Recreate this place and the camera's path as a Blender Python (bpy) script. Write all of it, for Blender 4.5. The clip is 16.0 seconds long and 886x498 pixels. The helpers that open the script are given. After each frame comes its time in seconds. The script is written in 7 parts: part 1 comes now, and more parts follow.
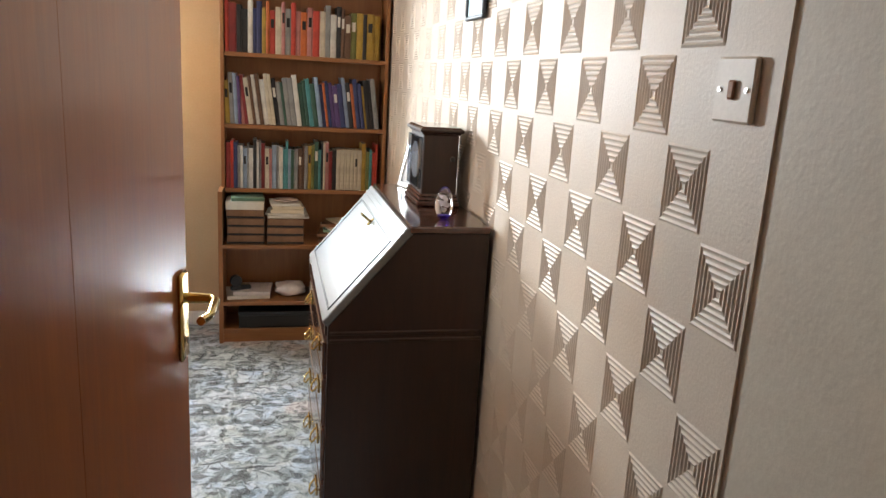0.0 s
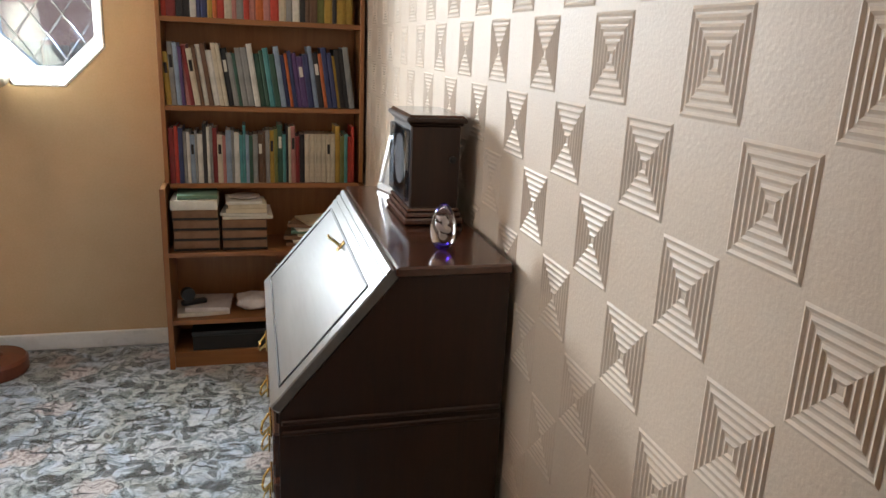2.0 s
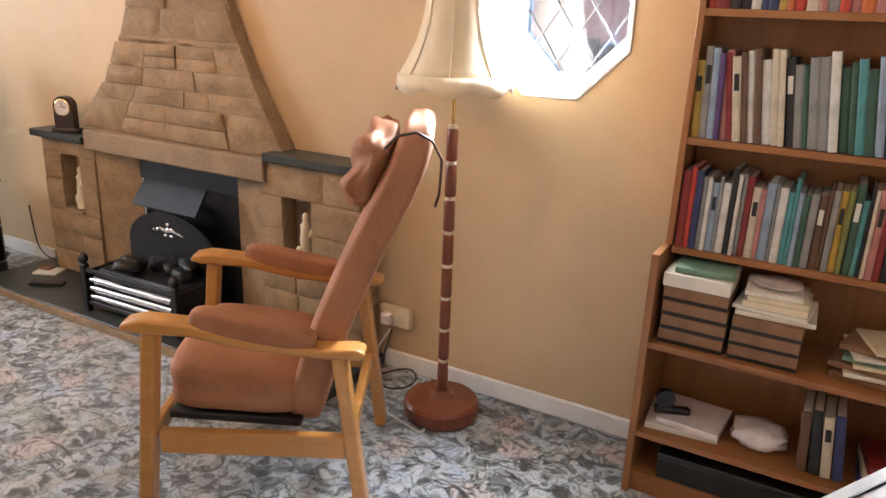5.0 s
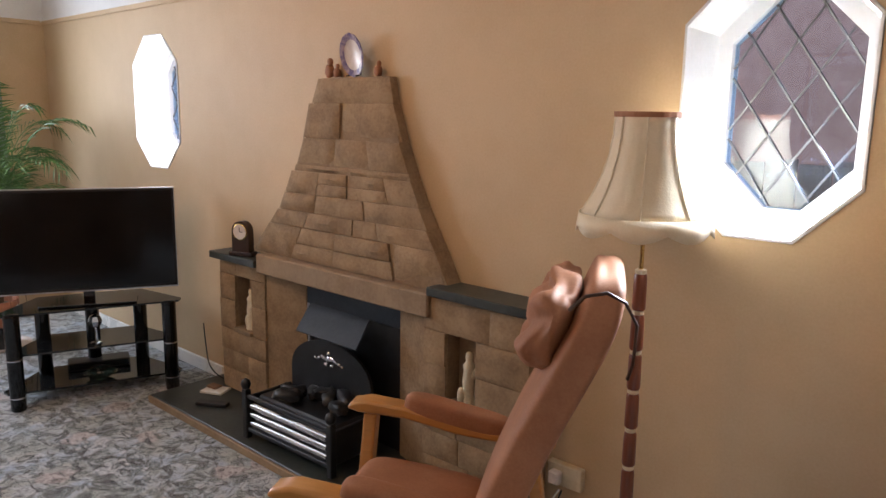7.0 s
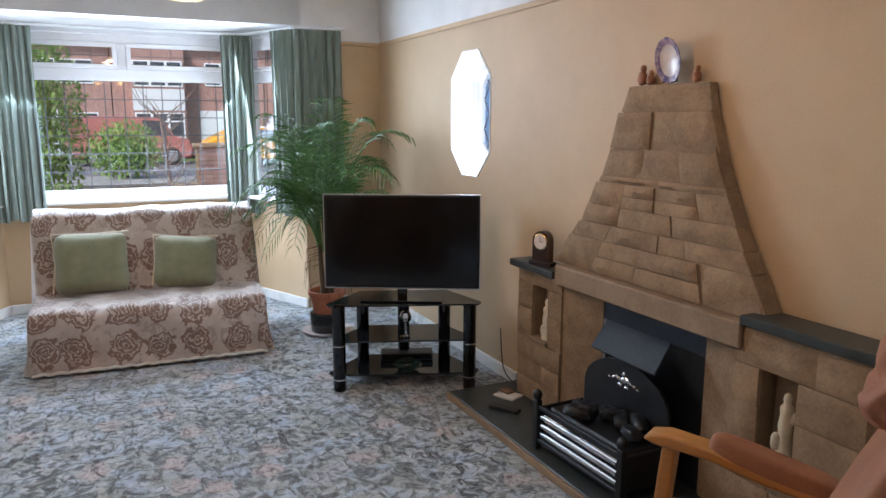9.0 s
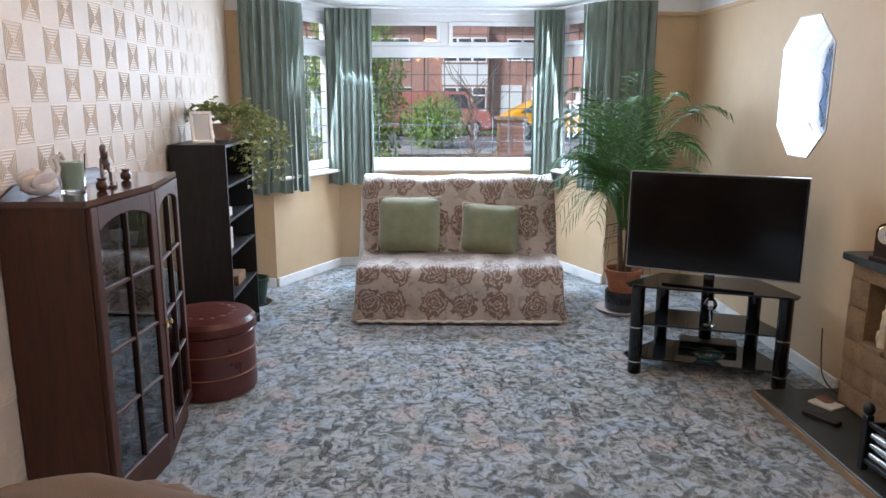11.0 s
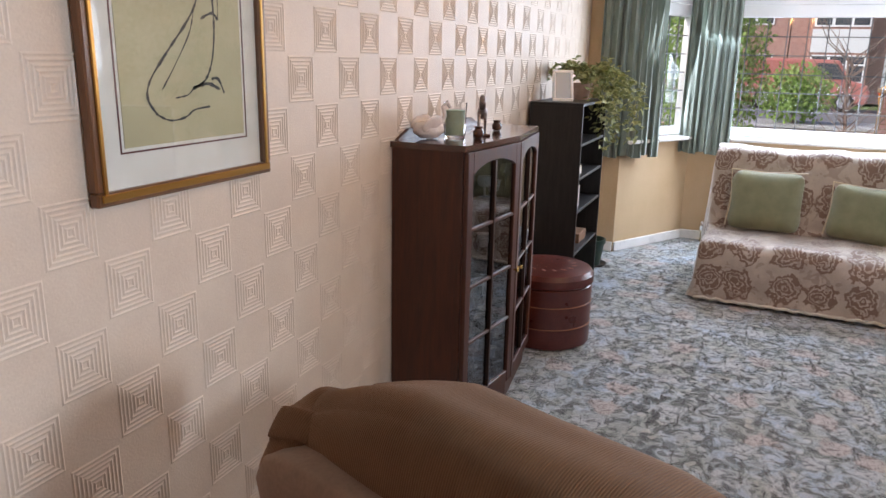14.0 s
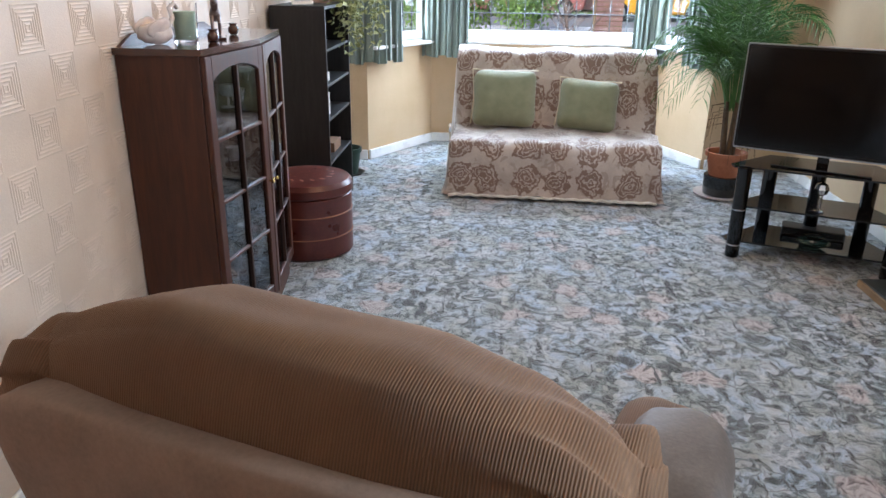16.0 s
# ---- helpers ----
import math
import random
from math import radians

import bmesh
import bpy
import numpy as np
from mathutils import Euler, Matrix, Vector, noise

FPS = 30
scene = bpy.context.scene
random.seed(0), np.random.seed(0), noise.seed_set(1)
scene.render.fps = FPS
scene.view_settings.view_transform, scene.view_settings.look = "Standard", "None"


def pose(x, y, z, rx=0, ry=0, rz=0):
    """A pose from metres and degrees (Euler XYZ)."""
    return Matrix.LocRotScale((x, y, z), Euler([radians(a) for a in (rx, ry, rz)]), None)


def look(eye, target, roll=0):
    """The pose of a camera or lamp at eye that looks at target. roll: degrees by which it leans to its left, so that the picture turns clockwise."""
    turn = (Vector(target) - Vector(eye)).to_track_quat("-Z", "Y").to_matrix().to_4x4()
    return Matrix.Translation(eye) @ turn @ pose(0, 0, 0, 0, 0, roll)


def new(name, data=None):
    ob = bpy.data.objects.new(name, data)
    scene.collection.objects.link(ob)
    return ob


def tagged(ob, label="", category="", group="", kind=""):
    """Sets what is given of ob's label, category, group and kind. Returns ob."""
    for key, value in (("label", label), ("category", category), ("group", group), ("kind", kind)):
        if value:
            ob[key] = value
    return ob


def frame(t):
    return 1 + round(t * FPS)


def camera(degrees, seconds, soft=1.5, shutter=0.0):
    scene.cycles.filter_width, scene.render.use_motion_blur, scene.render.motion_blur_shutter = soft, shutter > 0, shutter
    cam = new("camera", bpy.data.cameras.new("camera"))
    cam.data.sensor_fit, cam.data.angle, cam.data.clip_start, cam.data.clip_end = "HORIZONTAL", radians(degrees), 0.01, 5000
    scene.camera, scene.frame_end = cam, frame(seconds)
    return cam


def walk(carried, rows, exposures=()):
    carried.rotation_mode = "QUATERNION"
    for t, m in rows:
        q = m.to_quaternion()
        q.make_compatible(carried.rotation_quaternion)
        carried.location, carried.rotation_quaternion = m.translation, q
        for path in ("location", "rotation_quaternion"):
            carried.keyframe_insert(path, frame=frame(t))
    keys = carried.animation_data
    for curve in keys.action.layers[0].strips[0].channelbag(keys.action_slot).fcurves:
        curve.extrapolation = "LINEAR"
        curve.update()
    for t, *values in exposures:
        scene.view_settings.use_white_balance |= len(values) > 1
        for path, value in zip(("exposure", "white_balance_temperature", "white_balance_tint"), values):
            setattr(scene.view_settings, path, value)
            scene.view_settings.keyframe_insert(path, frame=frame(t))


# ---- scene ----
cam = camera(62.5, 16.0)
PATH = [
    (0, (1.395, 0.813, 1.426), (1.852, 2.706, 0.969), 3.4),
    (0.5, (1.399, 0.89, 1.417), (1.888, 2.767, 0.927), 3.4),
    (1, (1.459, 1.092, 1.413), (1.954, 2.962, 0.906), 3.3),
    (1.5, (1.504, 1.287, 1.415), (2.013, 3.149, 0.892), 3.0),
    (2, (1.514, 1.451, 1.427), (2.007, 3.313, 0.887), 2.5),
    (2.5, (1.574, 1.642, 1.415), (1.951, 3.526, 0.859), 2.3),
    (3, (1.634, 1.831, 1.409), (1.814, 3.741, 0.844), 2.7),
    (3.5, (1.638, 2.04, 1.396), (1.565, 3.952, 0.815), 2.6),
    (4, (1.609, 2.199, 1.403), (1.241, 4.074, 0.812), 2.7),
    (4.5, (1.595, 2.385, 1.45), (0.928, 4.164, 0.825), 2.6),
    (5, (1.577, 2.522, 1.455), (0.656, 4.186, 0.835), 2.3),
    (5.2, (1.547, 2.562, 1.459), (0.548, 4.18, 0.84), 2.0),
    (7.3, (1.346, 2.768, 1.536), (-0.037, 4.178, 1.215), 0.6),
    (7.5, (1.331, 2.796, 1.533), (-0.112, 4.146, 1.225), 0.3),
    (8, (1.311, 2.788, 1.54), (-0.265, 3.981, 1.233), 0.1),
    (8.5, (1.297, 2.779, 1.539), (-0.394, 3.797, 1.216), 0.1),
    (9, (1.279, 2.757, 1.538), (-0.506, 3.591, 1.192), 0.1),
    (9.5, (1.254, 2.737, 1.535), (-0.603, 3.383, 1.167), 0.0),
    (12, (1.235, 2.608, 1.539), (-0.698, 2.348, 1.099), 0.4),
    (12.5, (1.243, 2.594, 1.526), (-0.658, 2.167, 1.073), 0.5),
    (13, (1.247, 2.576, 1.527), (-0.611, 2.003, 1.06), 0.8),
    (13.5, (1.249, 2.553, 1.518), (-0.566, 1.867, 1.034), 1.2),
    (14, (1.257, 2.543, 1.501), (-0.526, 1.793, 0.99), 1.2),
    (14.5, (1.267, 2.545, 1.483), (-0.507, 1.81, 0.924), 1.1),
    (15, (1.271, 2.551, 1.465), (-0.526, 1.93, 0.845), 1.0),
    (15.5, (1.259, 2.565, 1.448), (-0.58, 2.157, 0.774), 0.9),
    (16, (1.248, 2.562, 1.444), (-0.618, 2.447, 0.734), 0.9),
]
EXPOSURES = [(0.0, 0.95, 7500, 17), (2.5, 0.48, 7400, 17), (3.5, 0.65, 7800, 22), (4.5, 1.15, 7500, 24), (5.2, 1.22, 7400, 24), (7.3, 0.36, 6900, 23), (9.7, 0.35, 6100, 16), (12.0, 0.36, 6400, 18), (14.5, 0.38, 6800, 22), (16.0, 0.76, 6100, 15)]
walk(cam, [(t, look(eye, target, roll)) for t, eye, target, roll in PATH], EXPOSURES)

# ---- light ----
SUN_EL = 38.0
world = bpy.data.worlds.new("sky")
scene.world = world
world.use_nodes = True
wn = world.node_tree.nodes
sky = wn.new("ShaderNodeTexSky")
sky.sky_type, sky.sun_disc = "NISHITA", False
sky.sun_elevation, sky.sun_rotation = radians(SUN_EL), radians(144)
world.node_tree.links.new(sky.outputs[0], wn["Background"].inputs[0])
wn["Background"].inputs[1].default_value = 0.15
sun = new("sun", bpy.data.lights.new("sun", "SUN"))
sun.data.energy, sun.data.angle, sun.data.color = 4.0, radians(10), (1.0, 0.95, 0.88)
sun.matrix_world = look((10, -14, 14), (0, 0, 0))


def window_light(name, m, w, h, power, colour=(0.76, 0.88, 1.0)):
    """Daylight of the sky, coming in through one window opening."""
    ob = new(name, bpy.data.lights.new(name, "AREA"))
    ob.data.shape, ob.data.size, ob.data.size_y = "RECTANGLE", w, h
    ob.data.energy, ob.data.color = power, colour
    ob.matrix_world = m
    return ob


window_light("daylight_bay", look((-5.21, 2.97, 1.64), (-2.7, 2.97, 0.1)), 1.75, 1.2, 92, (0.66, 0.84, 1.0))
window_light("daylight_bay_south", look((-4.90, 1.88, 1.52), (-4.40, 2.74, 1.4)), 0.7, 1.1, 14)
window_light("daylight_bay_north", look((-4.92, 4.02, 1.52), (-4.6, 3.2, 1.4)), 0.6, 1.1, 14)
window_light("daylight_octagon_east", look((0.66, 5.03, 1.62), (1.25, 1.7, 0.35)), 0.32, 0.56, 36, (0.70, 0.87, 1.0)).data.spread = radians(130)
window_light("daylight_octagon_west", look((-2.908, 5.06, 1.58), (-2.88, 4.0, 1.50)), 0.38, 0.62, 13)
bulb = new("lamp_ceiling", bpy.data.lights.new("lamp_ceiling", "POINT"))
bulb.data.energy, bulb.data.color, bulb.data.shadow_soft_size = 18, (1.0, 0.62, 0.32), 0.12
bulb.location = (-1.3, 2.97, 2.20)

# ---- plan ----
EAST, NORTH, SOUTH, WEST = 2.0, 4.9, 1.286, -4.55
CEIL, RAIL = 2.5, 2.15

# ---- materials ----
def nodes_of(name):
    m = bpy.data.materials.new(name)
    m.use_nodes = True
    nt = m.node_tree
    return m, nt, nt.nodes["Principled BSDF"], nt.nodes, nt.links


def coords(nt, scale=(1, 1, 1), space="Object"):
    tc = nt.nodes.new("ShaderNodeTexCoord")
    mp = nt.nodes.new("ShaderNodeMapping")
    mp.inputs["Scale"].default_value = scale
    nt.links.new(tc.outputs[space], mp.inputs["Vector"])
    return mp.outputs[0]


def noise_tex(nt, vec, scale, detail=4, rough=0.55, distort=0.0):
    n = nt.nodes.new("ShaderNodeTexNoise")
    n.inputs["Scale"].default_value, n.inputs["Detail"].default_value = scale, detail
    n.inputs["Roughness"].default_value, n.inputs["Distortion"].default_value = rough, distort
    nt.links.new(vec, n.inputs["Vector"])
    return n.outputs["Fac"]


def ramp(nt, fac, stops):
    r = nt.nodes.new("ShaderNodeValToRGB")
    el = r.color_ramp.elements
    while len(el) < len(stops):
        el.new(0.5)
    for e, (p, c) in zip(el, stops):
        e.position, e.color = p, (*c, 1) if len(c) == 3 else c
    nt.links.new(fac, r.inputs[0])
    return r.outputs[0]


def mixc(nt, fac, a, b, mode="MIX"):
    m = nt.nodes.new("ShaderNodeMix")
    m.data_type, m.blend_type = "RGBA", mode
    for sock, v in ((m.inputs[0], fac), (m.inputs[6], a), (m.inputs[7], b)):
        if isinstance(v, (int, float)):
            sock.default_value = v
        elif isinstance(v, tuple):
            sock.default_value = (*v, 1)
        else:
            nt.links.new(v, sock)
    return m.outputs[2]


def calc(nt, op, a, b=0.0, c=0.0):
    m = nt.nodes.new("ShaderNodeMath")
    m.operation = op
    for sock, v in zip(m.inputs, (a, b, c)):
        if isinstance(v, (int, float)):
            sock.default_value = v
        else:
            nt.links.new(v, sock)
    return m.outputs[0]


def bump(nt, b, height, strength, dist=0.01):
    n = nt.nodes.new("ShaderNodeBump")
    n.inputs["Strength"].default_value, n.inputs["Distance"].default_value = strength, dist
    nt.links.new(height, n.inputs["Height"])
    nt.links.new(n.outputs[0], b.inputs["Normal"])


def surface(name, c1, c2, scale=6.0, rough=0.6, fine=80.0, relief=0.2, metal=0.0, stretch=(1, 1, 1), coat=0.0, vary=0.0, sheen=0.0, dist=0.004, distort=0.0, spread=0.12):
    """A surface of two colours in soft patches, with fine grain, relief and uneven gloss."""
    m, nt, b, nodes, links = nodes_of(name)
    vec = coords(nt, stretch)
    big = noise_tex(nt, vec, scale, 5, 0.6, distort)
    small = noise_tex(nt, vec, fine, 3)
    f = calc(nt, "ADD", calc(nt, "MULTIPLY", big, 0.7), calc(nt, "MULTIPLY", small, 0.3))
    col = ramp(nt, f, [(0.5 - spread, c1), (0.5 + spread, c2)])
    if vary:
        oi = nodes.new("ShaderNodeObjectInfo")
        hsv = nodes.new("ShaderNodeHueSaturation")
        links.new(calc(nt, "ADD", 1.0 - vary / 2, calc(nt, "MULTIPLY", oi.outputs["Random"], vary)), hsv.inputs["Value"])
        links.new(col, hsv.inputs["Color"])
        col = hsv.outputs[0]
    links.new(col, b.inputs["Base Color"])
    links.new(calc(nt, "ADD", rough - 0.08, calc(nt, "MULTIPLY", big, 0.16)), b.inputs["Roughness"])
    b.inputs["Metallic"].default_value = metal
    b.inputs["Coat Weight"].default_value = coat
    b.inputs["Coat Roughness"].default_value = 0.12
    b.inputs["Sheen Weight"].default_value = sheen
    if relief:
        bump(nt, b, small, relief, dist)
    return m


def wood(name, c1, c2, axis=2, rough=0.35, coat=0.2, scale=1.0, vary=0.0):
    st = [9.0 * scale] * 3
    st[axis] = 0.8 * scale
    return surface(name, c1, c2, 2.2, rough, 14.0, 0.06, 0, tuple(st), coat, vary, dist=0.002, distort=1.2, spread=0.2)


def plain(name, col, rough=0.4, metal=0.0, emit=0.0):
    m, nt, b, nodes, links = nodes_of(name)
    b.inputs["Base Color"].default_value = (*col, 1)
    b.inputs["Roughness"].default_value, b.inputs["Metallic"].default_value = rough, metal
    if emit:
        b.inputs["Emission Color"].default_value = (*col, 1)
        b.inputs["Emission Strength"].default_value = emit
    return m


def glass(name, tint=(1, 1, 1), rough=0.0, ior=1.45):
    m, nt, b, nodes, links = nodes_of(name)
    b.inputs["Base Color"].default_value = (*tint, 1)
    b.inputs["Roughness"].default_value = rough
    b.inputs["Transmission Weight"].default_value = 1.0
    b.inputs["IOR"].default_value = ior
    return m


def pane_glass(name, tint=(1, 1, 1), gloss=0.08):
    """Thin flat glass: see-through with a faint mirror."""
    m, nt, b, nodes, links = nodes_of(name)
    tr = nodes.new("ShaderNodeBsdfTransparent")
    tr.inputs[0].default_value = (*tint, 1)
    gl = nodes.new("ShaderNodeBsdfGlossy")
    gl.inputs["Roughness"].default_value = 0.02
    mx = nodes.new("ShaderNodeMixShader")
    mx.inputs[0].default_value = gloss
    links.new(tr.outputs[0], mx.inputs[1])
    links.new(gl.outputs[0], mx.inputs[2])
    links.new(mx.outputs[0], nodes["Material Output"].inputs[0])
    return m


def carpet_material():
    m, nt, b, nodes, links = nodes_of("floral_carpet")
    vec = coords(nt)
    warp = nodes.new("ShaderNodeTexNoise")
    warp.inputs["Scale"].default_value, warp.inputs["Detail"].default_value = 9.0, 2
    links.new(vec, warp.inputs["Vector"])
    add = nodes.new("ShaderNodeVectorMath")
    add.operation = "MULTIPLY_ADD"
    add.inputs[1].default_value = (0.10, 0.10, 0.0)
    links.new(warp.outputs["Color"], add.inputs[0])
    links.new(vec, add.inputs[2])
    wv = add.outputs[0]

    def cells(scale, feature="F1"):
        v = nodes.new("ShaderNodeTexVoronoi")
        v.feature, v.voronoi_dimensions = feature, "2D"
        v.inputs["Scale"].default_value = scale
        links.new(wv, v.inputs["Vector"])
        return v
    leaves = noise_tex(nt, wv, 15.0, 6, 0.72, 0.7)
    col = ramp(nt, leaves, [(0.38, (0.014, 0.017, 0.016)), (0.44, (0.10, 0.125, 0.13)), (0.49, (0.33, 0.40, 0.43)), (0.56, (0.64, 0.71, 0.77)), (0.64, (0.30, 0.36, 0.39)), (0.72, (0.05, 0.06, 0.055))])
    petals = cells(21.0)
    spot = nodes.new("ShaderNodeSeparateColor")
    links.new(petals.outputs["Color"], spot.inputs[0])
    inside = calc(nt, "LESS_THAN", petals.outputs["Distance"], calc(nt, "MULTIPLY", spot.outputs[1], 0.52))
    col = mixc(nt, calc(nt, "MULTIPLY", inside, 0.75), col, ramp(nt, spot.outputs[0], [(0.30, (0.03, 0.035, 0.037)), (0.42, (0.20, 0.23, 0.25)), (0.62, (0.52, 0.57, 0.62)), (0.85, (0.74, 0.77, 0.80))]))
    tint = ramp(nt, noise_tex(nt, wv, 5.5, 3, 0.5, 0.8), [(0.40, (0.80, 0.76, 0.64)), (0.52, (1.0, 1.0, 1.0)), (0.66, (0.86, 0.97, 1.12))])
    col = mixc(nt, 0.8, col, tint, "MULTIPLY")
    stems = cells(12.0, "DISTANCE_TO_EDGE")
    stem = calc(nt, "MULTIPLY", calc(nt, "LESS_THAN", stems.outputs["Distance"], 0.040), ramp(nt, noise_tex(nt, vec, 7, 3), [(0.46, (0, 0, 0)), (0.52, (1, 1, 1))]))
    col = mixc(nt, calc(nt, "MULTIPLY", stem, 0.55), col, (0.022, 0.030, 0.027))
    rose = cells(3.6)
    seps = nodes.new("ShaderNodeSeparateColor")
    links.new(rose.outputs["Color"], seps.inputs[0])
    d = rose.outputs["Distance"]
    petal = noise_tex(nt, wv, 24, 4, 0.6, 1.2)
    rosecol = ramp(nt, petal, [(0.38, (0.10, 0.07, 0.066)), (0.47, (0.44, 0.36, 0.345)), (0.55, (0.74, 0.68, 0.665)), (0.66, (0.36, 0.31, 0.30))])
    pale = ramp(nt, petal, [(0.38, (0.08, 0.09, 0.10)), (0.48, (0.38, 0.43, 0.47)), (0.58, (0.74, 0.77, 0.79)), (0.68, (0.30, 0.34, 0.38))])
    bloom = mixc(nt, calc(nt, "GREATER_THAN", seps.outputs[0], 0.5), pale, rosecol)
    rim = calc(nt, "ADD", d, calc(nt, "MULTIPLY", noise_tex(nt, vec, 13, 4, 0.65), 0.62))
    mask = calc(nt, "MULTIPLY", ramp(nt, rim, [(0.50, (1, 1, 1)), (0.58, (0, 0, 0))]), calc(nt, "GREATER_THAN", seps.outputs[1], 0.2))
    col = mixc(nt, mask, col, bloom)
    streak = ramp(nt, noise_tex(nt, coords(nt, (5, 16, 1)), 1.3, 5, 0.65, 0.6), [(0.36, (1, 1, 1)), (0.42, (0, 0, 0))])
    col = mixc(nt, streak, col, (0.018, 0.022, 0.025))
    tuft = noise_tex(nt, vec, 420, 2)
    col = mixc(nt, 0.35, col, ramp(nt, tuft, [(0.3, (0.35, 0.35, 0.35)), (0.7, (1, 1, 1))]), "MULTIPLY")
    links.new(col, b.inputs["Base Color"])
    b.inputs["Roughness"].default_value = 0.85
    b.inputs["Sheen Weight"].default_value = 0.7
    b.inputs["Sheen Roughness"].default_value = 0.4
    bump(nt, b, tuft, 0.7, 0.006)
    return m


def throw_material():
    m, nt, b, nodes, links = nodes_of("rose_throw")
    vec = coords(nt)
    sepv = nodes.new("ShaderNodeSeparateXYZ")
    links.new(vec, sepv.inputs[0])
    comb = nodes.new("ShaderNodeCombineXYZ")
    links.new(sepv.outputs[1], comb.inputs[0])
    links.new(calc(nt, "ADD", sepv.outputs[2], calc(nt, "MULTIPLY", sepv.outputs[0], 0.8)), comb.inputs[1])
    v = nodes.new("ShaderNodeTexVoronoi")
    v.voronoi_dimensions = "2D"
    v.inputs["Scale"].default_value, v.inputs["Randomness"].default_value = 4.5, 0.3
    links.new(comb.outputs[0], v.inputs["Vector"])
    n = noise_tex(nt, vec, 16, 4)
    d = calc(nt, "ADD", v.outputs["Distance"], calc(nt, "MULTIPLY", n, 0.7))
    rings = calc(nt, "SINE", calc(nt, "MULTIPLY", d, 46.0))
    line = calc(nt, "MULTIPLY", calc(nt, "GREATER_THAN", rings, -0.4), calc(nt, "LESS_THAN", d, 0.78))
    weave = noise_tex(nt, vec, 260, 2)
    base = ramp(nt, noise_tex(nt, vec, 8, 3), [(0.35, (0.47, 0.385, 0.325)), (0.7, (0.62, 0.525, 0.45))])
    vine = ramp(nt, noise_tex(nt, vec, 11, 3, 0.5, 1.5), [(0.56, (0, 0, 0)), (0.6, (1, 1, 1))])
    col = mixc(nt, line, mixc(nt, calc(nt, "MULTIPLY", vine, 0.6), base, (0.34, 0.25, 0.20)), (0.25, 0.155, 0.115))
    col = mixc(nt, 0.3, col, ramp(nt, weave, [(0.3, (0.5, 0.5, 0.5)), (0.7, (1, 1, 1))]), "MULTIPLY")
    links.new(col, b.inputs["Base Color"])
    b.inputs["Roughness"].default_value = 0.55
    b.inputs["Sheen Weight"].default_value = 1.0
    b.inputs["Sheen Roughness"].default_value = 0.35
    bump(nt, b, weave, 0.4, 0.003)
    return m


def corduroy_material():
    m, nt, b, nodes, links = nodes_of("brown_corduroy")
    vec = coords(nt)
    w = nodes.new("ShaderNodeTexWave")
    w.wave_type, w.bands_direction = "BANDS", "Y"
    w.inputs["Scale"].default_value, w.inputs["Distortion"].default_value = 70.0, 0.6
    w.inputs["Detail"].default_value = 1.0
    links.new(vec, w.inputs["Vector"])
    patch = ramp(nt, noise_tex(nt, vec, 5, 4), [(0.35, (0.082, 0.036, 0.013)), (0.7, (0.135, 0.062, 0.024))])
    col = mixc(nt, calc(nt, "MULTIPLY", w.outputs["Fac"], 0.45), patch, (0.22, 0.112, 0.048))
    links.new(col, b.inputs["Base Color"])
    b.inputs["Roughness"].default_value = 0.8
    b.inputs["Sheen Weight"].default_value = 0.12
    b.inputs["Sheen Tint"].default_value = (0.8, 0.5, 0.3, 1)
    bump(nt, b, w.outputs["Fac"], 0.5, 0.003)
    return m


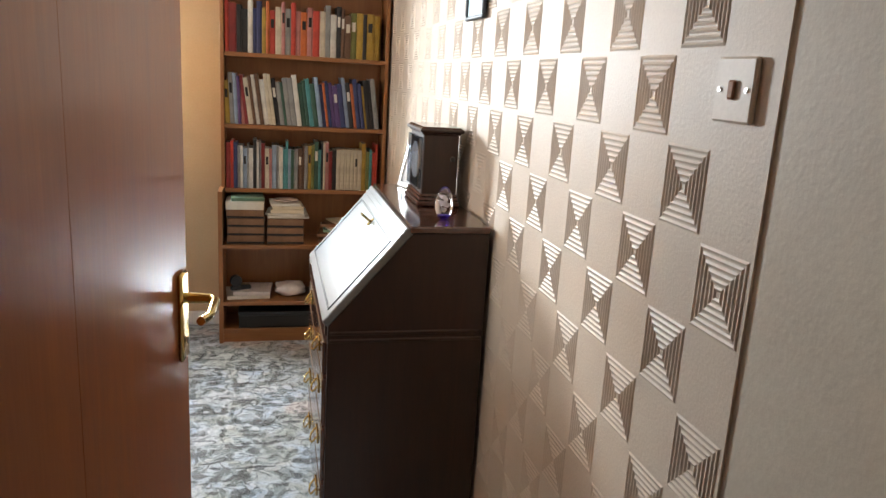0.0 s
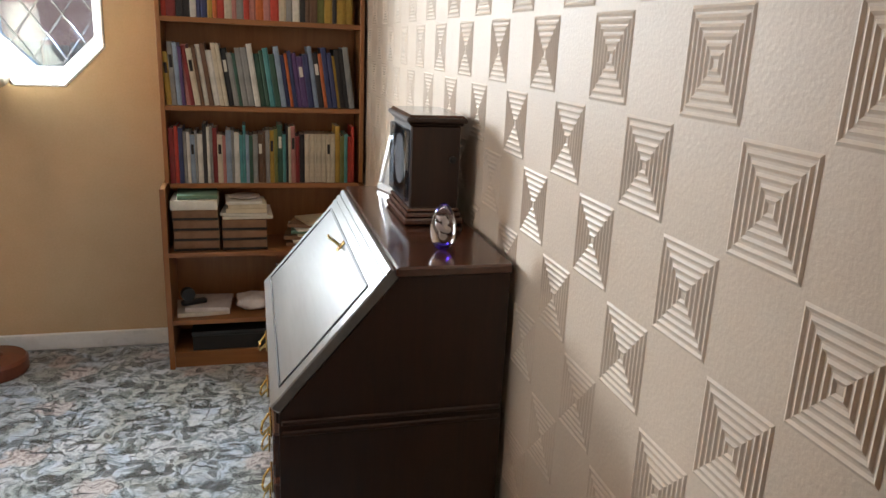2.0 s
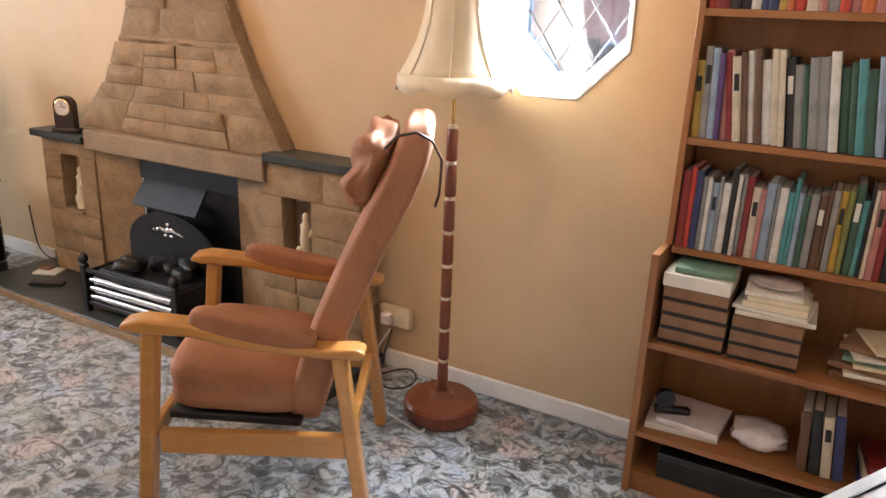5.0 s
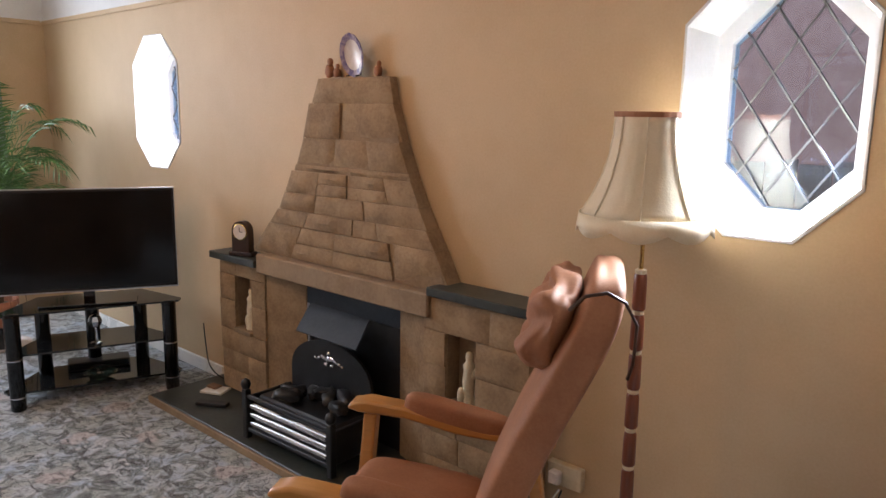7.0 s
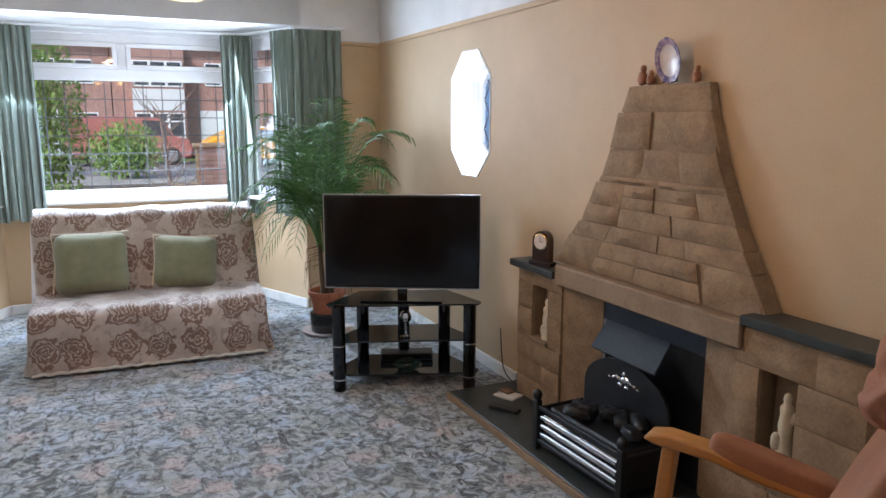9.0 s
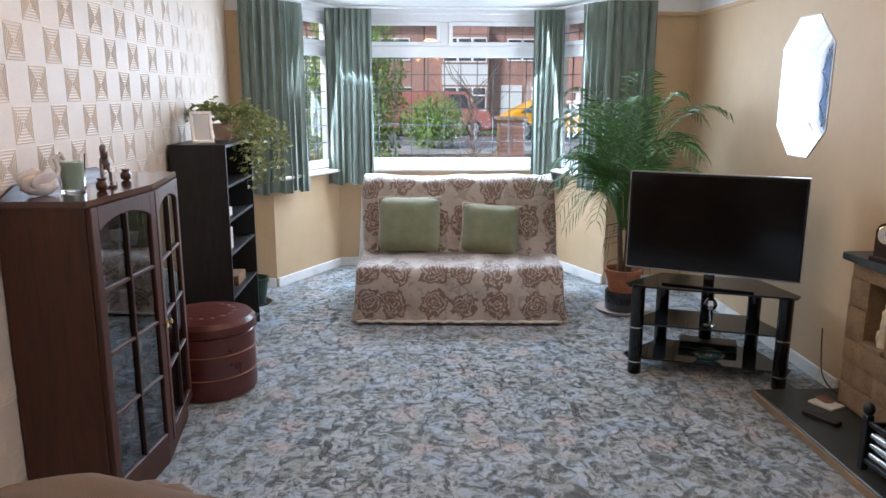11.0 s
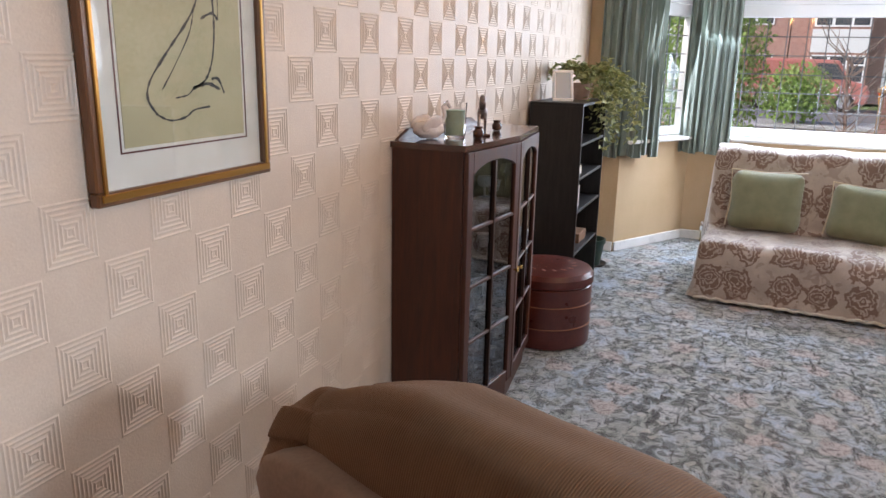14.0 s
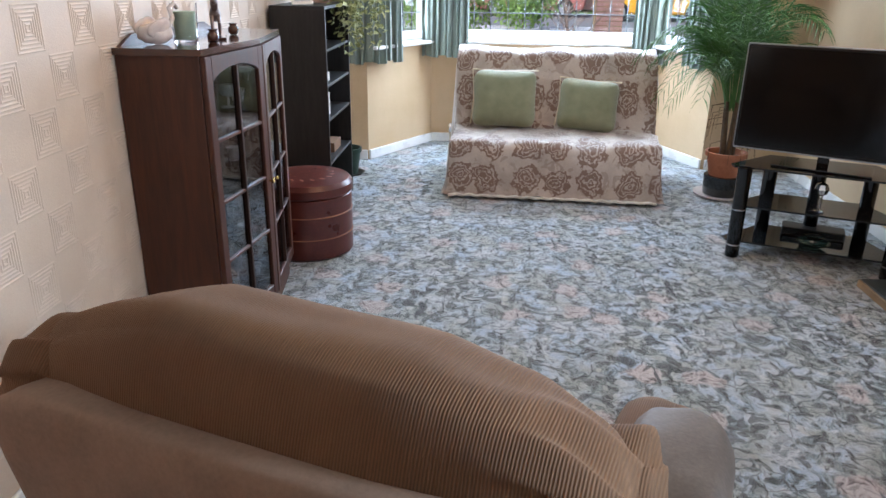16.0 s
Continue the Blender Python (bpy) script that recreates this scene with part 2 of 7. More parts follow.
M = dict(
    carpet=carpet_material(), throw=throw_material(), cord=corduroy_material(),
    paper=surface("relief_wallpaper", (0.61, 0.49, 0.385), (0.69, 0.57, 0.455), 3.0, 0.55, 160, 0.35, dist=0.0015),
    rib=surface("relief_wallpaper_rib", (0.63, 0.51, 0.405), (0.71, 0.59, 0.475), 5.0, 0.5, 160, 0.2, dist=0.001, vary=0.06),
    wall=surface("cream_wall", (0.56, 0.39, 0.225), (0.63, 0.455, 0.28), 2.2, 0.62, 110, 0.3, dist=0.002),
    white=surface("white_paint", (0.74, 0.73, 0.71), (0.82, 0.81, 0.79), 4, 0.5, 90, 0.1),
    gloss=surface("white_gloss", (0.78, 0.77, 0.74), (0.85, 0.84, 0.81), 5, 0.28, 60, 0.05),
    # jamb plaster toned down: the doorway's shade is in the colour
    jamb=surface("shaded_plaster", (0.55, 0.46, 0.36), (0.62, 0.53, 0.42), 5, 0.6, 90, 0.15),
    upvc=surface("white_plastic", (0.80, 0.82, 0.84), (0.86, 0.87, 0.88), 4, 0.3, 40, 0.03),
    door=wood("red_hardwood", (0.30, 0.085, 0.022), (0.42, 0.135, 0.04), 2, 0.4, 0.15),
    frame_wood=wood("oak_frame", (0.30, 0.16, 0.05), (0.42, 0.25, 0.09), 2),
    case=wood("teak_shelving", (0.26, 0.10, 0.032), (0.38, 0.16, 0.055), 0, 0.45, 0.1),
    case_v=wood("teak_uprights", (0.26, 0.10, 0.032), (0.38, 0.16, 0.055), 2, 0.45, 0.1),
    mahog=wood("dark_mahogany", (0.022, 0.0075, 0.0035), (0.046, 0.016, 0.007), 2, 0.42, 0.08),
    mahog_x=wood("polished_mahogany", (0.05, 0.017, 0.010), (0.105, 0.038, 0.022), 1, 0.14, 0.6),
    # flap is mahogany; the window's pale sheen is put into its base colour
    flapw=wood("sheen_mahogany", (0.13, 0.125, 0.12), (0.19, 0.185, 0.18), 1, 0.33, 0.8),
    cabw=wood("red_mahogany", (0.034, 0.008, 0.003), (0.095, 0.024, 0.008), 2, 0.46, 0.05),
    blackw=surface("black_ash", (0.008, 0.007, 0.007), (0.02, 0.017, 0.016), 9, 0.45, 60, 0.05, stretch=(6, 6, 0.8)),
    beech=wood("golden_beech", (0.44, 0.19, 0.045), (0.58, 0.28, 0.08), 0, 0.3, 0.3, 0.8),
    leather=surface("tan_leather", (0.29, 0.115, 0.052), (0.38, 0.165, 0.082), 7, 0.66, 140, 0.15, dist=0.002),
    vinyl=surface("oxblood_vinyl", (0.075, 0.015, 0.011), (0.125, 0.028, 0.02), 9, 0.3, 120, 0.1, dist=0.001),
    gilt=plain("gilt", (0.48, 0.25, 0.065), 0.3, 1.0),
    brass=plain("polished_brass", (0.72, 0.52, 0.20), 0.18, 1.0),
    chrome=plain("chrome", (0.75, 0.75, 0.76), 0.12, 1.0),
    stone=surface("sandstone", (0.235, 0.148, 0.080), (0.365, 0.245, 0.140), 9, 0.85, 70, 0.6, dist=0.005, vary=0.16),
    ledge=surface("dressed_sandstone", (0.25, 0.168, 0.10), (0.34, 0.24, 0.15), 7, 0.8, 60, 0.4, dist=0.003),
    mortar=surface("mortar", (0.22, 0.142, 0.08), (0.31, 0.21, 0.125), 12, 0.9, 80, 0.6),
    slate=surface("slate", (0.026, 0.032, 0.030), (0.05, 0.058, 0.053), 8, 0.4, 50, 0.2),
    iron=surface("black_iron", (0.006, 0.007, 0.009), (0.016, 0.018, 0.022), 12, 0.4, 90, 0.2),
    hood=surface("gunmetal", (0.03, 0.04, 0.055), (0.05, 0.062, 0.08), 6, 0.35, 60, 0.1, metal=0.3),
    gblack=plain("black_glass", (0.006, 0.006, 0.007), 0.06),
    smoke=plain("smoked_glass", (0.012, 0.013, 0.014), 0.04),
    screen=plain("dark_screen", (0.004, 0.004, 0.005), 0.12),
    silver=plain("brushed_silver", (0.6, 0.6, 0.62), 0.3, 1.0),
    blackp=plain("black_plastic", (0.012, 0.012, 0.013), 0.4),
    curtain=surface("sage_curtain", (0.155, 0.195, 0.165), (0.235, 0.28, 0.24), 30, 0.75, 220, 0.3, stretch=(1, 1, 0.2), sheen=0.3),
    cushion=surface("olive_cushion", (0.20, 0.21, 0.12), (0.27, 0.28, 0.17), 9, 0.9, 260, 0.6, sheen=0.5),
    shade=surface("cream_lampshade", (0.66, 0.55, 0.38), (0.74, 0.64, 0.47), 8, 0.7, 180, 0.2),
    lampw=wood("lamp_teak", (0.15, 0.035, 0.015), (0.23, 0.062, 0.028), 2, 0.35, 0.3),
    ivory=surface("ivory_china", (0.62, 0.52, 0.36), (0.74, 0.65, 0.48), 20, 0.3, 60, 0.1),
    china=surface("white_china", (0.66, 0.58, 0.55), (0.78, 0.71, 0.67), 20, 0.22, 60, 0.05),
    terra=surface("terracotta", (0.33, 0.11, 0.05), (0.45, 0.17, 0.085), 9, 0.7, 70, 0.2),
    frond=surface("palm_green", (0.03, 0.095, 0.018), (0.075, 0.18, 0.035), 9, 0.45, 60, 0.05),
    ivy=surface("pale_variegated_leaf", (0.20, 0.24, 0.075), (0.46, 0.47, 0.22), 22, 0.5, 60, 0.05),
    trunk=surface("palm_fibre", (0.06, 0.035, 0.018), (0.13, 0.08, 0.04), 14, 0.9, 60, 0.6),
    paperw=surface("paper", (0.66, 0.62, 0.54), (0.76, 0.72, 0.64), 12, 0.8, 90, 0.1),
    card=surface("brown_card", (0.20, 0.10, 0.05), (0.27, 0.145, 0.08), 12, 0.7, 70, 0.15),
    dark_box=plain("dark_box", (0.012, 0.010, 0.009), 0.6),
    green_box=surface("green_card", (0.10, 0.20, 0.14), (0.15, 0.27, 0.19), 9, 0.6, 60, 0.1),
    cable=plain("cable", (0.02, 0.02, 0.02), 0.5), cable_w=plain("white_cable", (0.6, 0.58, 0.53), 0.5),
    lead_pane=pane_glass("leaded_window_glass", (0.62, 0.75, 0.88), 0.06),
    pane=pane_glass("window_glass", (0.97, 0.99, 1.0), 0.05),
    cabglass=pane_glass("cabinet_glass", (0.55, 0.6, 0.66), 0.22),
    clear=glass("clear_glass"), cobalt=glass("cobalt_glass", (0.05, 0.02, 0.5)), aqua=glass("aqua_glass", (0.45, 0.85, 0.75), 0.15),
    lead=plain("lead_came", (0.16, 0.17, 0.18), 0.5, 0.6),
    brick=surface("red_brick", (0.33, 0.18, 0.15), (0.45, 0.27, 0.23), 6, 0.85, 40, 0.3, vary=0.2),
    tarmac=surface("tarmac", (0.12, 0.124, 0.13), (0.17, 0.174, 0.18), 3, 0.85, 60, 0.3),
    grass=surface("grass", (0.05, 0.10, 0.02), (0.10, 0.17, 0.04), 5, 0.9, 60, 0.3),
    hedge=surface("hedge_green", (0.10, 0.20, 0.03), (0.24, 0.36, 0.08), 9, 0.7, 60, 0.1),
    bark=surface("bare_bark", (0.14, 0.10, 0.08), (0.24, 0.18, 0.15), 9, 0.9, 60, 0.3),
    roof=surface("roof_tile", (0.10, 0.05, 0.045), (0.16, 0.085, 0.07), 5, 0.8, 40, 0.2),
    yellow=plain("yellow_car_paint", (0.75, 0.36, 0.02), 0.25), red=plain("red_car_paint", (0.45, 0.03, 0.02), 0.25),
    wpaint=plain("white_car_paint", (0.7, 0.72, 0.74), 0.25), tyre=plain("rubber", (0.015, 0.015, 0.015), 0.8),
    dglass=plain("dark_glazing", (0.05, 0.06, 0.075), 0.08),
    amber=glass("amber_glass", (1.0, 0.72, 0.36), 0.35),
    bulb=plain("warm_bulb", (1.0, 0.72, 0.38), 0.4, 0.0, 12.0),
)

# ---- mesh helpers ----
def part(name, bm, material, parent=None, label="", smooth=None):
    """Links a bmesh as one mesh object, under a thing or a part."""
    bmesh.ops.recalc_face_normals(bm, faces=bm.faces)
    me = bpy.data.meshes.new(name)
    bm.to_mesh(me)
    bm.free()
    for mm in material if isinstance(material, (list, tuple)) else [material]:
        me.materials.append(mm)
    if smooth is not None:
        me.shade_smooth()
        me.set_sharp_from_angle(angle=radians(smooth))
    ob = new(name, me)
    if parent is not None:
        ob.parent = parent
    if label:
        ob["label"] = label
    return ob


def thing(name, m, label, category, group=""):
    ob = new(name)
    ob.empty_display_size = 0.1
    ob.matrix_world = m
    return tagged(ob, label, category, group)


def structure(name, bm, material, label, smooth=None):
    return tagged(part(name, bm, material, None, "", smooth), label, name.split("_")[0], kind="structure")


def box(bm, x0, x1, y0, y1, z0, z1, bevel=0.0, m=None, seg=1):
    k = Matrix.LocRotScale(((x0 + x1) / 2, (y0 + y1) / 2, (z0 + z1) / 2), None, (abs(x1 - x0), abs(y1 - y0), abs(z1 - z0)))
    vs = bmesh.ops.create_cube(bm, size=1, matrix=k if m is None else m @ k)["verts"]
    if bevel:
        bmesh.ops.bevel(bm, geom=list({e for v in vs for e in v.link_edges}), offset=bevel, segments=seg, profile=0.5, affect="EDGES")


def prism(bm, pts, a, b, axis="y"):
    """A polygon of (u, v) pairs drawn out from a to b along one axis."""
    def at(u, v, w):
        return {"x": (w, u, v), "y": (u, w, v), "z": (u, v, w)}[axis]
    va = [bm.verts.new(at(u, v, a)) for u, v in pts]
    vb = [bm.verts.new(at(u, v, b)) for u, v in pts]
    bm.faces.new(va)
    bm.faces.new(vb[::-1])
    for i in range(len(pts)):
        j = (i + 1) % len(pts)
        bm.faces.new((va[i], vb[i], vb[j], va[j]))


def lathe(bm, prof, seg=24, c=(0, 0, 0), closed=True, wave=0.0, waves=8):
    rings = []
    for r, z in prof:
        rings.append([bm.verts.new((c[0] + r * (1 + wave * math.cos(waves * 2 * math.pi * k / seg)) * math.cos(2 * math.pi * k / seg), c[1] + r * (1 + wave * math.cos(waves * 2 * math.pi * k / seg)) * math.sin(2 * math.pi * k / seg), c[2] + z)) for k in range(seg)])
    for a, b in zip(rings, rings[1:]):
        for k in range(seg):
            bm.faces.new((a[k], a[(k + 1) % seg], b[(k + 1) % seg], b[k]))
    if closed:
        bm.faces.new(rings[0][::-1])
        bm.faces.new(rings[-1])


def tube(bm, pts, r, seg=8, taper=1.0):
    pts = [Vector(p) for p in pts]
    rings = []
    for i, p in enumerate(pts):
        d = (pts[min(i + 1, len(pts) - 1)] - pts[max(i - 1, 0)]).normalized()
        u = d.cross(Vector((0.13, 0.31, 0.94)))
        u = u.normalized() if u.length > 1e-4 else Vector((1, 0, 0))
        w = d.cross(u)
        rr = r * (1 + (taper - 1) * i / max(1, len(pts) - 1))
        rings.append([bm.verts.new(p + rr * (math.cos(2 * math.pi * k / seg) * u + math.sin(2 * math.pi * k / seg) * w)) for k in range(seg)])
    for a, b in zip(rings, rings[1:]):
        for k in range(seg):
            bm.faces.new((a[k], a[(k + 1) % seg], b[(k + 1) % seg], b[k]))
    bm.faces.new(rings[0][::-1])
    bm.faces.new(rings[-1])


def pillow(bm, sx, sy, sz, m, n=10, power=3.5, lump=0.0, seed=0.0):
    """A soft stuffed block: a rounded cushion with uneven faces."""
    made = {}

    def vert(ix, iy, iz):
        if (ix, iy, iz) not in made:
            c = Vector((2 * ix / k - 1, 2 * iy / k - 1, 2 * iz / k - 1))
            s = (abs(c.x) ** power + abs(c.y) ** power + abs(c.z) ** power) ** (-1 / power)
            d = 1 + lump * noise.noise(Vector((c.x * 1.7 + seed, c.y * 1.7, c.z * 1.7)))
            made[ix, iy, iz] = bm.verts.new(m @ (Vector((c.x * sx, c.y * sy, c.z * sz)) * s * d * 0.5))
        return made[ix, iy, iz]
    k = n + 1
    for a in range(k):
        for b in range(k):
            for w in (0, k):
                for order in ((0, 1, 2), (1, 2, 0), (2, 0, 1)):
                    quad = []
                    for u, v in ((a, b), (a + 1, b), (a + 1, b + 1), (a, b + 1)):
                        q = [0, 0, 0]
                        q[order[0]], q[order[1]], q[order[2]] = u, v, w
                        quad.append(vert(*q))
                    bm.faces.new(quad)


def done(bm, fn, *a, **k):
    fn(bm, *a, **k)
    return bm


def boxed(*a, **k):
    return done(bmesh.new(), box, *a, **k)


def prismed(*a, **k):
    return done(bmesh.new(), prism, *a, **k)


def lathed(*a, **k):
    return done(bmesh.new(), lathe, *a, **k)


def tubed(*a, **k):
    return done(bmesh.new(), tube, *a, **k)


def pillowed(*a, **k):
    return done(bmesh.new(), pillow, *a, **k)


# ---- setting ----
FRONT = -5.32                      # inner face of the bay's front
BAY = [(WEST, 1.586), (FRONT, 2.03), (FRONT, 3.92), (WEST, 4.25)]
SILL, HEAD = 0.90, 2.27
OCT = [(0.385, 0.915), (-3.18, -2.635)]   # eastern and western octagon windows, x from and to
OZ0, OZ1, CUT_X, CUT_Z = 1.185, 1.975, 0.165, 0.165
THICK = 0.30

FLOOR = [(EAST + 0.1, SOUTH - 0.1), (EAST + 0.1, NORTH + 0.02), (WEST - 0.05, NORTH + 0.02), (WEST - 0.05, 4.31), (FRONT - 0.1, 3.99), (FRONT - 0.1, 1.97), (WEST - 0.05, 1.53), (WEST - 0.05, SOUTH - 0.1)]
structure("floor", prismed(FLOOR, -0.12, 0.0, "z"), M["carpet"], "floral patterned carpet in grey, blue and pink")
structure("floor_hall", boxed(-0.55, 2.30, -1.55, SOUTH - 0.1, -0.12, 0.0), M["carpet"], "floral carpet continuing into the hall")
structure("ceiling", boxed(WEST - 0.22, EAST + 0.2, SOUTH, NORTH + THICK, CEIL, CEIL + 0.1), M["white"], "plain white painted ceiling")
structure("ceiling_hall", boxed(-0.6, 2.35, -1.6, SOUTH, CEIL, CEIL + 0.1), M["white"], "plain white hall ceiling")


def octagon(x0, x1, inset=0.0):
    a, b, c, d = x0 + inset, x1 - inset, OZ0 + inset, OZ1 - inset
    u, w = CUT_X - inset * 0.4, CUT_Z - inset * 0.4
    return [(a + u, c), (b - u, c), (b, c + w), (b, d - w), (b - u, d), (a + u, d), (a, d - w), (a, c + w)]


def wall_with_octagons(bm, x_from, x_to, z_from, z_to, y0, y1):
    edges = [x_from]
    for a, b in sorted(OCT):
        box(bm, edges[-1], a, y0, y1, z_from, z_to)
        box(bm, a, b, y0, y1, z_from, OZ0)
        box(bm, a, b, y0, y1, OZ1, z_to)
        for p in ([(a, OZ0), (a + CUT_X, OZ0), (a, OZ0 + CUT_Z)], [(b, OZ0), (b, OZ0 + CUT_Z), (b - CUT_X, OZ0)],
                  [(a, OZ1), (a, OZ1 - CUT_Z), (a + CUT_X, OZ1)], [(b, OZ1), (b - CUT_X, OZ1), (b, OZ1 - CUT_Z)]):
            prism(bm, p, y0, y1, "y")
        edges.append(b)
    box(bm, edges[-1], x_to, y0, y1, z_from, z_to)


bm = bmesh.new()
wall_with_octagons(bm, WEST, EAST, 0, RAIL, NORTH, NORTH + THICK)
structure("wall_north", bm, M["wall"], "warm cream painted plaster wall")
structure("frieze_north", boxed(WEST, EAST, NORTH, NORTH + THICK, RAIL, CEIL), M["white"], "white band of wall above the picture rail")
structure("wall_south", boxed(WEST, 1.11, SOUTH - 0.12, SOUTH, 0, CEIL), M["paper"], "wall in cream relief wallpaper")
structure("wall_south_over_door", boxed(1.11, EAST, SOUTH - 0.12, SOUTH, 2.06, CEIL), M["paper"], "wall over the doorway")
structure("wall_east", boxed(EAST, EAST + 0.2, 1.61, NORTH + THICK, 0, CEIL), M["paper"], "wall in cream relief wallpaper")
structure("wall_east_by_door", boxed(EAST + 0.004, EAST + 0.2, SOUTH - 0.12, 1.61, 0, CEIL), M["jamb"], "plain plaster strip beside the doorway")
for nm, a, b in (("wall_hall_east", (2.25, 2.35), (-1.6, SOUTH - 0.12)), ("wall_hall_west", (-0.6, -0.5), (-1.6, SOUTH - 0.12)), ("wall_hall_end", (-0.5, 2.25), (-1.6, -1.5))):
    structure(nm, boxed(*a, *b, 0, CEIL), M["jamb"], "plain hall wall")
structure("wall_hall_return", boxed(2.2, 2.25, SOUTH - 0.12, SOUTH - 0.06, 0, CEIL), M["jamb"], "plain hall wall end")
structure("wall_west_south", boxed(WEST - 0.22, WEST, SOUTH - 0.12, 1.586, 0, RAIL), M["wall"], "short cream wall beside the bay")
structure("wall_west_north", boxed(WEST - 0.22, WEST, 4.25, NORTH, 0, RAIL), M["wall"], "short cream wall beside the bay")
structure("frieze_west", boxed(WEST - 0.22, WEST, SOUTH, NORTH, HEAD - 0.004, CEIL), M["white"], "white wall over the bay opening")
structure("frieze_west_south", boxed(WEST - 0.22, WEST, SOUTH, 1.586, RAIL, HEAD - 0.004), M["white"], "white band of wall above the picture rail")
structure("frieze_west_north", boxed(WEST - 0.22, WEST, 4.25, NORTH, RAIL, HEAD - 0.004), M["white"], "white band of wall above the picture rail")
structure("ceiling_bay", prismed(BAY, HEAD, HEAD + 0.3, "z"), M["white"], "low white ceiling of the bay")


def along(a, b):
    """A pose whose x runs from a to b on the plan and whose y points to the right of that, out of the bay."""
    d = Vector((b[0] - a[0], b[1] - a[1]))
    return Matrix.Translation((a[0], a[1], 0)) @ Matrix.Rotation(math.atan2(d.y, d.x), 4, "Z"), d.length


def leaded(bm, x0, x1, z0, z1, y, nx, nz, r=0.004):
    for i in range(1, nx):
        x = x0 + (x1 - x0) * i / nx
        box(bm, x - r, x + r, y - r, y + r, z0, z1)
    for j in range(1, nz):
        z = z0 + (z1 - z0) * j / nz
        box(bm, x0, x1, y - r, y + r, z - r, z + r)


def bay_side(k, a, b, lights):
    m, n = along(a, b)
    w = structure("wall_bay_%d" % k, boxed(0, n, 0, 0.22, 0, SILL - 0.03), M["wall"], "cream wall below the bay window")
    w.matrix_world = m
    s = structure("sill_%d" % k, boxed(0.0, n, -0.10, 0.05, SILL - 0.03, SILL, 0.008), M["gloss"], "deep white window sill")
    s.matrix_world = m
    sk = structure("baseboard_bay_%d" % k, boxed(0.0, n, -0.018, -0.002, 0.001, 0.080, 0.005), M["gloss"], "white painted skirting board")
    sk.matrix_world = m
    win = tagged(thing("window_%d" % k, m, "white framed bay window with leaded panes", "window"), kind="structure")
    Z0, Z1, ZT = SILL + 0.002, HEAD - 0.002, 1.90
    HB, TB = 0.115, 0.048            # head and transom of the frame
    bmf = bmesh.new()
    for x0, x1, z0, z1 in ((0, n, Z0, Z0 + 0.07), (0, n, Z1 - HB, Z1), (0, 0.07, Z0 + 0.07, Z1 - HB), (n - 0.07, n, Z0 + 0.07, Z1 - HB), (0.07, n - 0.07, ZT - TB, ZT + TB)):
        box(bmf, x0, x1, 0.05, 0.12, z0, z1, 0.006)
    step = (n - 0.14) / lights
    for i in range(1, lights):
        box(bmf, 0.07 + step * i - 0.035, 0.07 + step * i + 0.035, 0.055, 0.115, ZT + TB, Z1 - HB, 0.005)
    part("window_frame", bmf, M["upvc"], win)
    part("head_moulding", boxed(0.0, n, 0.030, 0.049, Z1 - 0.055, Z1 - 0.005, 0.006), M["upvc"], win)
    for i in range(lights):
        x0, x1 = 0.07 + step * i + (0.035 if i else 0), 0.07 + step * (i + 1) - (0.035 if i < lights - 1 else 0)
        za, zb = ZT + TB, Z1 - HB
        bms = bmesh.new()
        for q in ((x0, x1, za, za + 0.035), (x0, x1, zb - 0.035, zb), (x0, x0 + 0.035, za + 0.035, zb - 0.035), (x1 - 0.035, x1, za + 0.035, zb - 0.035)):
            box(bms, q[0], q[1], 0.035, 0.052, q[2], q[3], 0.004)
        sash = part("top_sash", bms, M["upvc"], win)
        part("gasket", boxed(x0 + 0.03, x1 - 0.03, 0.050, 0.058, za + 0.030, za + 0.038), M["cable"], sash)
        pg = part("pane", boxed(x0 + 0.03, x1 - 0.03, 0.060, 0.066, za + 0.03, zb - 0.03), M["pane"], sash)
        pg.visible_shadow = False
        bml = bmesh.new()
        leaded(bml, x0 + 0.035, x1 - 0.035, za + 0.035, zb - 0.035, 0.052, 5 if lights > 1 else 3, 2, 0.003)
        part("lead_strip", bml, M["lead"], sash)
    pg = part("pane", boxed(0.065, n - 0.065, 0.080, 0.086, Z0 + 0.065, ZT - TB + 0.005), M["pane"], win)
    pg.visible_shadow = False
    bml = bmesh.new()
    leaded(bml, 0.07, n - 0.07, Z0 + 0.07, ZT - TB, 0.074, max(3, round(n / 0.155)), 6)
    part("lead_strip", bml, M["lead"], win)
    return m, n


for k, (a, b, lights) in enumerate(((BAY[0], BAY[1], 1), (BAY[1], BAY[2], 2), (BAY[2], BAY[3], 1))):
    bay_side(k + 1, a, b, lights)
bm = bmesh.new()
for (x, y) in (BAY[1], BAY[2]):
    lathe(bm, [(0.06, SILL), (0.06, HEAD)], 12, (x - 0.05, y, 0))
structure("trim_bay_posts", bm, M["upvc"], "white corner posts of the bay", 40)


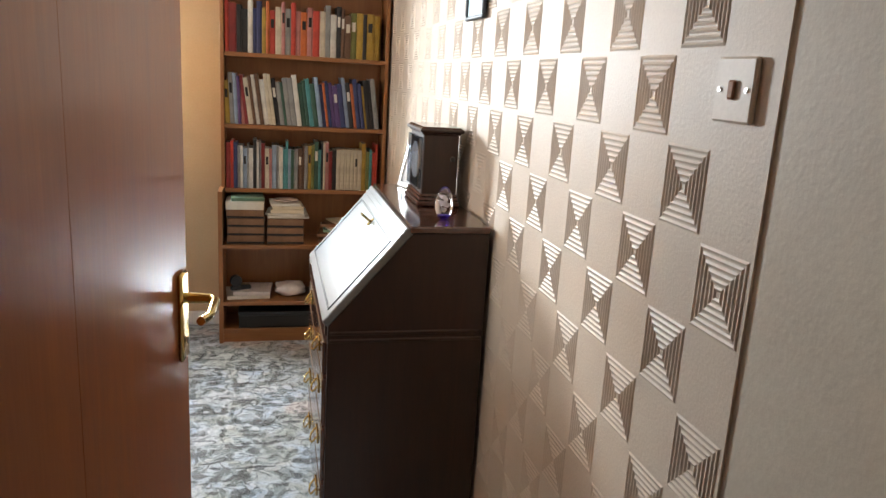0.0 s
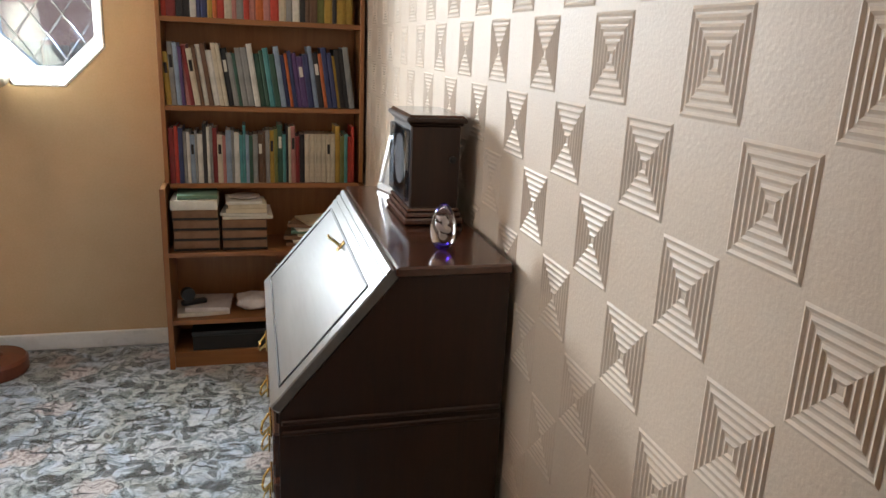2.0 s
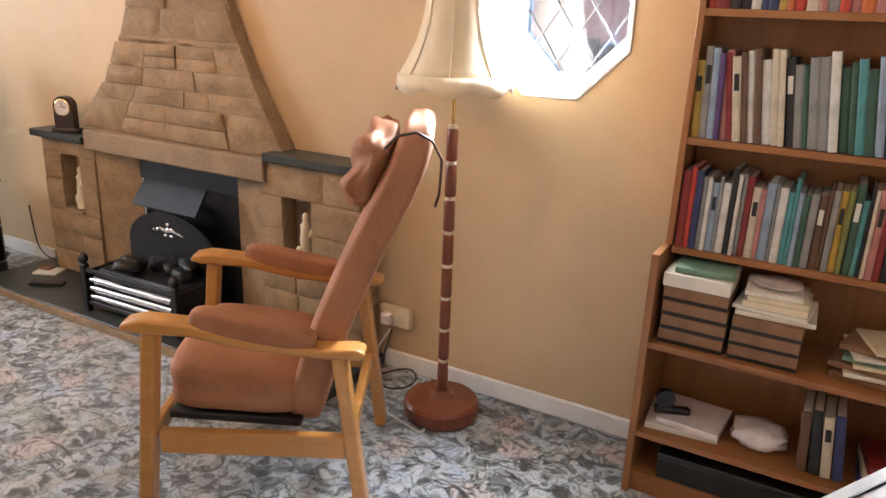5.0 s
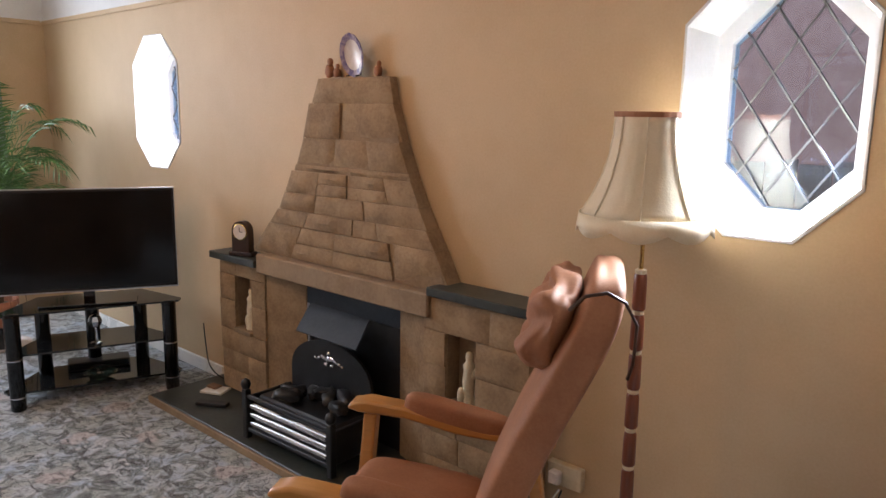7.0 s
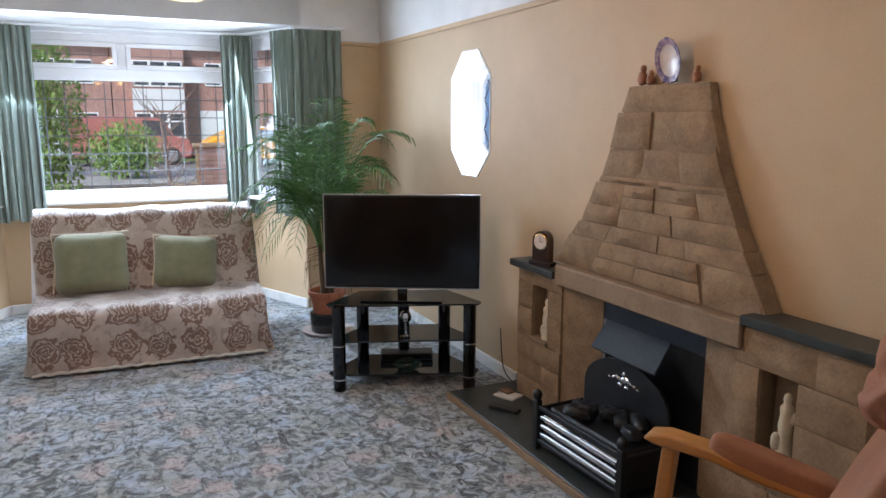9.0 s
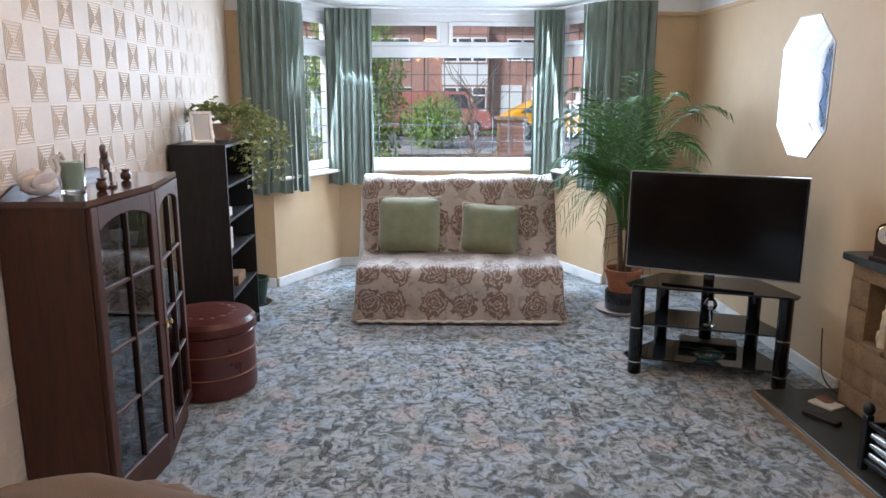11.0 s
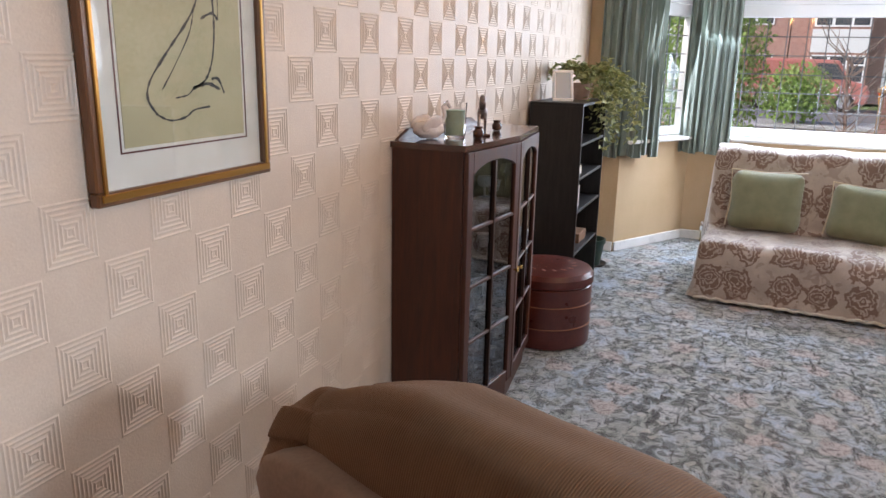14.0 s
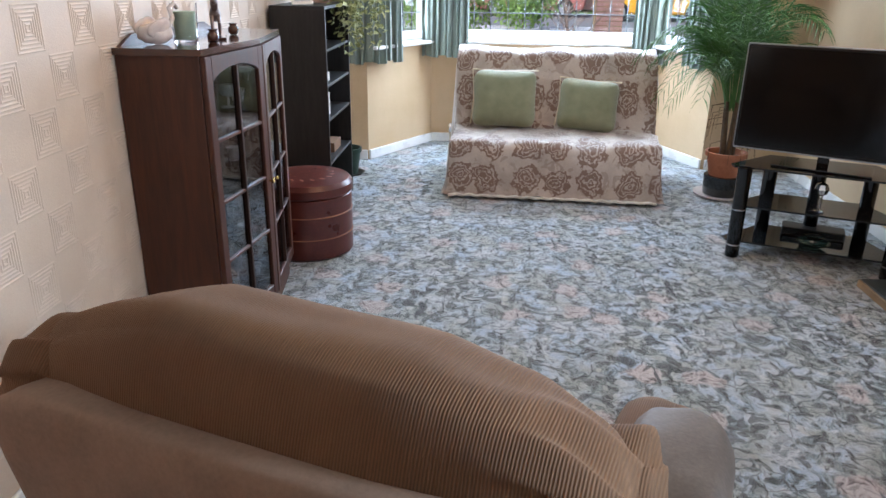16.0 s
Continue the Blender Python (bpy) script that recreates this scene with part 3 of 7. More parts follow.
def octagon_window(k, x0, x1):
    win = tagged(thing("window_%d" % (k + 4), pose((x0 + x1) / 2, NORTH, (OZ0 + OZ1) / 2), "white octagonal window with diamond leading", "window"), kind="structure")
    cx, cz = (x0 + x1) / 2, (OZ0 + OZ1) / 2
    outer = [(x - cx, z - cz) for x, z in octagon(x0, x1, 0.002)]
    inner = [(x - cx, z - cz) for x, z in octagon(x0, x1, 0.010)]
    back = [(x - cx, z - cz) for x, z in octagon(x0, x1, 0.035)]
    bmr = bmesh.new()
    o0 = [bmr.verts.new((x, -0.004, z)) for x, z in outer]
    i0 = [bmr.verts.new((x, -0.004, z)) for x, z in inner]
    i1 = [bmr.verts.new((x, 0.22, z)) for x, z in back]
    o1 = [bmr.verts.new((x, 0.22, z)) for x, z in outer]
    for j in range(8):
        q = (j + 1) % 8
        for A, B in ((o0, i0), (i0, i1), (i1, o1)):
            bmr.faces.new((A[j], A[q], B[q], B[j]))
    part("reveal", bmr, M["white"], win)
    bmf = bmesh.new()
    rim, hole = [(x - cx, z - cz) for x, z in octagon(x0, x1, 0.03)], [(x - cx, z - cz) for x, z in octagon(x0, x1, 0.075)]
    f0, f1 = [bmf.verts.new((x, 0.19, z)) for x, z in rim], [bmf.verts.new((x, 0.19, z)) for x, z in hole]
    b0, b1 = [bmf.verts.new((x, 0.25, z)) for x, z in rim], [bmf.verts.new((x, 0.25, z)) for x, z in hole]
    for j in range(8):
        q = (j + 1) % 8
        for A, B in ((f0, f1), (f1, b1), (b1, b0), (b0, f0)):
            bmf.faces.new((A[j], A[q], B[q], B[j]))
    part("window_frame", bmf, M["upvc"], win)
    pg = part("pane", prismed([(x - cx, z - cz) for x, z in octagon(x0, x1, 0.07)], 0.215, 0.221, "y"), M["lead_pane"], win)
    bml = bmesh.new()
    hw, hh, cut = (x1 - x0) / 2 - 0.075, (OZ1 - OZ0) / 2 - 0.075, 0.135
    slope = 1.45
    for sgn in (1, -1):
        for c in range(-6, 7):
            seg = []
            for s in range(-60, 61):
                x = s / 60 * hw
                z = sgn * slope * x + c * 0.19
                if abs(z) < hh and abs(x) + max(0, abs(z) - (hh - cut)) < hw:
                    seg.append((x, z))
            if len(seg) > 2:
                (xa, za), (xb, zb) = seg[0], seg[-1]
                tube(bml, [(xa, 0.21, za), (xb, 0.21, zb)], 0.0042, 4)
    part("lead_strip", bml, M["lead"], win)


for k, (a, b) in enumerate(OCT):
    octagon_window(k, a, b)

# picture rail and skirting
bm = bmesh.new()
box(bm, WEST, EAST, NORTH - 0.014, NORTH - 0.001, RAIL - 0.02, RAIL + 0.012, 0.005)
structure("trim_rail_north", bm, M["wall"], "slim picture rail painted like the wall")
structure("trim_rail_west", boxed(WEST + 0.001, WEST + 0.014, 4.27, NORTH - 0.02, RAIL - 0.02, RAIL + 0.012, 0.005), M["wall"], "slim picture rail painted like the wall")
for nm, q in (("baseboard_north_west", (WEST + 0.02, -2.26, NORTH - 0.018, NORTH - 0.002)), ("baseboard_north_east", (0.004, 1.12, NORTH - 0.018, NORTH - 0.002)), ("baseboard_south", (-1.19, 1.0, SOUTH + 0.002, SOUTH + 0.018)), ("baseboard_south_west", (WEST + 0.02, -2.14, SOUTH + 0.002, SOUTH + 0.018)),
              ("baseboard_west_south", (WEST + 0.002, WEST + 0.018, SOUTH + 0.02, 1.58)), ("baseboard_west_north", (WEST + 0.002, WEST + 0.018, 4.27, NORTH - 0.02)), ("baseboard_east", (EAST - 0.018, EAST - 0.002, 1.62, 4.56))):
    structure(nm, boxed(*q, 0.001, 0.080, 0.005), M["gloss"], "white painted skirting board")

# doorway
bm = bmesh.new()
box(bm, 1.112, 1.148, SOUTH - 0.13, SOUTH + 0.012, 0, 2.06, 0.004)
box(bm, 1.94, EAST - 0.002, SOUTH - 0.13, SOUTH + 0.012, 0, 2.06, 0.004)
box(bm, 1.148, 1.94, SOUTH - 0.13, SOUTH + 0.012, 2.02, 2.06, 0.004)
structure("trim_door_frame", bm, M["frame_wood"], "golden brown wooden door frame")


def door():
    d = tagged(thing("door_1", pose(1.152, 1.325, 0.008, 0, 0, 82.9), "open red hardwood door with brass lever handle", "door"), kind="structure")
    part("leaf", boxed(0, 0.79, 0, 0.04, 0, 1.99, 0.003), M["door"], d)
    for x0, x1 in ((0.004, 0.3016), (0.302, 0.786)):
        part("veneer", boxed(x0, x1, -0.0012, 0.0004, 0.004, 1.986, 0.0005), M["door"], d)
    for s, y in ((-1, -0.001), (1, 0.041)):
        h = part("handle", boxed(0.72, 0.763, min(y, y + s * 0.009), max(y, y + s * 0.009), 0.92, 1.075, 0.004), M["brass"], d, "polished brass lever on a backplate", 40)
        bml = tubed([(0.742, y + s * 0.005, 1.03), (0.742, y + s * 0.05, 1.03), (0.73, y + s * 0.06, 1.03), (0.675, y + s * 0.062, 1.022), (0.63, y + s * 0.058, 1.028)], 0.0095, 10, 0.75)
        part("lever", bml, M["brass"], h, "", 50)
        part("keyhole", lathed([(0.006, 0), (0.006, 0.002)], 10), M["dark_box"], h).matrix_basis = pose(0.742, y + s * 0.011, 0.955, 90)


door()

# ---- east end: bookcase, bureau ----
BOOK_COLS = {"dark red": (0.22, 0.02, 0.02), "navy blue": (0.03, 0.04, 0.12), "cream": (0.55, 0.48, 0.36), "dark green": (0.03, 0.09, 0.06), "grey": (0.25, 0.25, 0.24), "orange": (0.55, 0.13, 0.03),
             "teal": (0.06, 0.26, 0.27), "purple": (0.10, 0.05, 0.16), "pale blue": (0.24, 0.32, 0.42), "mustard": (0.42, 0.26, 0.04), "black": (0.015, 0.015, 0.017), "brown": (0.13, 0.065, 0.035), "pink": (0.45, 0.18, 0.16), "white": (0.62, 0.60, 0.55), "olive": (0.17, 0.18, 0.05), "scarlet": (0.5, 0.05, 0.03)}
BOOK_MATS = {k: surface("cover_" + k.replace(" ", "_"), tuple(0.8 * v for v in c), tuple(1.15 * v for v in c), 14, 0.45, 60, 0.08) for k, c in BOOK_COLS.items()}


def book(m, w, d, h, colour, group):
    """A closed book standing with its spine towards -y: w thick, d deep, h high."""
    bmb = bmesh.new()
    t = 0.0022
    box(bmb, -w / 2, -w / 2 + t, 0, d, 0, h)
    box(bmb, w / 2 - t, w / 2, 0, d, 0, h)
    sp = [(-w / 2, 0.0), (-w / 4, -0.0025), (w / 4, -0.0025), (w / 2, 0.0), (w / 2, 0.002), (-w / 2, 0.002)]
    prism(bmb, sp, 0, h, "z")
    ob = tagged(part("book", bmb, BOOK_MATS[colour]), "%s book with its spine facing the room" % colour, "book", group)
    ob.matrix_world = m
    part("page_block", boxed(-w / 2 + t, w / 2 - t, 0.003, d - 0.003, 0.003, h - 0.003), M["paperw"], ob)
    if w > 0.018 and random.random() < 0.25:
        light = sum(BOOK_COLS[colour]) < 0.5
        bml = boxed(-w * 0.3, w * 0.3, -0.0032, -0.0018, h * 0.6, h * 0.8)
        part("title_panel", bml, M["paperw"] if light else M["dark_box"], ob)
    return ob


def flat_book(m, w, d, h, mat_, name="book", label="", category="book"):
    bmb = boxed(-w / 2, w / 2, -d / 2, d / 2, 0, h, 0.002)
    ob = tagged(part(name, bmb, mat_), label, category)
    ob.matrix_world = m
    return ob


def bookcase():
    X0, X1, YU, YL, YB = 1.13, 1.985, 4.70, 4.585, 4.885
    bc = thing("bookcase", pose(X0, YB, 0), "tall teak bookcase filled with books, deeper below", "bookcase")
    W = X1 - X0
    up, lo = YU - YB, YL - YB
    part("side_panel", boxed(0.012, 0.03, up, 0, 0.81, 2.25, 0.001), M["case_v"], bc)
    part("side_panel", boxed(W - 0.018, W, up, 0, 0.81, 2.25, 0.001), M["case_v"], bc)
    part("side_panel", boxed(0, 0.022, lo, 0, 0, 0.806, 0.001), M["case_v"], bc)
    part("side_panel", boxed(W - 0.022, W, lo, 0, 0, 0.806, 0.001), M["case_v"], bc)
    part("back_panel", boxed(0.022, W - 0.022, -0.012, -0.004, 0.02, 2.24), M["case_v"], bc)
    for z in (0.806, 1.135, 1.49, 1.85, 2.23):
        part("shelf", boxed(0.03, W - 0.018, up + 0.004, -0.012, z - 0.02, z, 0.001), M["case"], bc)
    for z in (0.225, 0.53):
        part("shelf", boxed(0.022, W - 0.022, lo + 0.004, -0.012, z - 0.02, z, 0.001), M["case"], bc)
    part("shelf", boxed(0.022, W - 0.022, lo + 0.01, -0.012, 0.055, 0.075, 0.001), M["case"], bc)
    part("plinth", boxed(0.022, W - 0.022, lo + 0.02, lo + 0.035, 0, 0.055, 0.001), M["case"], bc)
    rows = {
        1.135: "mustard grey pale_blue purple pink dark_red cream brown white brown white cream cream black grey dark_green grey grey white dark_green dark_green teal dark_green pale_blue navy_blue orange navy_blue purple purple navy_blue pale_blue black orange navy_blue navy_blue mustard black black grey",
        0.806: "dark_red scarlet navy_blue grey white pale_blue grey white black white grey dark_red cream pink pale_blue grey white teal teal pale_blue dark_green grey brown brown grey mustard olive dark_green teal black cream pink dark_red black cream cream cream cream cream cream cream mustard olive teal scarlet scarlet",
        1.49: "scarlet dark_red black black white navy_blue navy_blue mustard orange scarlet cream pink grey scarlet pink orange pink scarlet cream grey white black brown brown olive mustard black mustard mustard",
    }
    for zi, (z, names) in enumerate(rows.items()):
        names = names.split()
        span = (W - 0.06) * (0.985 if zi != 2 else 0.97)
        ws = [random.uniform(0.6, 1.35) for _ in names]
        k = span / sum(ws)
        x = X0 + 0.034
        run = 0.0
        for i, (nm, wq) in enumerate(zip(names, ws)):
            w = wq * k - 0.0006
            lean = 0.0
            h = random.uniform(0.205, 0.255)
            if z == 1.135:
                lean = -7.5 if 4 < i else -2.5
                h = random.uniform(0.215, 0.26)
            if nm == "cream" and 33 < i < 42 and z == 0.806:
                h = 0.215
            hh = min(h, 0.27)
            depth = random.uniform(0.13, 0.155)
            m = pose(x + w / 2, YU + random.uniform(0.008, 0.022), z + (0.001 + abs(math.sin(radians(lean))) * w / 2)) @ pose(0, 0, 0, 0, lean, 0)
            book(m, w, depth, hh, nm.replace("_", " "), "books on the bookcase")
            x += w + 0.0006
    # piles, papers and boxes on the lower shelves
    for j, x in enumerate((X0 + 0.135, X0 + 0.335)):
        z = 0.531
        for i in range(4 if j == 0 else 3):
            bf = flat_book(pose(x + random.uniform(-.004, .004), YL + 0.13 + random.uniform(-.004, .004), z, 0, 0, random.uniform(-2, 2)), 0.185, 0.20, 0.044, M["card"], "box_file", "flat brown card box file in a pile", "box file")
            # added dark strip: paints the shade in the gap below each file
            part("base_tray", boxed(-0.0935, 0.0935, -0.101, 0.10, 0.0005, 0.011, 0.001), M["dark_box"], bf, "dark strip standing in for the shaded gap between files")
            z += 0.0445
        if j == 0:
            flat_book(pose(x - 0.005, YL + 0.13, z), 0.19, 0.20, 0.042, M["paperw"], "notepad", "thick pad of cream paper lying flat", "notepad")
            flat_book(pose(x + 0.005, YL + 0.13, z + 0.043, 0, 0, 4), 0.165, 0.17, 0.018, M["green_box"], "book", "thin green book lying flat", "book")
        else:
            for q, (w, h, c) in enumerate(((0.21, 0.014, "paperw"), (0.20, 0.012, "paperw"), (0.17, 0.02, "shade"), (0.16, 0.016, "ivory"), (0.15, 0.012, "paperw"))):
                flat_book(pose(x + random.uniform(-.012, .018), YL + 0.13, z, 0, 0, random.uniform(-7, 7)), w, 0.18, h, M[c], "magazine", "loose cream magazine lying on a pile", "magazine")
                z += h + 0.0006
            dish = tagged(part("dish", lathed([(0.03, 0), (0.055, 0.006), (0.066, 0.012), (0.063, 0.013), (0.03, 0.006)], 24), M["china"], None, "", 50), "small shallow white china dish on papers", "dish")
            dish.matrix_world = pose(x, YL + 0.12, z + 0.0005)
    z = 0.531
    for i, (dx, w, h, turn, c) in enumerate(((0.64, 0.25, 0.016, -6, "card"), (0.65, 0.23, 0.012, 4, "paperw"), (0.63, 0.24, 0.018, -9, "card"), (0.66, 0.22, 0.010, 7, "shade"), (0.64, 0.21, 0.014, -3, "green_box"), (0.65, 0.22, 0.010, 11, "paperw"), (0.63, 0.19, 0.016, -14, "card"), (0.66, 0.17, 0.010, 18, "ivory"))):
        flat_book(pose(X0 + dx, YL + 0.14, z, 0, 0, turn), w, 0.17, h, M[c], "magazine", "loose magazine lying on an untidy pile", "magazine")
        z += h + 0.0006
    for i, nm in enumerate(("brown", "black", "cream", "navy blue")):
        book(pose(X0 + 0.49 + 0.032 * i, YL + 0.05, 0.228) @ pose(0, 0, 0, 0, -4 - i, 0), 0.026, 0.15, 0.19 + 0.012 * (i % 2), nm, "books on the bookcase")
    for i, (x, w, c) in enumerate(((X0 + 0.14, 0.22, "paperw"), (X0 + 0.17, 0.19, "china"))):
        flat_book(pose(x, YL + 0.14, 0.226 + 0.02 * i, 0, 0, 5 - 9 * i), w, 0.19, 0.0195, M[c], "notepad", "white paper pad lying on a low shelf", "notepad")
    tape = thing("tape_dispenser", pose(X0 + 0.10, YL + 0.10, 0.266, 0, 0, 20), "small black tape dispenser on papers", "tape dispenser")
    part("body", boxed(-0.05, 0.06, -0.015, 0.015, 0, 0.022, 0.005), M["blackp"], tape)
    part("reel", lathed([(0.03, -0.012), (0.03, 0.012)], 20), M["blackp"], tape, "", 40).matrix_basis = pose(-0.02, 0, 0.05, 90)
    bowl = tagged(part("folded_cloth", pillowed(0.17, 0.13, 0.075, pose(0, 0, 0.036), 6, 2.4, 0.25, 3.0), M["china"], None, "", 60), "crumpled white cloth lying on a shelf", "cloth")
    bowl.matrix_world = pose(X0 + 0.36, YL + 0.13, 0.226)
    for q, (w, c) in enumerate(((0.2, "navy blue"), (0.19, "cream"), (0.18, "dark red"))):
        flat_book(pose(X0 + 0.73, YL + 0.14, 0.226 + 0.026 * q, 0, 0, 4 * q), w, 0.17, 0.0255, BOOK_MATS[c], "book", "book lying flat on a low shelf", "book")
    sb = flat_book(pose(X0 + W / 2 - 0.08, YL + 0.15, 0.0755), 0.5, 0.26, 0.072, M["dark_box"], "storage_box", "low black storage box in the bottom bay", "storage box")
    part("lid", boxed(-0.254, 0.254, -0.134, 0.13, 0.066, 0.088, 0.004), M["blackp"], sb)


bookcase()


def bureau():
    X0, X1, XT, Y0, Y1 = 1.545, 1.985, 1.772, 2.715, 3.475
    KN, TOP = 0.745, 1.03
    b = thing("bureau", pose(X1, (Y0 + Y1) / 2, 0), "dark mahogany writing bureau with its sloping flap closed", "bureau")
    hw = (Y1 - Y0) / 2
    xf, xt = X0 - X1, XT - X1
    # the two gabled ends
    for s in (-1, 1):
        y0, y1 = (-hw, -hw + 0.02) if s < 0 else (hw - 0.02, hw)
        part("side_panel", prismed([(xf, 0.03), (0, 0.03), (0, TOP - 0.02), (xt, TOP - 0.02), (xf, KN)], y0, y1, "y"), M["mahog"], b)
        bmm = bmesh.new()
        yo = -hw - 0.006 if s < 0 else hw
        for z in (0.700, 0.722):
            box(bmm, xf + 0.004, -0.004, yo, yo + 0.006, z, z + 0.012, 0.003)
        part("moulding", bmm, M["mahog"], b)
    part("back_panel", boxed(-0.012, -0.002, -hw + 0.02, hw - 0.02, 0.03, TOP - 0.02), M["mahog"], b)
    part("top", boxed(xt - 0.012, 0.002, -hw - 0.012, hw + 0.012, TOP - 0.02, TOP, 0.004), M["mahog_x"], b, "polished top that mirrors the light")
    # sloping flap: outer board, raised panel, lopers
    L = math.hypot(xt - xf, TOP - 0.02 - KN)
    ang = math.degrees(math.atan2(TOP - 0.02 - KN, xt - xf))
    fm = pose(xf, 0, KN, 0, -ang, 0)
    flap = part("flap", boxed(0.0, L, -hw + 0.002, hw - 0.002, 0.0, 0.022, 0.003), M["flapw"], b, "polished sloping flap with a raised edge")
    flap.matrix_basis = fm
    bmf = bmesh.new()
    for q in ((0.03, 0.034, -hw + 0.04, hw - 0.04), (L - 0.066, L - 0.060, -hw + 0.04, hw - 0.04), (0.034, L - 0.066, -hw + 0.04, -hw + 0.045), (0.034, L - 0.066, hw - 0.045, hw - 0.04)):
        box(bmf, *q, 0.022, 0.0245)
    part("inlay_line", bmf, M["dark_box"], flap)
    bme = bmesh.new()
    for k in range(3):
        box(bme, L - 0.050 + 0.017 * k, L - 0.037 + 0.017 * k, -hw + 0.002, hw - 0.002, 0.022, 0.0236 + 0.0006 * k, 0.0007)
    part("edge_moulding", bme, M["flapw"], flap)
    lock = part("key_plate", boxed(L - 0.095, L - 0.065, -0.012, 0.012, 0.022, 0.025, 0.002), M["brass"], flap)
    part("key", tubed([(L - 0.08, 0, 0.025), (L - 0.08, 0, 0.048)], 0.004, 8), M["brass"], lock)
    part("key_bow", boxed(L - 0.083, L - 0.077, -0.014, 0.014, 0.046, 0.062, 0.002), M["brass"], lock)
    # drawers below
    z = 0.70
    for i, h in enumerate((0.11, 0.155, 0.175, 0.175)):
        d = part("drawer", boxed(xf - 0.012, xf + 0.01, -hw + 0.022, hw - 0.022, z - h + 0.006, z - 0.006, 0.004), M["mahog_x"], b)
        for s in (-0.22, 0.22):
            h1 = part("handle", boxed(xf - 0.016, xf - 0.012, s - 0.035, s + 0.035, z - h / 2 - 0.018, z - h / 2 + 0.018, 0.002), M["brass"], d)
            part("bail", tubed([(xf - 0.016, s - 0.03, z - h / 2 + 0.004), (xf - 0.030, s - 0.027, z - h / 2 - 0.014), (xf - 0.034, s, z - h / 2 - 0.02), (xf - 0.030, s + 0.027, z - h / 2 - 0.014), (xf - 0.016, s + 0.03, z - h / 2 + 0.004)], 0.003, 6), M["brass"], h1, "", 60)
        z -= h
    part("carcass", boxed(xf + 0.01, -0.012, -hw + 0.02, hw - 0.02, 0.06, 0.70), M["mahog"], b)
    for s in (-1, 1):
        part("loper", boxed(xf - 0.006, xf + 0.2, s * (hw - 0.045) - 0.012, s * (hw - 0.045) + 0.012, 0.708, 0.742, 0.002), M["mahog"], b)
    for x in (xf + 0.03, -0.035):
        for y in (-hw + 0.03, hw - 0.03):
            part("foot", boxed(x - 0.03, x + 0.03, y - 0.03, y + 0.03, 0.0, 0.06, 0.008), M["mahog"], b)


bureau()


def bracket_clock():
    c = thing("bracket_clock", pose(1.903, 3.125, 1.0312, 0, 0, 0), "dark wooden bracket clock standing on the bureau", "clock")
    dx, dy = 0.056, 0.105
    for name, o, z0, z1 in (("plinth", 0.013, 0, 0.016), ("base_moulding", 0.009, 0.016, 0.028), ("base_moulding", 0.005, 0.028, 0.038)):
        part(name, boxed(-dx - o, dx + o, -dy - o, dy + o, z0, z1, 0.004), M["mahog_x"], c)
    part("body", boxed(-dx, dx, -dy, dy, 0.038, 0.222, 0.003), M["mahog"], c)
    for name, o, z0, z1 in (("neck_moulding", 0.006, 0.222, 0.229), ("cornice", 0.013, 0.229, 0.240)):
        part(name, boxed(-dx - o, dx + o, -dy - o, dy + o, z0, z1, 0.003), M["mahog"], c)
    part("roof", prismed([(-dx - 0.008, 0.240), (dx + 0.008, 0.240), (dx + 0.002, 0.246), (-dx - 0.002, 0.246)], -dy - 0.006, dy + 0.006, "y"), M["mahog_x"], c)
    door_ = part("glazed_door", boxed(-dx - 0.012, -dx, -dy + 0.012, dy - 0.012, 0.05, 0.212, 0.003), M["cabglass"], c)
    part("dial", lathed([(0.058, 0), (0.058, 0.004)], 28), M["china"], c).matrix_basis = pose(-dx - 0.0015, 0, 0.135, 0, -90, 0)
    part("knob", lathed([(0.004, 0), (0.004, 0.01), (0.008, 0.012), (0.008, 0.018), (0.003, 0.022)], 12), M["blackp"], c, "", 50).matrix_basis = pose(dx - 0.02, -dy, 0.15, 90, 0, 0)


bracket_clock()


def photo_frame(m, w, h, label, rim, picture_mat, stand=True):
    p = thing("photo_frame", m, label, "photo frame")
    lean = pose(0, 0, 0, -14, 0, 0)
    f = bmesh.new()
    for q in ((-w / 2, w / 2, 0, 0.018), (-w / 2, w / 2, h - 0.018, h), (-w / 2, -w / 2 + 0.018, 0.018, h - 0.018), (w / 2 - 0.018, w / 2, 0.018, h - 0.018)):
        box(f, q[0], q[1], -0.006, 0.006, q[2], q[3], 0.003)
    part("rim", f, rim, p).matrix_basis = lean
    part("print", boxed(-w / 2 + 0.017, w / 2 - 0.017, -0.002, 0.003, 0.017, h - 0.017), picture_mat, p).matrix_basis = lean
    if stand:
        part("strut", boxed(-0.02, 0.02, 0.05, 0.054, 0.0, h * 0.55), M["blackp"], p).matrix_basis = pose(0, 0.0, 0, 12)
    return p


photo_print = surface("faded_photograph", (0.20, 0.25, 0.30), (0.62, 0.56, 0.46), 22, 0.25, 60, 0.0)
photo_frame(pose(1.865, 3.385, 1.0312, 0, 0, -72), 0.12, 0.155, "silver framed photograph propped against the clock", M["silver"], photo_print)


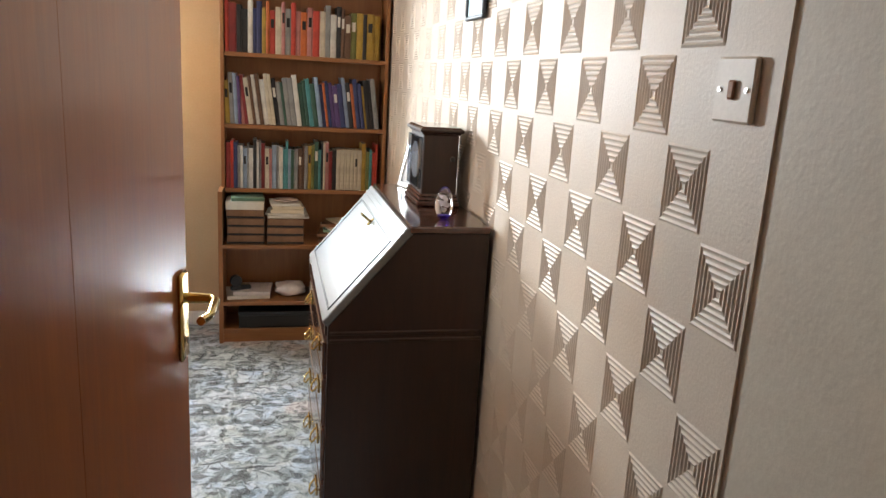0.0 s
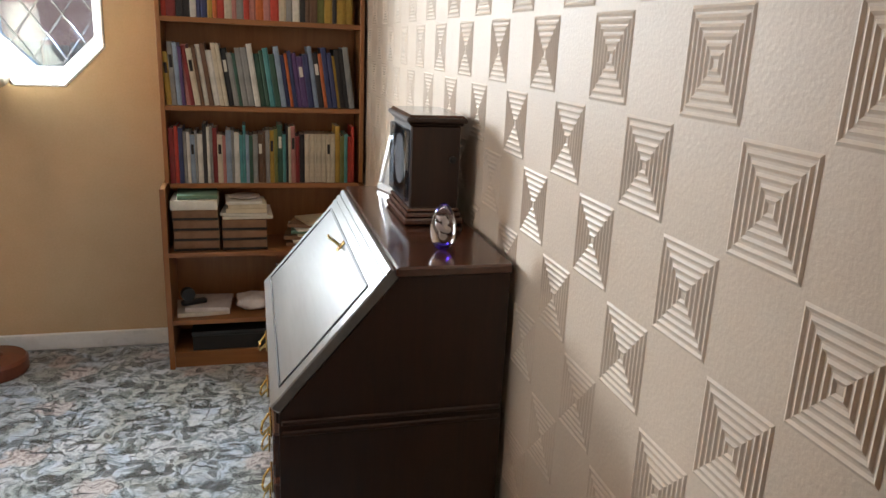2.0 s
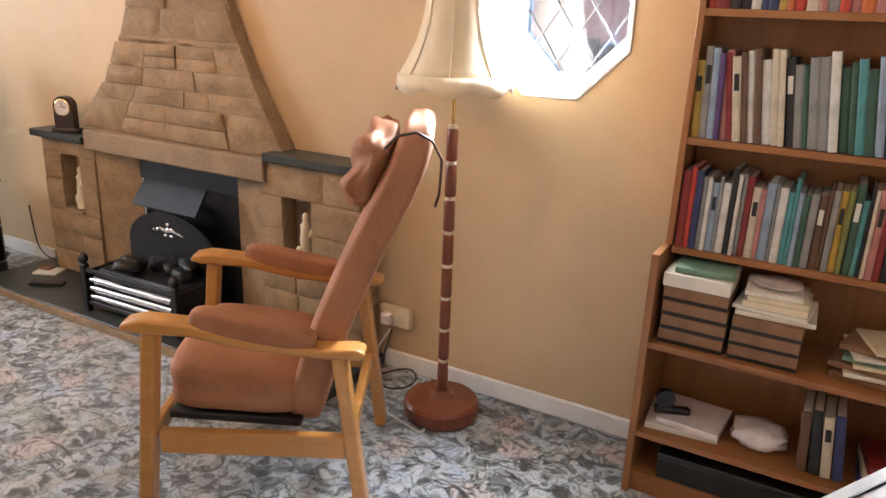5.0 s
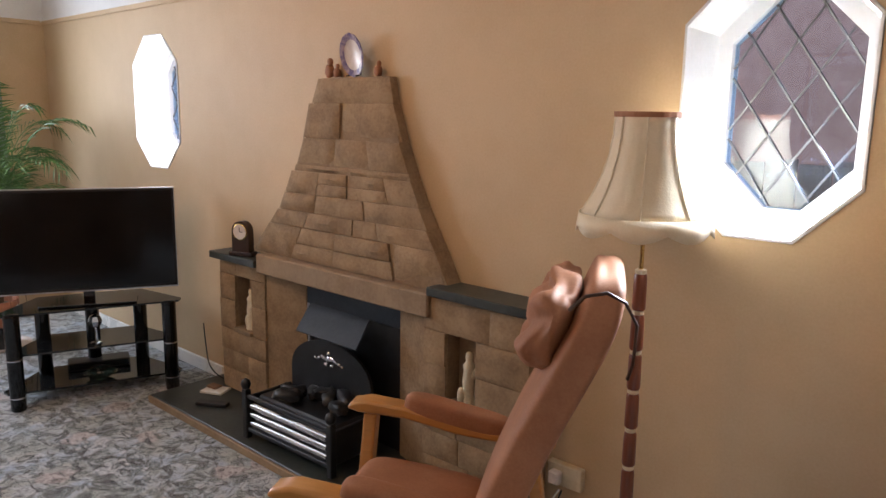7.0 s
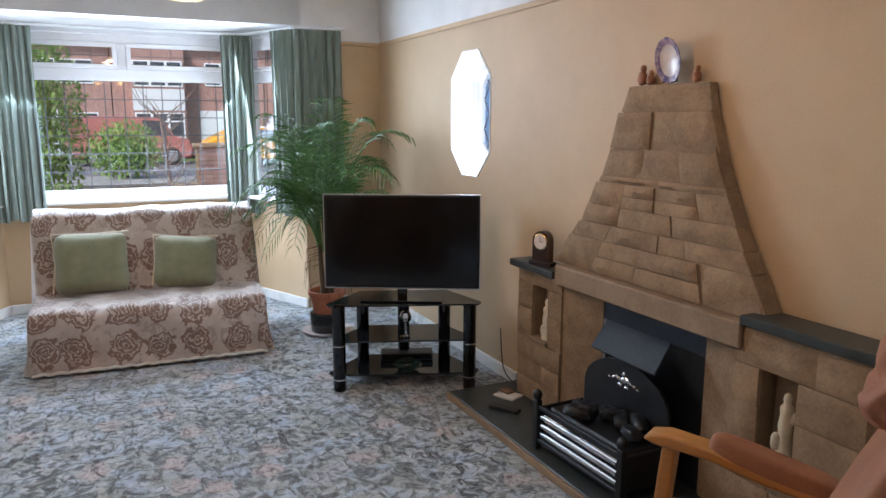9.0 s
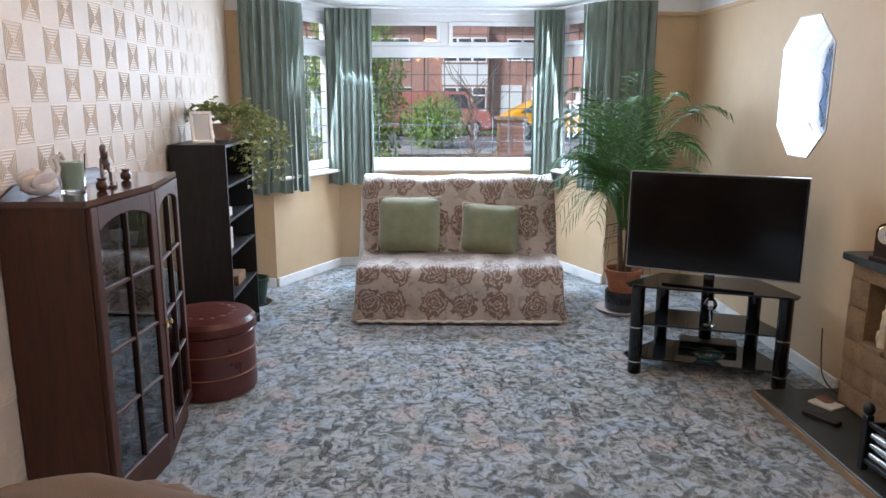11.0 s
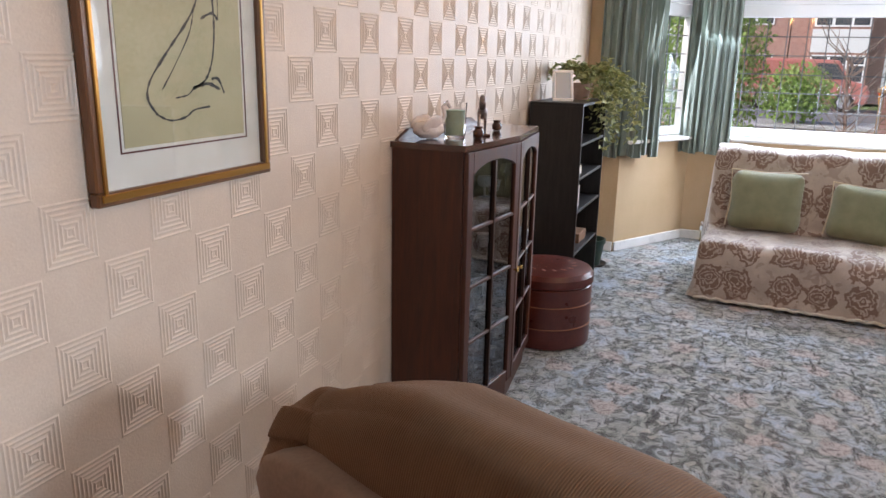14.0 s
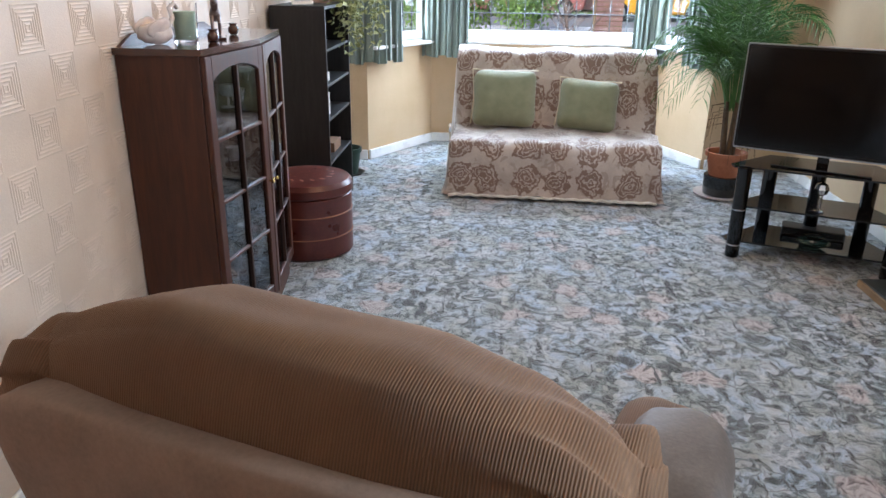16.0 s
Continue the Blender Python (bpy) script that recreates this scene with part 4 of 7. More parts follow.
def glass_egg():
    e = thing("glass_paperweight", pose(1.873, 2.812, 1.0305), "egg shaped clear glass paperweight with cobalt base", "paperweight")
    prof = []
    for i in range(1, 22):
        a = math.pi * i / 22
        z = 0.048 * (1 - math.cos(a))
        r = 0.0255 * math.sin(a) * (1.16 - 0.30 * (z / 0.096))
        prof.append((max(r, 0.002), z))
    part("egg", lathed(prof, 28), M["clear"], e, "", 60)
    part("blue_core", lathed([(0.004, 0.006), (0.013, 0.009), (0.017, 0.015), (0.010, 0.020), (0.003, 0.019)], 20), M["cobalt"], e, "deep cobalt blue glass at the foot", 60)
    bmw = bmesh.new()
    for k in range(16):
        a, z = random.uniform(0, 6.28), random.uniform(0.03, 0.078)
        r = random.uniform(0.002, 0.010)
        pillow(bmw, 0.011, 0.004, 0.014, pose(r * math.cos(a), r * math.sin(a), z, random.uniform(-40, 40), random.uniform(-40, 40), random.uniform(0, 180)), 1, 2.0)
    part("white_flower", bmw, M["china"], e, "milky white petals inside the glass")


glass_egg()


def wall_picture_small():
    p = thing("small_picture", pose(EAST - 0.006, 3.03, 1.60, 0, 0, -90), "small teal picture in a thin frame on the wall", "picture")
    f = bmesh.new()
    for q in ((-0.1, 0.1, 0, 0.012), (-0.1, 0.1, 0.21, 0.222), (-0.1, -0.088, 0.012, 0.21), (0.088, 0.1, 0.012, 0.21)):
        box(f, q[0], q[1], -0.014, 0.0, q[2], q[3], 0.003)
    part("rim", f, M["hood"], p)
    part("print", boxed(-0.089, 0.089, -0.008, -0.002, 0.011, 0.211), surface("teal_print", (0.08, 0.22, 0.26), (0.22, 0.42, 0.46), 9, 0.4, 60, 0.0), p)


wall_picture_small()


def light_switch():
    s = thing("light_switch", pose(EAST - 0.0005, 1.695, 1.432, 0, 0, -90), "cream plastic light switch on the wallpaper", "light switch")
    part("plate", boxed(-0.043, 0.043, -0.009, 0, -0.043, 0.043, 0.003), M["rib"], s)
    part("rocker", boxed(-0.008, 0.008, -0.014, -0.009, -0.013, 0.013, 0.003), M["leather"], s)
    for x in (-0.030, 0.030):
        part("screw", lathed([(0.0035, 0), (0.0035, 0.002)], 10), M["silver"], s).matrix_basis = pose(x, -0.009, 0, 90)


light_switch()

# ---- north side: armchair, standard lamp, fireplace ----
def bar(bm, a, b, w, t, bevel=0.008, up=(0, 0, 1)):
    """A squared bar from a to b, w across and t thick."""
    a, b = Vector(a), Vector(b)
    d = b - a
    x = d.normalized()
    y = Vector(up).cross(x).normalized()
    z = x.cross(y)
    m = Matrix((x, y, z)).transposed().to_4x4()
    m.translation = a
    box(bm, 0, d.length, -w / 2, w / 2, -t / 2, t / 2, bevel, m, 2)


def barred(*a, **k):
    return done(bmesh.new(), bar, *a, **k)


def armchair():
    c = thing("armchair", pose(0.1925, 4.148, 0, 0, 0, 209), "high backed armchair in tan leather with golden wooden arms", "armchair")
    HW = 0.282
    for s in (-1, 1):
        part("front_leg", barred((0.418, s * HW, 0), (0.362, s * HW, 0.60), 0.042, 0.058, 0.008, (0, 1, 0)), M["beech"], c)
        part("back_leg", barred((-0.222, s * (HW - 0.008), 0), (-0.150, s * (HW - 0.008), 0.555), 0.040, 0.064, 0.008, (0, 1, 0)), M["beech"], c)
        part("side_rail", barred((0.36, s * HW, 0.258), (-0.17, s * HW, 0.260), 0.030, 0.074, 0.006), M["beech"], c)
        bma = bmesh.new()
        pts = [(0.440, 0.612), (0.425, 0.632), (0.373, 0.644), (0.24, 0.632), (0.08, 0.598), (-0.10, 0.574), (-0.20, 0.578), (-0.228, 0.566), (-0.215, 0.545), (-0.11, 0.546), (0.08, 0.562), (0.247, 0.596), (0.40, 0.602)]
        prism(bma, pts, s * HW - 0.036, s * HW + 0.036, "y")
        arm = part("arm", bma, M["beech"], c, "", 50)
        md = arm.modifiers.new("round", "BEVEL")
        md.width, md.segments, md.limit_method, md.angle_limit = 0.010, 3, "ANGLE", radians(50)
        part("arm_pad", pillowed(0.345, 0.074, 0.070, pose(0.082, s * HW, 0.614, 0, -10.5, 0), 7, 4.5), M["leather"], arm, "padded tan leather arm rest", 60)
    part("front_rail", barred((0.375, -HW, 0.29), (0.375, HW, 0.29), 0.03, 0.05), M["beech"], c)
    part("back_rail", barred((-0.175, -HW, 0.27), (-0.175, HW, 0.27), 0.03, 0.05), M["beech"], c)
    part("seat_base", boxed(-0.20, 0.18, -HW + 0.03, HW - 0.03, -0.012, 0.012, 0.004, pose(0.165, 0, 0.315, 0, -2, 0)), M["dark_box"], c)
    bms = bmesh.new()
    pillow(bms, 0.40, 0.515, 0.145, pose(0, 0, 0), 10, 6.0, 0.02)
    for v in bms.verts:
        v.co = Vector((0.158 + v.co.x, v.co.y, 0.395 + v.co.z + v.co.x * (0.10 if v.co.z > 0 else 0.04) + 0.012 * (v.co.z > 0.05) * math.cos(v.co.y * 6)))
    part("seat", bms, M["leather"], c, "", 60)
    # back: one long cushion in a shallow S, leaning rearwards to the top
    spine = [(0.26, -0.030), (0.34, -0.038), (0.45, -0.070), (0.58, -0.108), (0.76, -0.182), (0.90, -0.248), (1.05, -0.318), (1.13, -0.345), (1.20, -0.352)]

    def lean(z):
        for (z0, a), (z1, b) in zip(spine, spine[1:]):
            if z <= z1:
                u = max(0.0, (z - z0) / (z1 - z0))
                return a + (b - a) * u
        return spine[-1][1]
    bmb = bmesh.new()
    pillow(bmb, 0.118, 0.50, 0.905, pose(0, 0, 0), 16, 6.0, 0.015)
    for v in bmb.verts:
        z = 0.722 + v.co.z
        x = sum(lean(z + d) for d in (-0.05, -0.025, 0, 0.025, 0.05)) / 5
        v.co = Vector((x + v.co.x * (1.0 - 0.15 * max(0, z - 1.0) / 0.2), v.co.y * (1 - 0.06 * max(0, z - 0.7)), z))
    back = part("backrest", bmb, M["leather"], c, "", 60)
    pad = bmesh.new()
    pillow(pad, 0.105, 0.43, 0.235, pose(-0.212, 0, 1.035, 0, -20, 0), 18, 3.0, 0.10, 2.0)
    for v in pad.verts:
        v.co.x += 0.014 * math.sin(v.co.z * 58 + 3.0 * math.cos(v.co.y * 9)) * (1 if v.co.x > -0.22 else 0.2)
        v.co.z += 0.012 * math.sin(v.co.y * 34 + v.co.x * 20)
    part("head_cushion", pad, M["leather"], back, "soft creased tan head cushion", 60)
    part("strap", tubed([(-0.265, 0.244, 1.115), (-0.300, 0.247, 1.150), (-0.345, 0.247, 1.160), (-0.385, 0.246, 1.140), (-0.412, 0.240, 1.09), (-0.408, 0.238, 1.00), (-0.398, 0.236, 0.965)], 0.0042, 6), M["mahog"], back, "thin dark strap over the top", 60)


armchair()


def standard_lamp():
    l = thing("floor_lamp", pose(0.405, 4.675, 0), "standard lamp with ringed teak pole and cream shade", "floor lamp")
    part("base", lathed([(0.0, 0.0), (0.135, 0.0), (0.142, 0.012), (0.142, 0.055), (0.132, 0.068), (0.05, 0.078), (0.024, 0.10)], 36, wave=0.0), M["lampw"], l, "", 25)
    z = 0.10
    n = 8
    step = (1.09 - 0.10) / n
    for k in range(n):
        part("pole_section", lathed([(0.017, z + 0.006), (0.0205, z + 0.012), (0.0195, z + step - 0.016), (0.0165, z + step - 0.008)], 16), M["lampw"], l, "", 40)
        part("ring", lathed([(0.013, z + step - 0.009), (0.017, z + step - 0.006), (0.017, z + step + 0.003), (0.013, z + step + 0.006)], 16), M["ivory"], l, "pale ring between pole sections", 40)
        z += step
    part("stem", lathed([(0.006, 1.09), (0.006, 1.40)], 12), M["brass"], l, "thin brass stem", 40)
    part("lamp_holder", lathed([(0.012, 1.38), (0.018, 1.39), (0.018, 1.44), (0.01, 1.45)], 14), M["brass"], l, "", 40)
    sh = bmesh.new()
    prof = []
    for i in range(11):
        u = i / 10
        r = 0.098 + 0.090 * u ** 2.2
        prof.append((r, 1.545 - 0.295 * u))
    seg = 48
    rings = [[sh.verts.new((r * (1 + 0.012 * math.cos(8 * 2 * math.pi * k / seg)) * math.cos(2 * math.pi * k / seg), r * (1 + 0.012 * math.cos(8 * 2 * math.pi * k / seg)) * math.sin(2 * math.pi * k / seg), z)) for k in range(seg)] for r, z in prof]
    for a, b in zip(rings, rings[1:]):
        for k in range(seg):
            sh.faces.new((a[k], a[(k + 1) % seg], b[(k + 1) % seg], b[k]))
    shade = part("shade", sh, M["shade"], l, "bell shaped cream fabric shade with scalloped skirt", 60)
    md = shade.modifiers.new("thick", "SOLIDIFY")
    md.thickness = 0.003
    sk = bmesh.new()
    ra, rb = [], []
    for k in range(seg * 2):
        a = 2 * math.pi * k / (seg * 2)
        drop = 0.028 + 0.024 * abs(math.sin(4 * a))
        ra.append(sk.verts.new((0.189 * math.cos(a), 0.189 * math.sin(a), 1.262)))
        rb.append(sk.verts.new((0.196 * math.cos(a), 0.196 * math.sin(a), 1.252 - drop)))
    for k in range(seg * 2):
        sk.faces.new((ra[k], ra[(k + 1) % (seg * 2)], rb[(k + 1) % (seg * 2)], rb[k]))
    skirt = part("skirt", sk, M["shade"], shade, "", 60)
    skirt.modifiers.new("thick", "SOLIDIFY").thickness = 0.002
    for k in range(8):
        a = 2 * math.pi * (k + 0.5) / 8
        part("seam", tubed([((r * 0.99 + 0.002) * math.cos(a), (r * 0.99 + 0.002) * math.sin(a), z) for r, z in prof[::2]], 0.0025, 5), M["ivory"], shade)
    part("braid", lathed([(0.102, 1.535), (0.104, 1.550), (0.097, 1.550)], 32, closed=False), M["leather"], shade)
    for k in range(3):
        a = 2 * math.pi * k / 3
        part("carrier", tubed([(0, 0, 1.42), (0.1 * math.cos(a), 0.1 * math.sin(a), 1.545)], 0.002, 5), M["brass"], l)
    part("bulb", lathed([(0.008, 1.44), (0.012, 1.46), (0.028, 1.50), (0.022, 1.53), (0.004, 1.542)], 16), M["china"], l, "", 60)


standard_lamp()


def rock(poly, y_front, y_back, rough_, seed):
    """A rock-faced stone: a four-cornered outline of (x, z) with a rough, pillowed front at y_front."""
    bmr = bmesh.new()
    (xa, za), (xb, zb), (xc, zc), (xd, zd) = poly
    nu = max(3, min(10, round(abs(xb - xa) / 0.032)))
    nv = max(2, min(6, round(abs(zd - za) / 0.030)))
    grid = []
    for j in range(nv + 1):
        v = j / nv
        row = []
        for i in range(nu + 1):
            u = i / nu
            x = (xa * (1 - u) + xb * u) * (1 - v) + (xd * (1 - u) + xc * u) * v
            z = (za * (1 - u) + zb * u) * (1 - v) + (zd * (1 - u) + zc * u) * v
            rim = min(u, 1 - u, v, 1 - v) < 0.001
            big = noise.noise(Vector((x * 8 + seed, z * 11, seed)))
            chip = abs(noise.noise(Vector((x * 17 + seed * 2, z * 24, seed + 5))))
            y = y_front + 0.003 if rim else y_front - 0.006 - rough_ * (0.22 + 0.75 * big - 0.7 * chip)
            jx, jz = (0.0, 0.0) if rim else (0.006 * big, 0.006 * chip)
            row.append(bmr.verts.new((x + jx, y, z + jz)))
        grid.append(row)
    for a, b in zip(grid, grid[1:]):
        for i in range(nu):
            bmr.faces.new((a[i], a[i + 1], b[i + 1], b[i]))
    ring = grid[0] + [g[-1] for g in grid[1:]] + grid[-1][-2::-1] + [g[0] for g in grid[-2:0:-1]]
    back = [bmr.verts.new((v.co.x, y_back, v.co.z)) for v in ring]
    n = len(ring)
    for k in range(n):
        bmr.faces.new((ring[k], ring[(k + 1) % n], back[(k + 1) % n], back[k]))
    bmr.faces.new(back[::-1])
    return bmr


def fireplace():
    f = thing("fireplace", pose(0, 0, 0), "rough sandstone fireplace with tapering chimney breast and slate ledges", "fireplace")
    YF = 4.775
    YB = NORTH - 0.002
    # tapering breast: left and right edge by height
    prof = [(0.845, -1.775, -0.455), (0.94, -1.695, -0.505), (1.08, -1.565, -0.595), (1.20, -1.505, -0.665), (1.37, -1.415, -0.745), (1.55, -1.365, -0.815), (1.685, -1.305, -0.845)]

    def edges(z):
        for (z0, l0, r0), (z1, l1, r1) in zip(prof, prof[1:]):
            if z <= z1 + 1e-6:
                u = (z - z0) / (z1 - z0)
                return l0 + (l1 - l0) * u, r0 + (r1 - r0) * u
        return prof[-1][1:]

    def depth(z):
        return YF + 0.02 + 0.06 * (z - 0.845) / 0.84
    core = bmesh.new()
    rings = []
    for z, l, r in prof:
        rings.append([core.verts.new(p) for p in ((l + 0.012, depth(z) + 0.008, z), (r - 0.012, depth(z) + 0.008, z), (r - 0.012, YB, z), (l + 0.012, YB, z))])
    for a, b in zip(rings, rings[1:]):
        for i in range(4):
            core.faces.new((a[i], a[(i + 1) % 4], b[(i + 1) % 4], b[i]))
    core.faces.new(rings[0][::-1])
    core.faces.new(rings[-1])
    part("mortar_core", core, M["mortar"], f)
    random.seed(7)
    G = 0.0016
    courses = [0.845, 1.0, 1.075, 1.16, 1.265, 1.295, 1.418, 1.576, 1.685]
    counts = [4, 4, 3, 4, 2, 3, 2, 1]
    for ci, (z0, z1) in enumerate(zip(courses, courses[1:])):
        (l0, r0), (l1, r1) = edges(z0), edges(z1)
        n = counts[ci]
        cuts = [0.0] + sorted((i + random.uniform(-0.22, 0.22)) / n for i in range(1, n)) + [1.0]
        for k, (a, b) in enumerate(zip(cuts, cuts[1:])):
            lo, hi = z0 + G, z1 - G
            split = random.random() < 0.3 and 0 < k < n - 1 and z1 - z0 > 0.08
            for q0, q1 in (((0.0, 0.48), (0.52, 1.0)) if split else ((0.0, 1.0),)):
                za, zb = lo + (hi - lo) * q0, lo + (hi - lo) * q1

                def at(u, z):
                    w = (z - z0) / (z1 - z0)
                    return (l0 + (l1 - l0) * w) * (1 - u) + (r0 + (r1 - r0) * w) * u
                gl, gr = (0 if a == 0 else G), (0 if b == 1 else G)
                poly = [(at(a, za) + gl, za), (at(b, za) - gr, za), (at(b, zb) - gr, zb), (at(a, zb) + gl, zb)]
                big = 0.030 if ci in (0, 1, 3) else 0.018
                st = part("stone", rock(poly, depth((za + zb) / 2) + random.uniform(-0.010, 0.008), YB - 0.004, big, random.uniform(0, 50)), M["stone"], f, "", 50)
    part("lintel", boxed(-1.685, -0.52, YF - 0.028, YB - 0.001, 0.745, 0.842, 0.006), M["ledge"], f, "smooth dressed sandstone lintel")
    # pillars with niches
    for x0, x1, nx0, nx1, nz0, nz1, zt in ((-2.075, -1.66, -1.93, -1.782, 0.41, 0.688, 0.768), (-0.565, -0.045, -0.45, -0.292, 0.41, 0.692, 0.838)):
        bmc = bmesh.new()
        yb = YF + 0.02
        for q in ((x0 + 0.014, nx0, 0.045, zt), (nx1, x1 - 0.014, 0.045, zt), (nx0, nx1, 0.045, nz0), (nx0, nx1, nz1, zt)):
            box(bmc, q[0], q[1], yb, YB, q[2], q[3])
        part("mortar_core", bmc, M["mortar"], f)
        part("niche_back", boxed(nx0, nx1, YB - 0.03, YB - 0.005, nz0, nz1), M["ledge"], f)
        part("niche_floor", boxed(nx0 - 0.005, nx1 + 0.005, YF - 0.012, YB - 0.03, nz0 - 0.022, nz0, 0.003), M["ledge"], f)
        zs = [0.047, 0.16, 0.27, nz0 - 0.024, (nz0 + nz1) / 2, nz1, zt]
        for z0, z1 in zip(zs, zs[1:]):
            inside = z0 >= nz0 - 0.03 and z1 <= nz1 + 0.001
            spans = [(x0, nx0), (nx1, x1)] if inside else None
            if spans is None:
                c = random.uniform(0.35, 0.65)
                xm = x0 + (x1 - x0) * c
                spans = [(x0, xm), (xm, x1)]
            for a, b in spans:
                poly = [(a + G, z0 + G), (b - G, z0 + G), (b - G, z1 - G), (a + G, z1 - G)]
                part("stone", rock(poly, YF + random.uniform(-0.006, 0.006), yb + 0.01, 0.016, random.uniform(0, 50)), M["stone"], f, "", 50)
        for sx, inner in ((x0, False), (x1, True)):
            for z0, z1 in zip(zs, zs[1:]):
                part("stone", boxed(sx - 0.012 if sx == x0 else sx - 0.016, sx + 0.016 if sx == x0 else sx + 0.012, yb + 0.006, YB - 0.003, z0 + G, z1 - G, 0.008), M["stone"], f)
    for x0, x1, z in ((-2.10, -1.688, 0.769), (-0.517, -0.008, 0.839)):
        part("ledge", boxed(x0, x1, YF - 0.04, YB - 0.001, z, z + 0.036, 0.004), M["slate"], f, "dark slate ledge")
    # fire opening: stone cheeks and black back
    for x0, x1 in ((-1.66, -1.43), (-0.78, -0.565)):
        bmk = bmesh.new()
        d = -0.0
        prism(bmk, [(x0, YF + (0.015 if x0 < -1 else 0.085)), (x1, YF + (0.085 if x0 < -1 else 0.015)), (x1, YB), (x0, YB)], 0.046, 0.742, "z")
        part("cheek", bmk, M["stone"], f)
    part("fire_back", boxed(-1.44, -0.77, YB - 0.02, YB - 0.004, 0.046, 0.742), M["iron"], f)
    part("surround", boxed(-1.428, -0.782, YF + 0.088, YF + 0.10, 0.62, 0.742, 0.002), M["hood"], f)
    part("surround_side", boxed(-1.428, -1.408, YF + 0.086, YF + 0.10, 0.046, 0.62, 0.002), M["silver"], f)
    hood = bmesh.new()
    ya, yb2 = YF + 0.02, YF - 0.105
    vs = [hood.verts.new(p) for p in ((-1.315, ya, 0.652), (-0.905, ya, 0.655), (-0.855, yb2, 0.556), (-1.265, yb2, 0.556))]
    hood.faces.new(vs)
    hb = part("canopy", hood, M["hood"], f, "sloping gunmetal smoke canopy")
    hb.modifiers.new("thick", "SOLIDIFY").thickness = 0.008
    h = tagged(part("hearth", boxed(-2.24, 0.0, 4.44, NORTH - 0.003, 0.001, 0.044, 0.004), M["slate"]), "long raised slate hearth before the fireplace", "hearth")
    part("kerb_stone", boxed(-2.24, 0.0, 4.425, 4.439, 0.001, 0.040, 0.003), M["ledge"], h, "sandstone edging")


fireplace()
random.seed(3)


def electric_fire():
    e = thing("electric_fire", pose(-1.13, 4.655, 0.045, 0, 0, 2), "black electric fire basket with log bed and fluted glass front", "electric fire")
    W, D, H = 0.278, 0.15, 0.29
    part("body", boxed(-W, W, -D + 0.03, D - 0.04, 0.03, 0.17, 0.006), M["iron"], e)
    part("bed", boxed(-W + 0.01, W - 0.01, -D + 0.05, D - 0.05, 0.17, 0.20, 0.01), M["iron"], e)
    for x in (-W - 0.012, W + 0.012):
        post = part("post", boxed(x - 0.016, x + 0.016, -D - 0.014, -D + 0.018, 0, 0.235, 0.004), M["iron"], e)
        part("finial", lathed([(0.010, 0.235), (0.02, 0.245), (0.024, 0.262), (0.018, 0.278), (0.004, 0.288)], 14, (x, -D, 0)), M["iron"], post, "", 50)
        part("side_bar", boxed(x - 0.008, x + 0.008, -D, D - 0.04, 0.05, 0.20, 0.004), M["iron"], e)
    for z in (0.045, 0.205):
        part("rail", boxed(-W, W, -D - 0.006, -D + 0.01, z - 0.010, z + 0.010, 0.003), M["iron"], e)
    for k in range(3):
        z = 0.075 + 0.042 * k
        part("fluted_tube", done(bmesh.new(), tube, [(-W + 0.02, -D + 0.012, z), (W - 0.02, -D + 0.012, z)], 0.016, 12), M["chrome"], e, "shiny fluted reflector tube", 50)
    bml = bmesh.new()
    logs = []
    for k in range(9):
        m = pose(random.uniform(-W + 0.08, W - 0.08), random.uniform(-D + 0.07, D - 0.08), 0.215 + random.uniform(0, 0.03), random.uniform(-10, 10), random.uniform(-15, 15), random.uniform(-50, 50))
        part("coal", pillowed(random.uniform(0.08, 0.16), random.uniform(0.05, 0.08), 0.055, m, 3, 2.6, 0.3, k * 3.1), M["iron"], e, "", 50)
    bml.free()
    plate = bmesh.new()
    pts = [(-0.27, 0.16), (0.27, 0.16), (0.27, 0.30)] + [(0.27 * math.cos(a), 0.30 + 0.165 * math.sin(a)) for a in [math.pi * i / 14 for i in range(1, 14)]] + [(-0.27, 0.30)]
    prism(plate, pts, D - 0.05, D - 0.035, "y")
    p = part("back_plate", plate, M["iron"], e, "arched black back plate")
    orn = bmesh.new()
    for x, z, s in ((0, 0.36, 0.034), (-0.035, 0.365, 0.024), (0.035, 0.362, 0.024), (-0.065, 0.358, 0.018), (0.065, 0.354, 0.018), (0, 0.39, 0.018), (-0.02, 0.335, 0.018), (0.022, 0.335, 0.018), (0.09, 0.348, 0.012), (-0.09, 0.354, 0.012)):
        pillow(orn, s * 1.5, 0.012, s, pose(x, D - 0.054, z + 0.02, 0, random.uniform(-40, 40), 0), 2, 2.2, 0.3, x * 40)
    part("ornament", orn, M["chrome"], p, "silver leaf ornament", 50)


electric_fire()


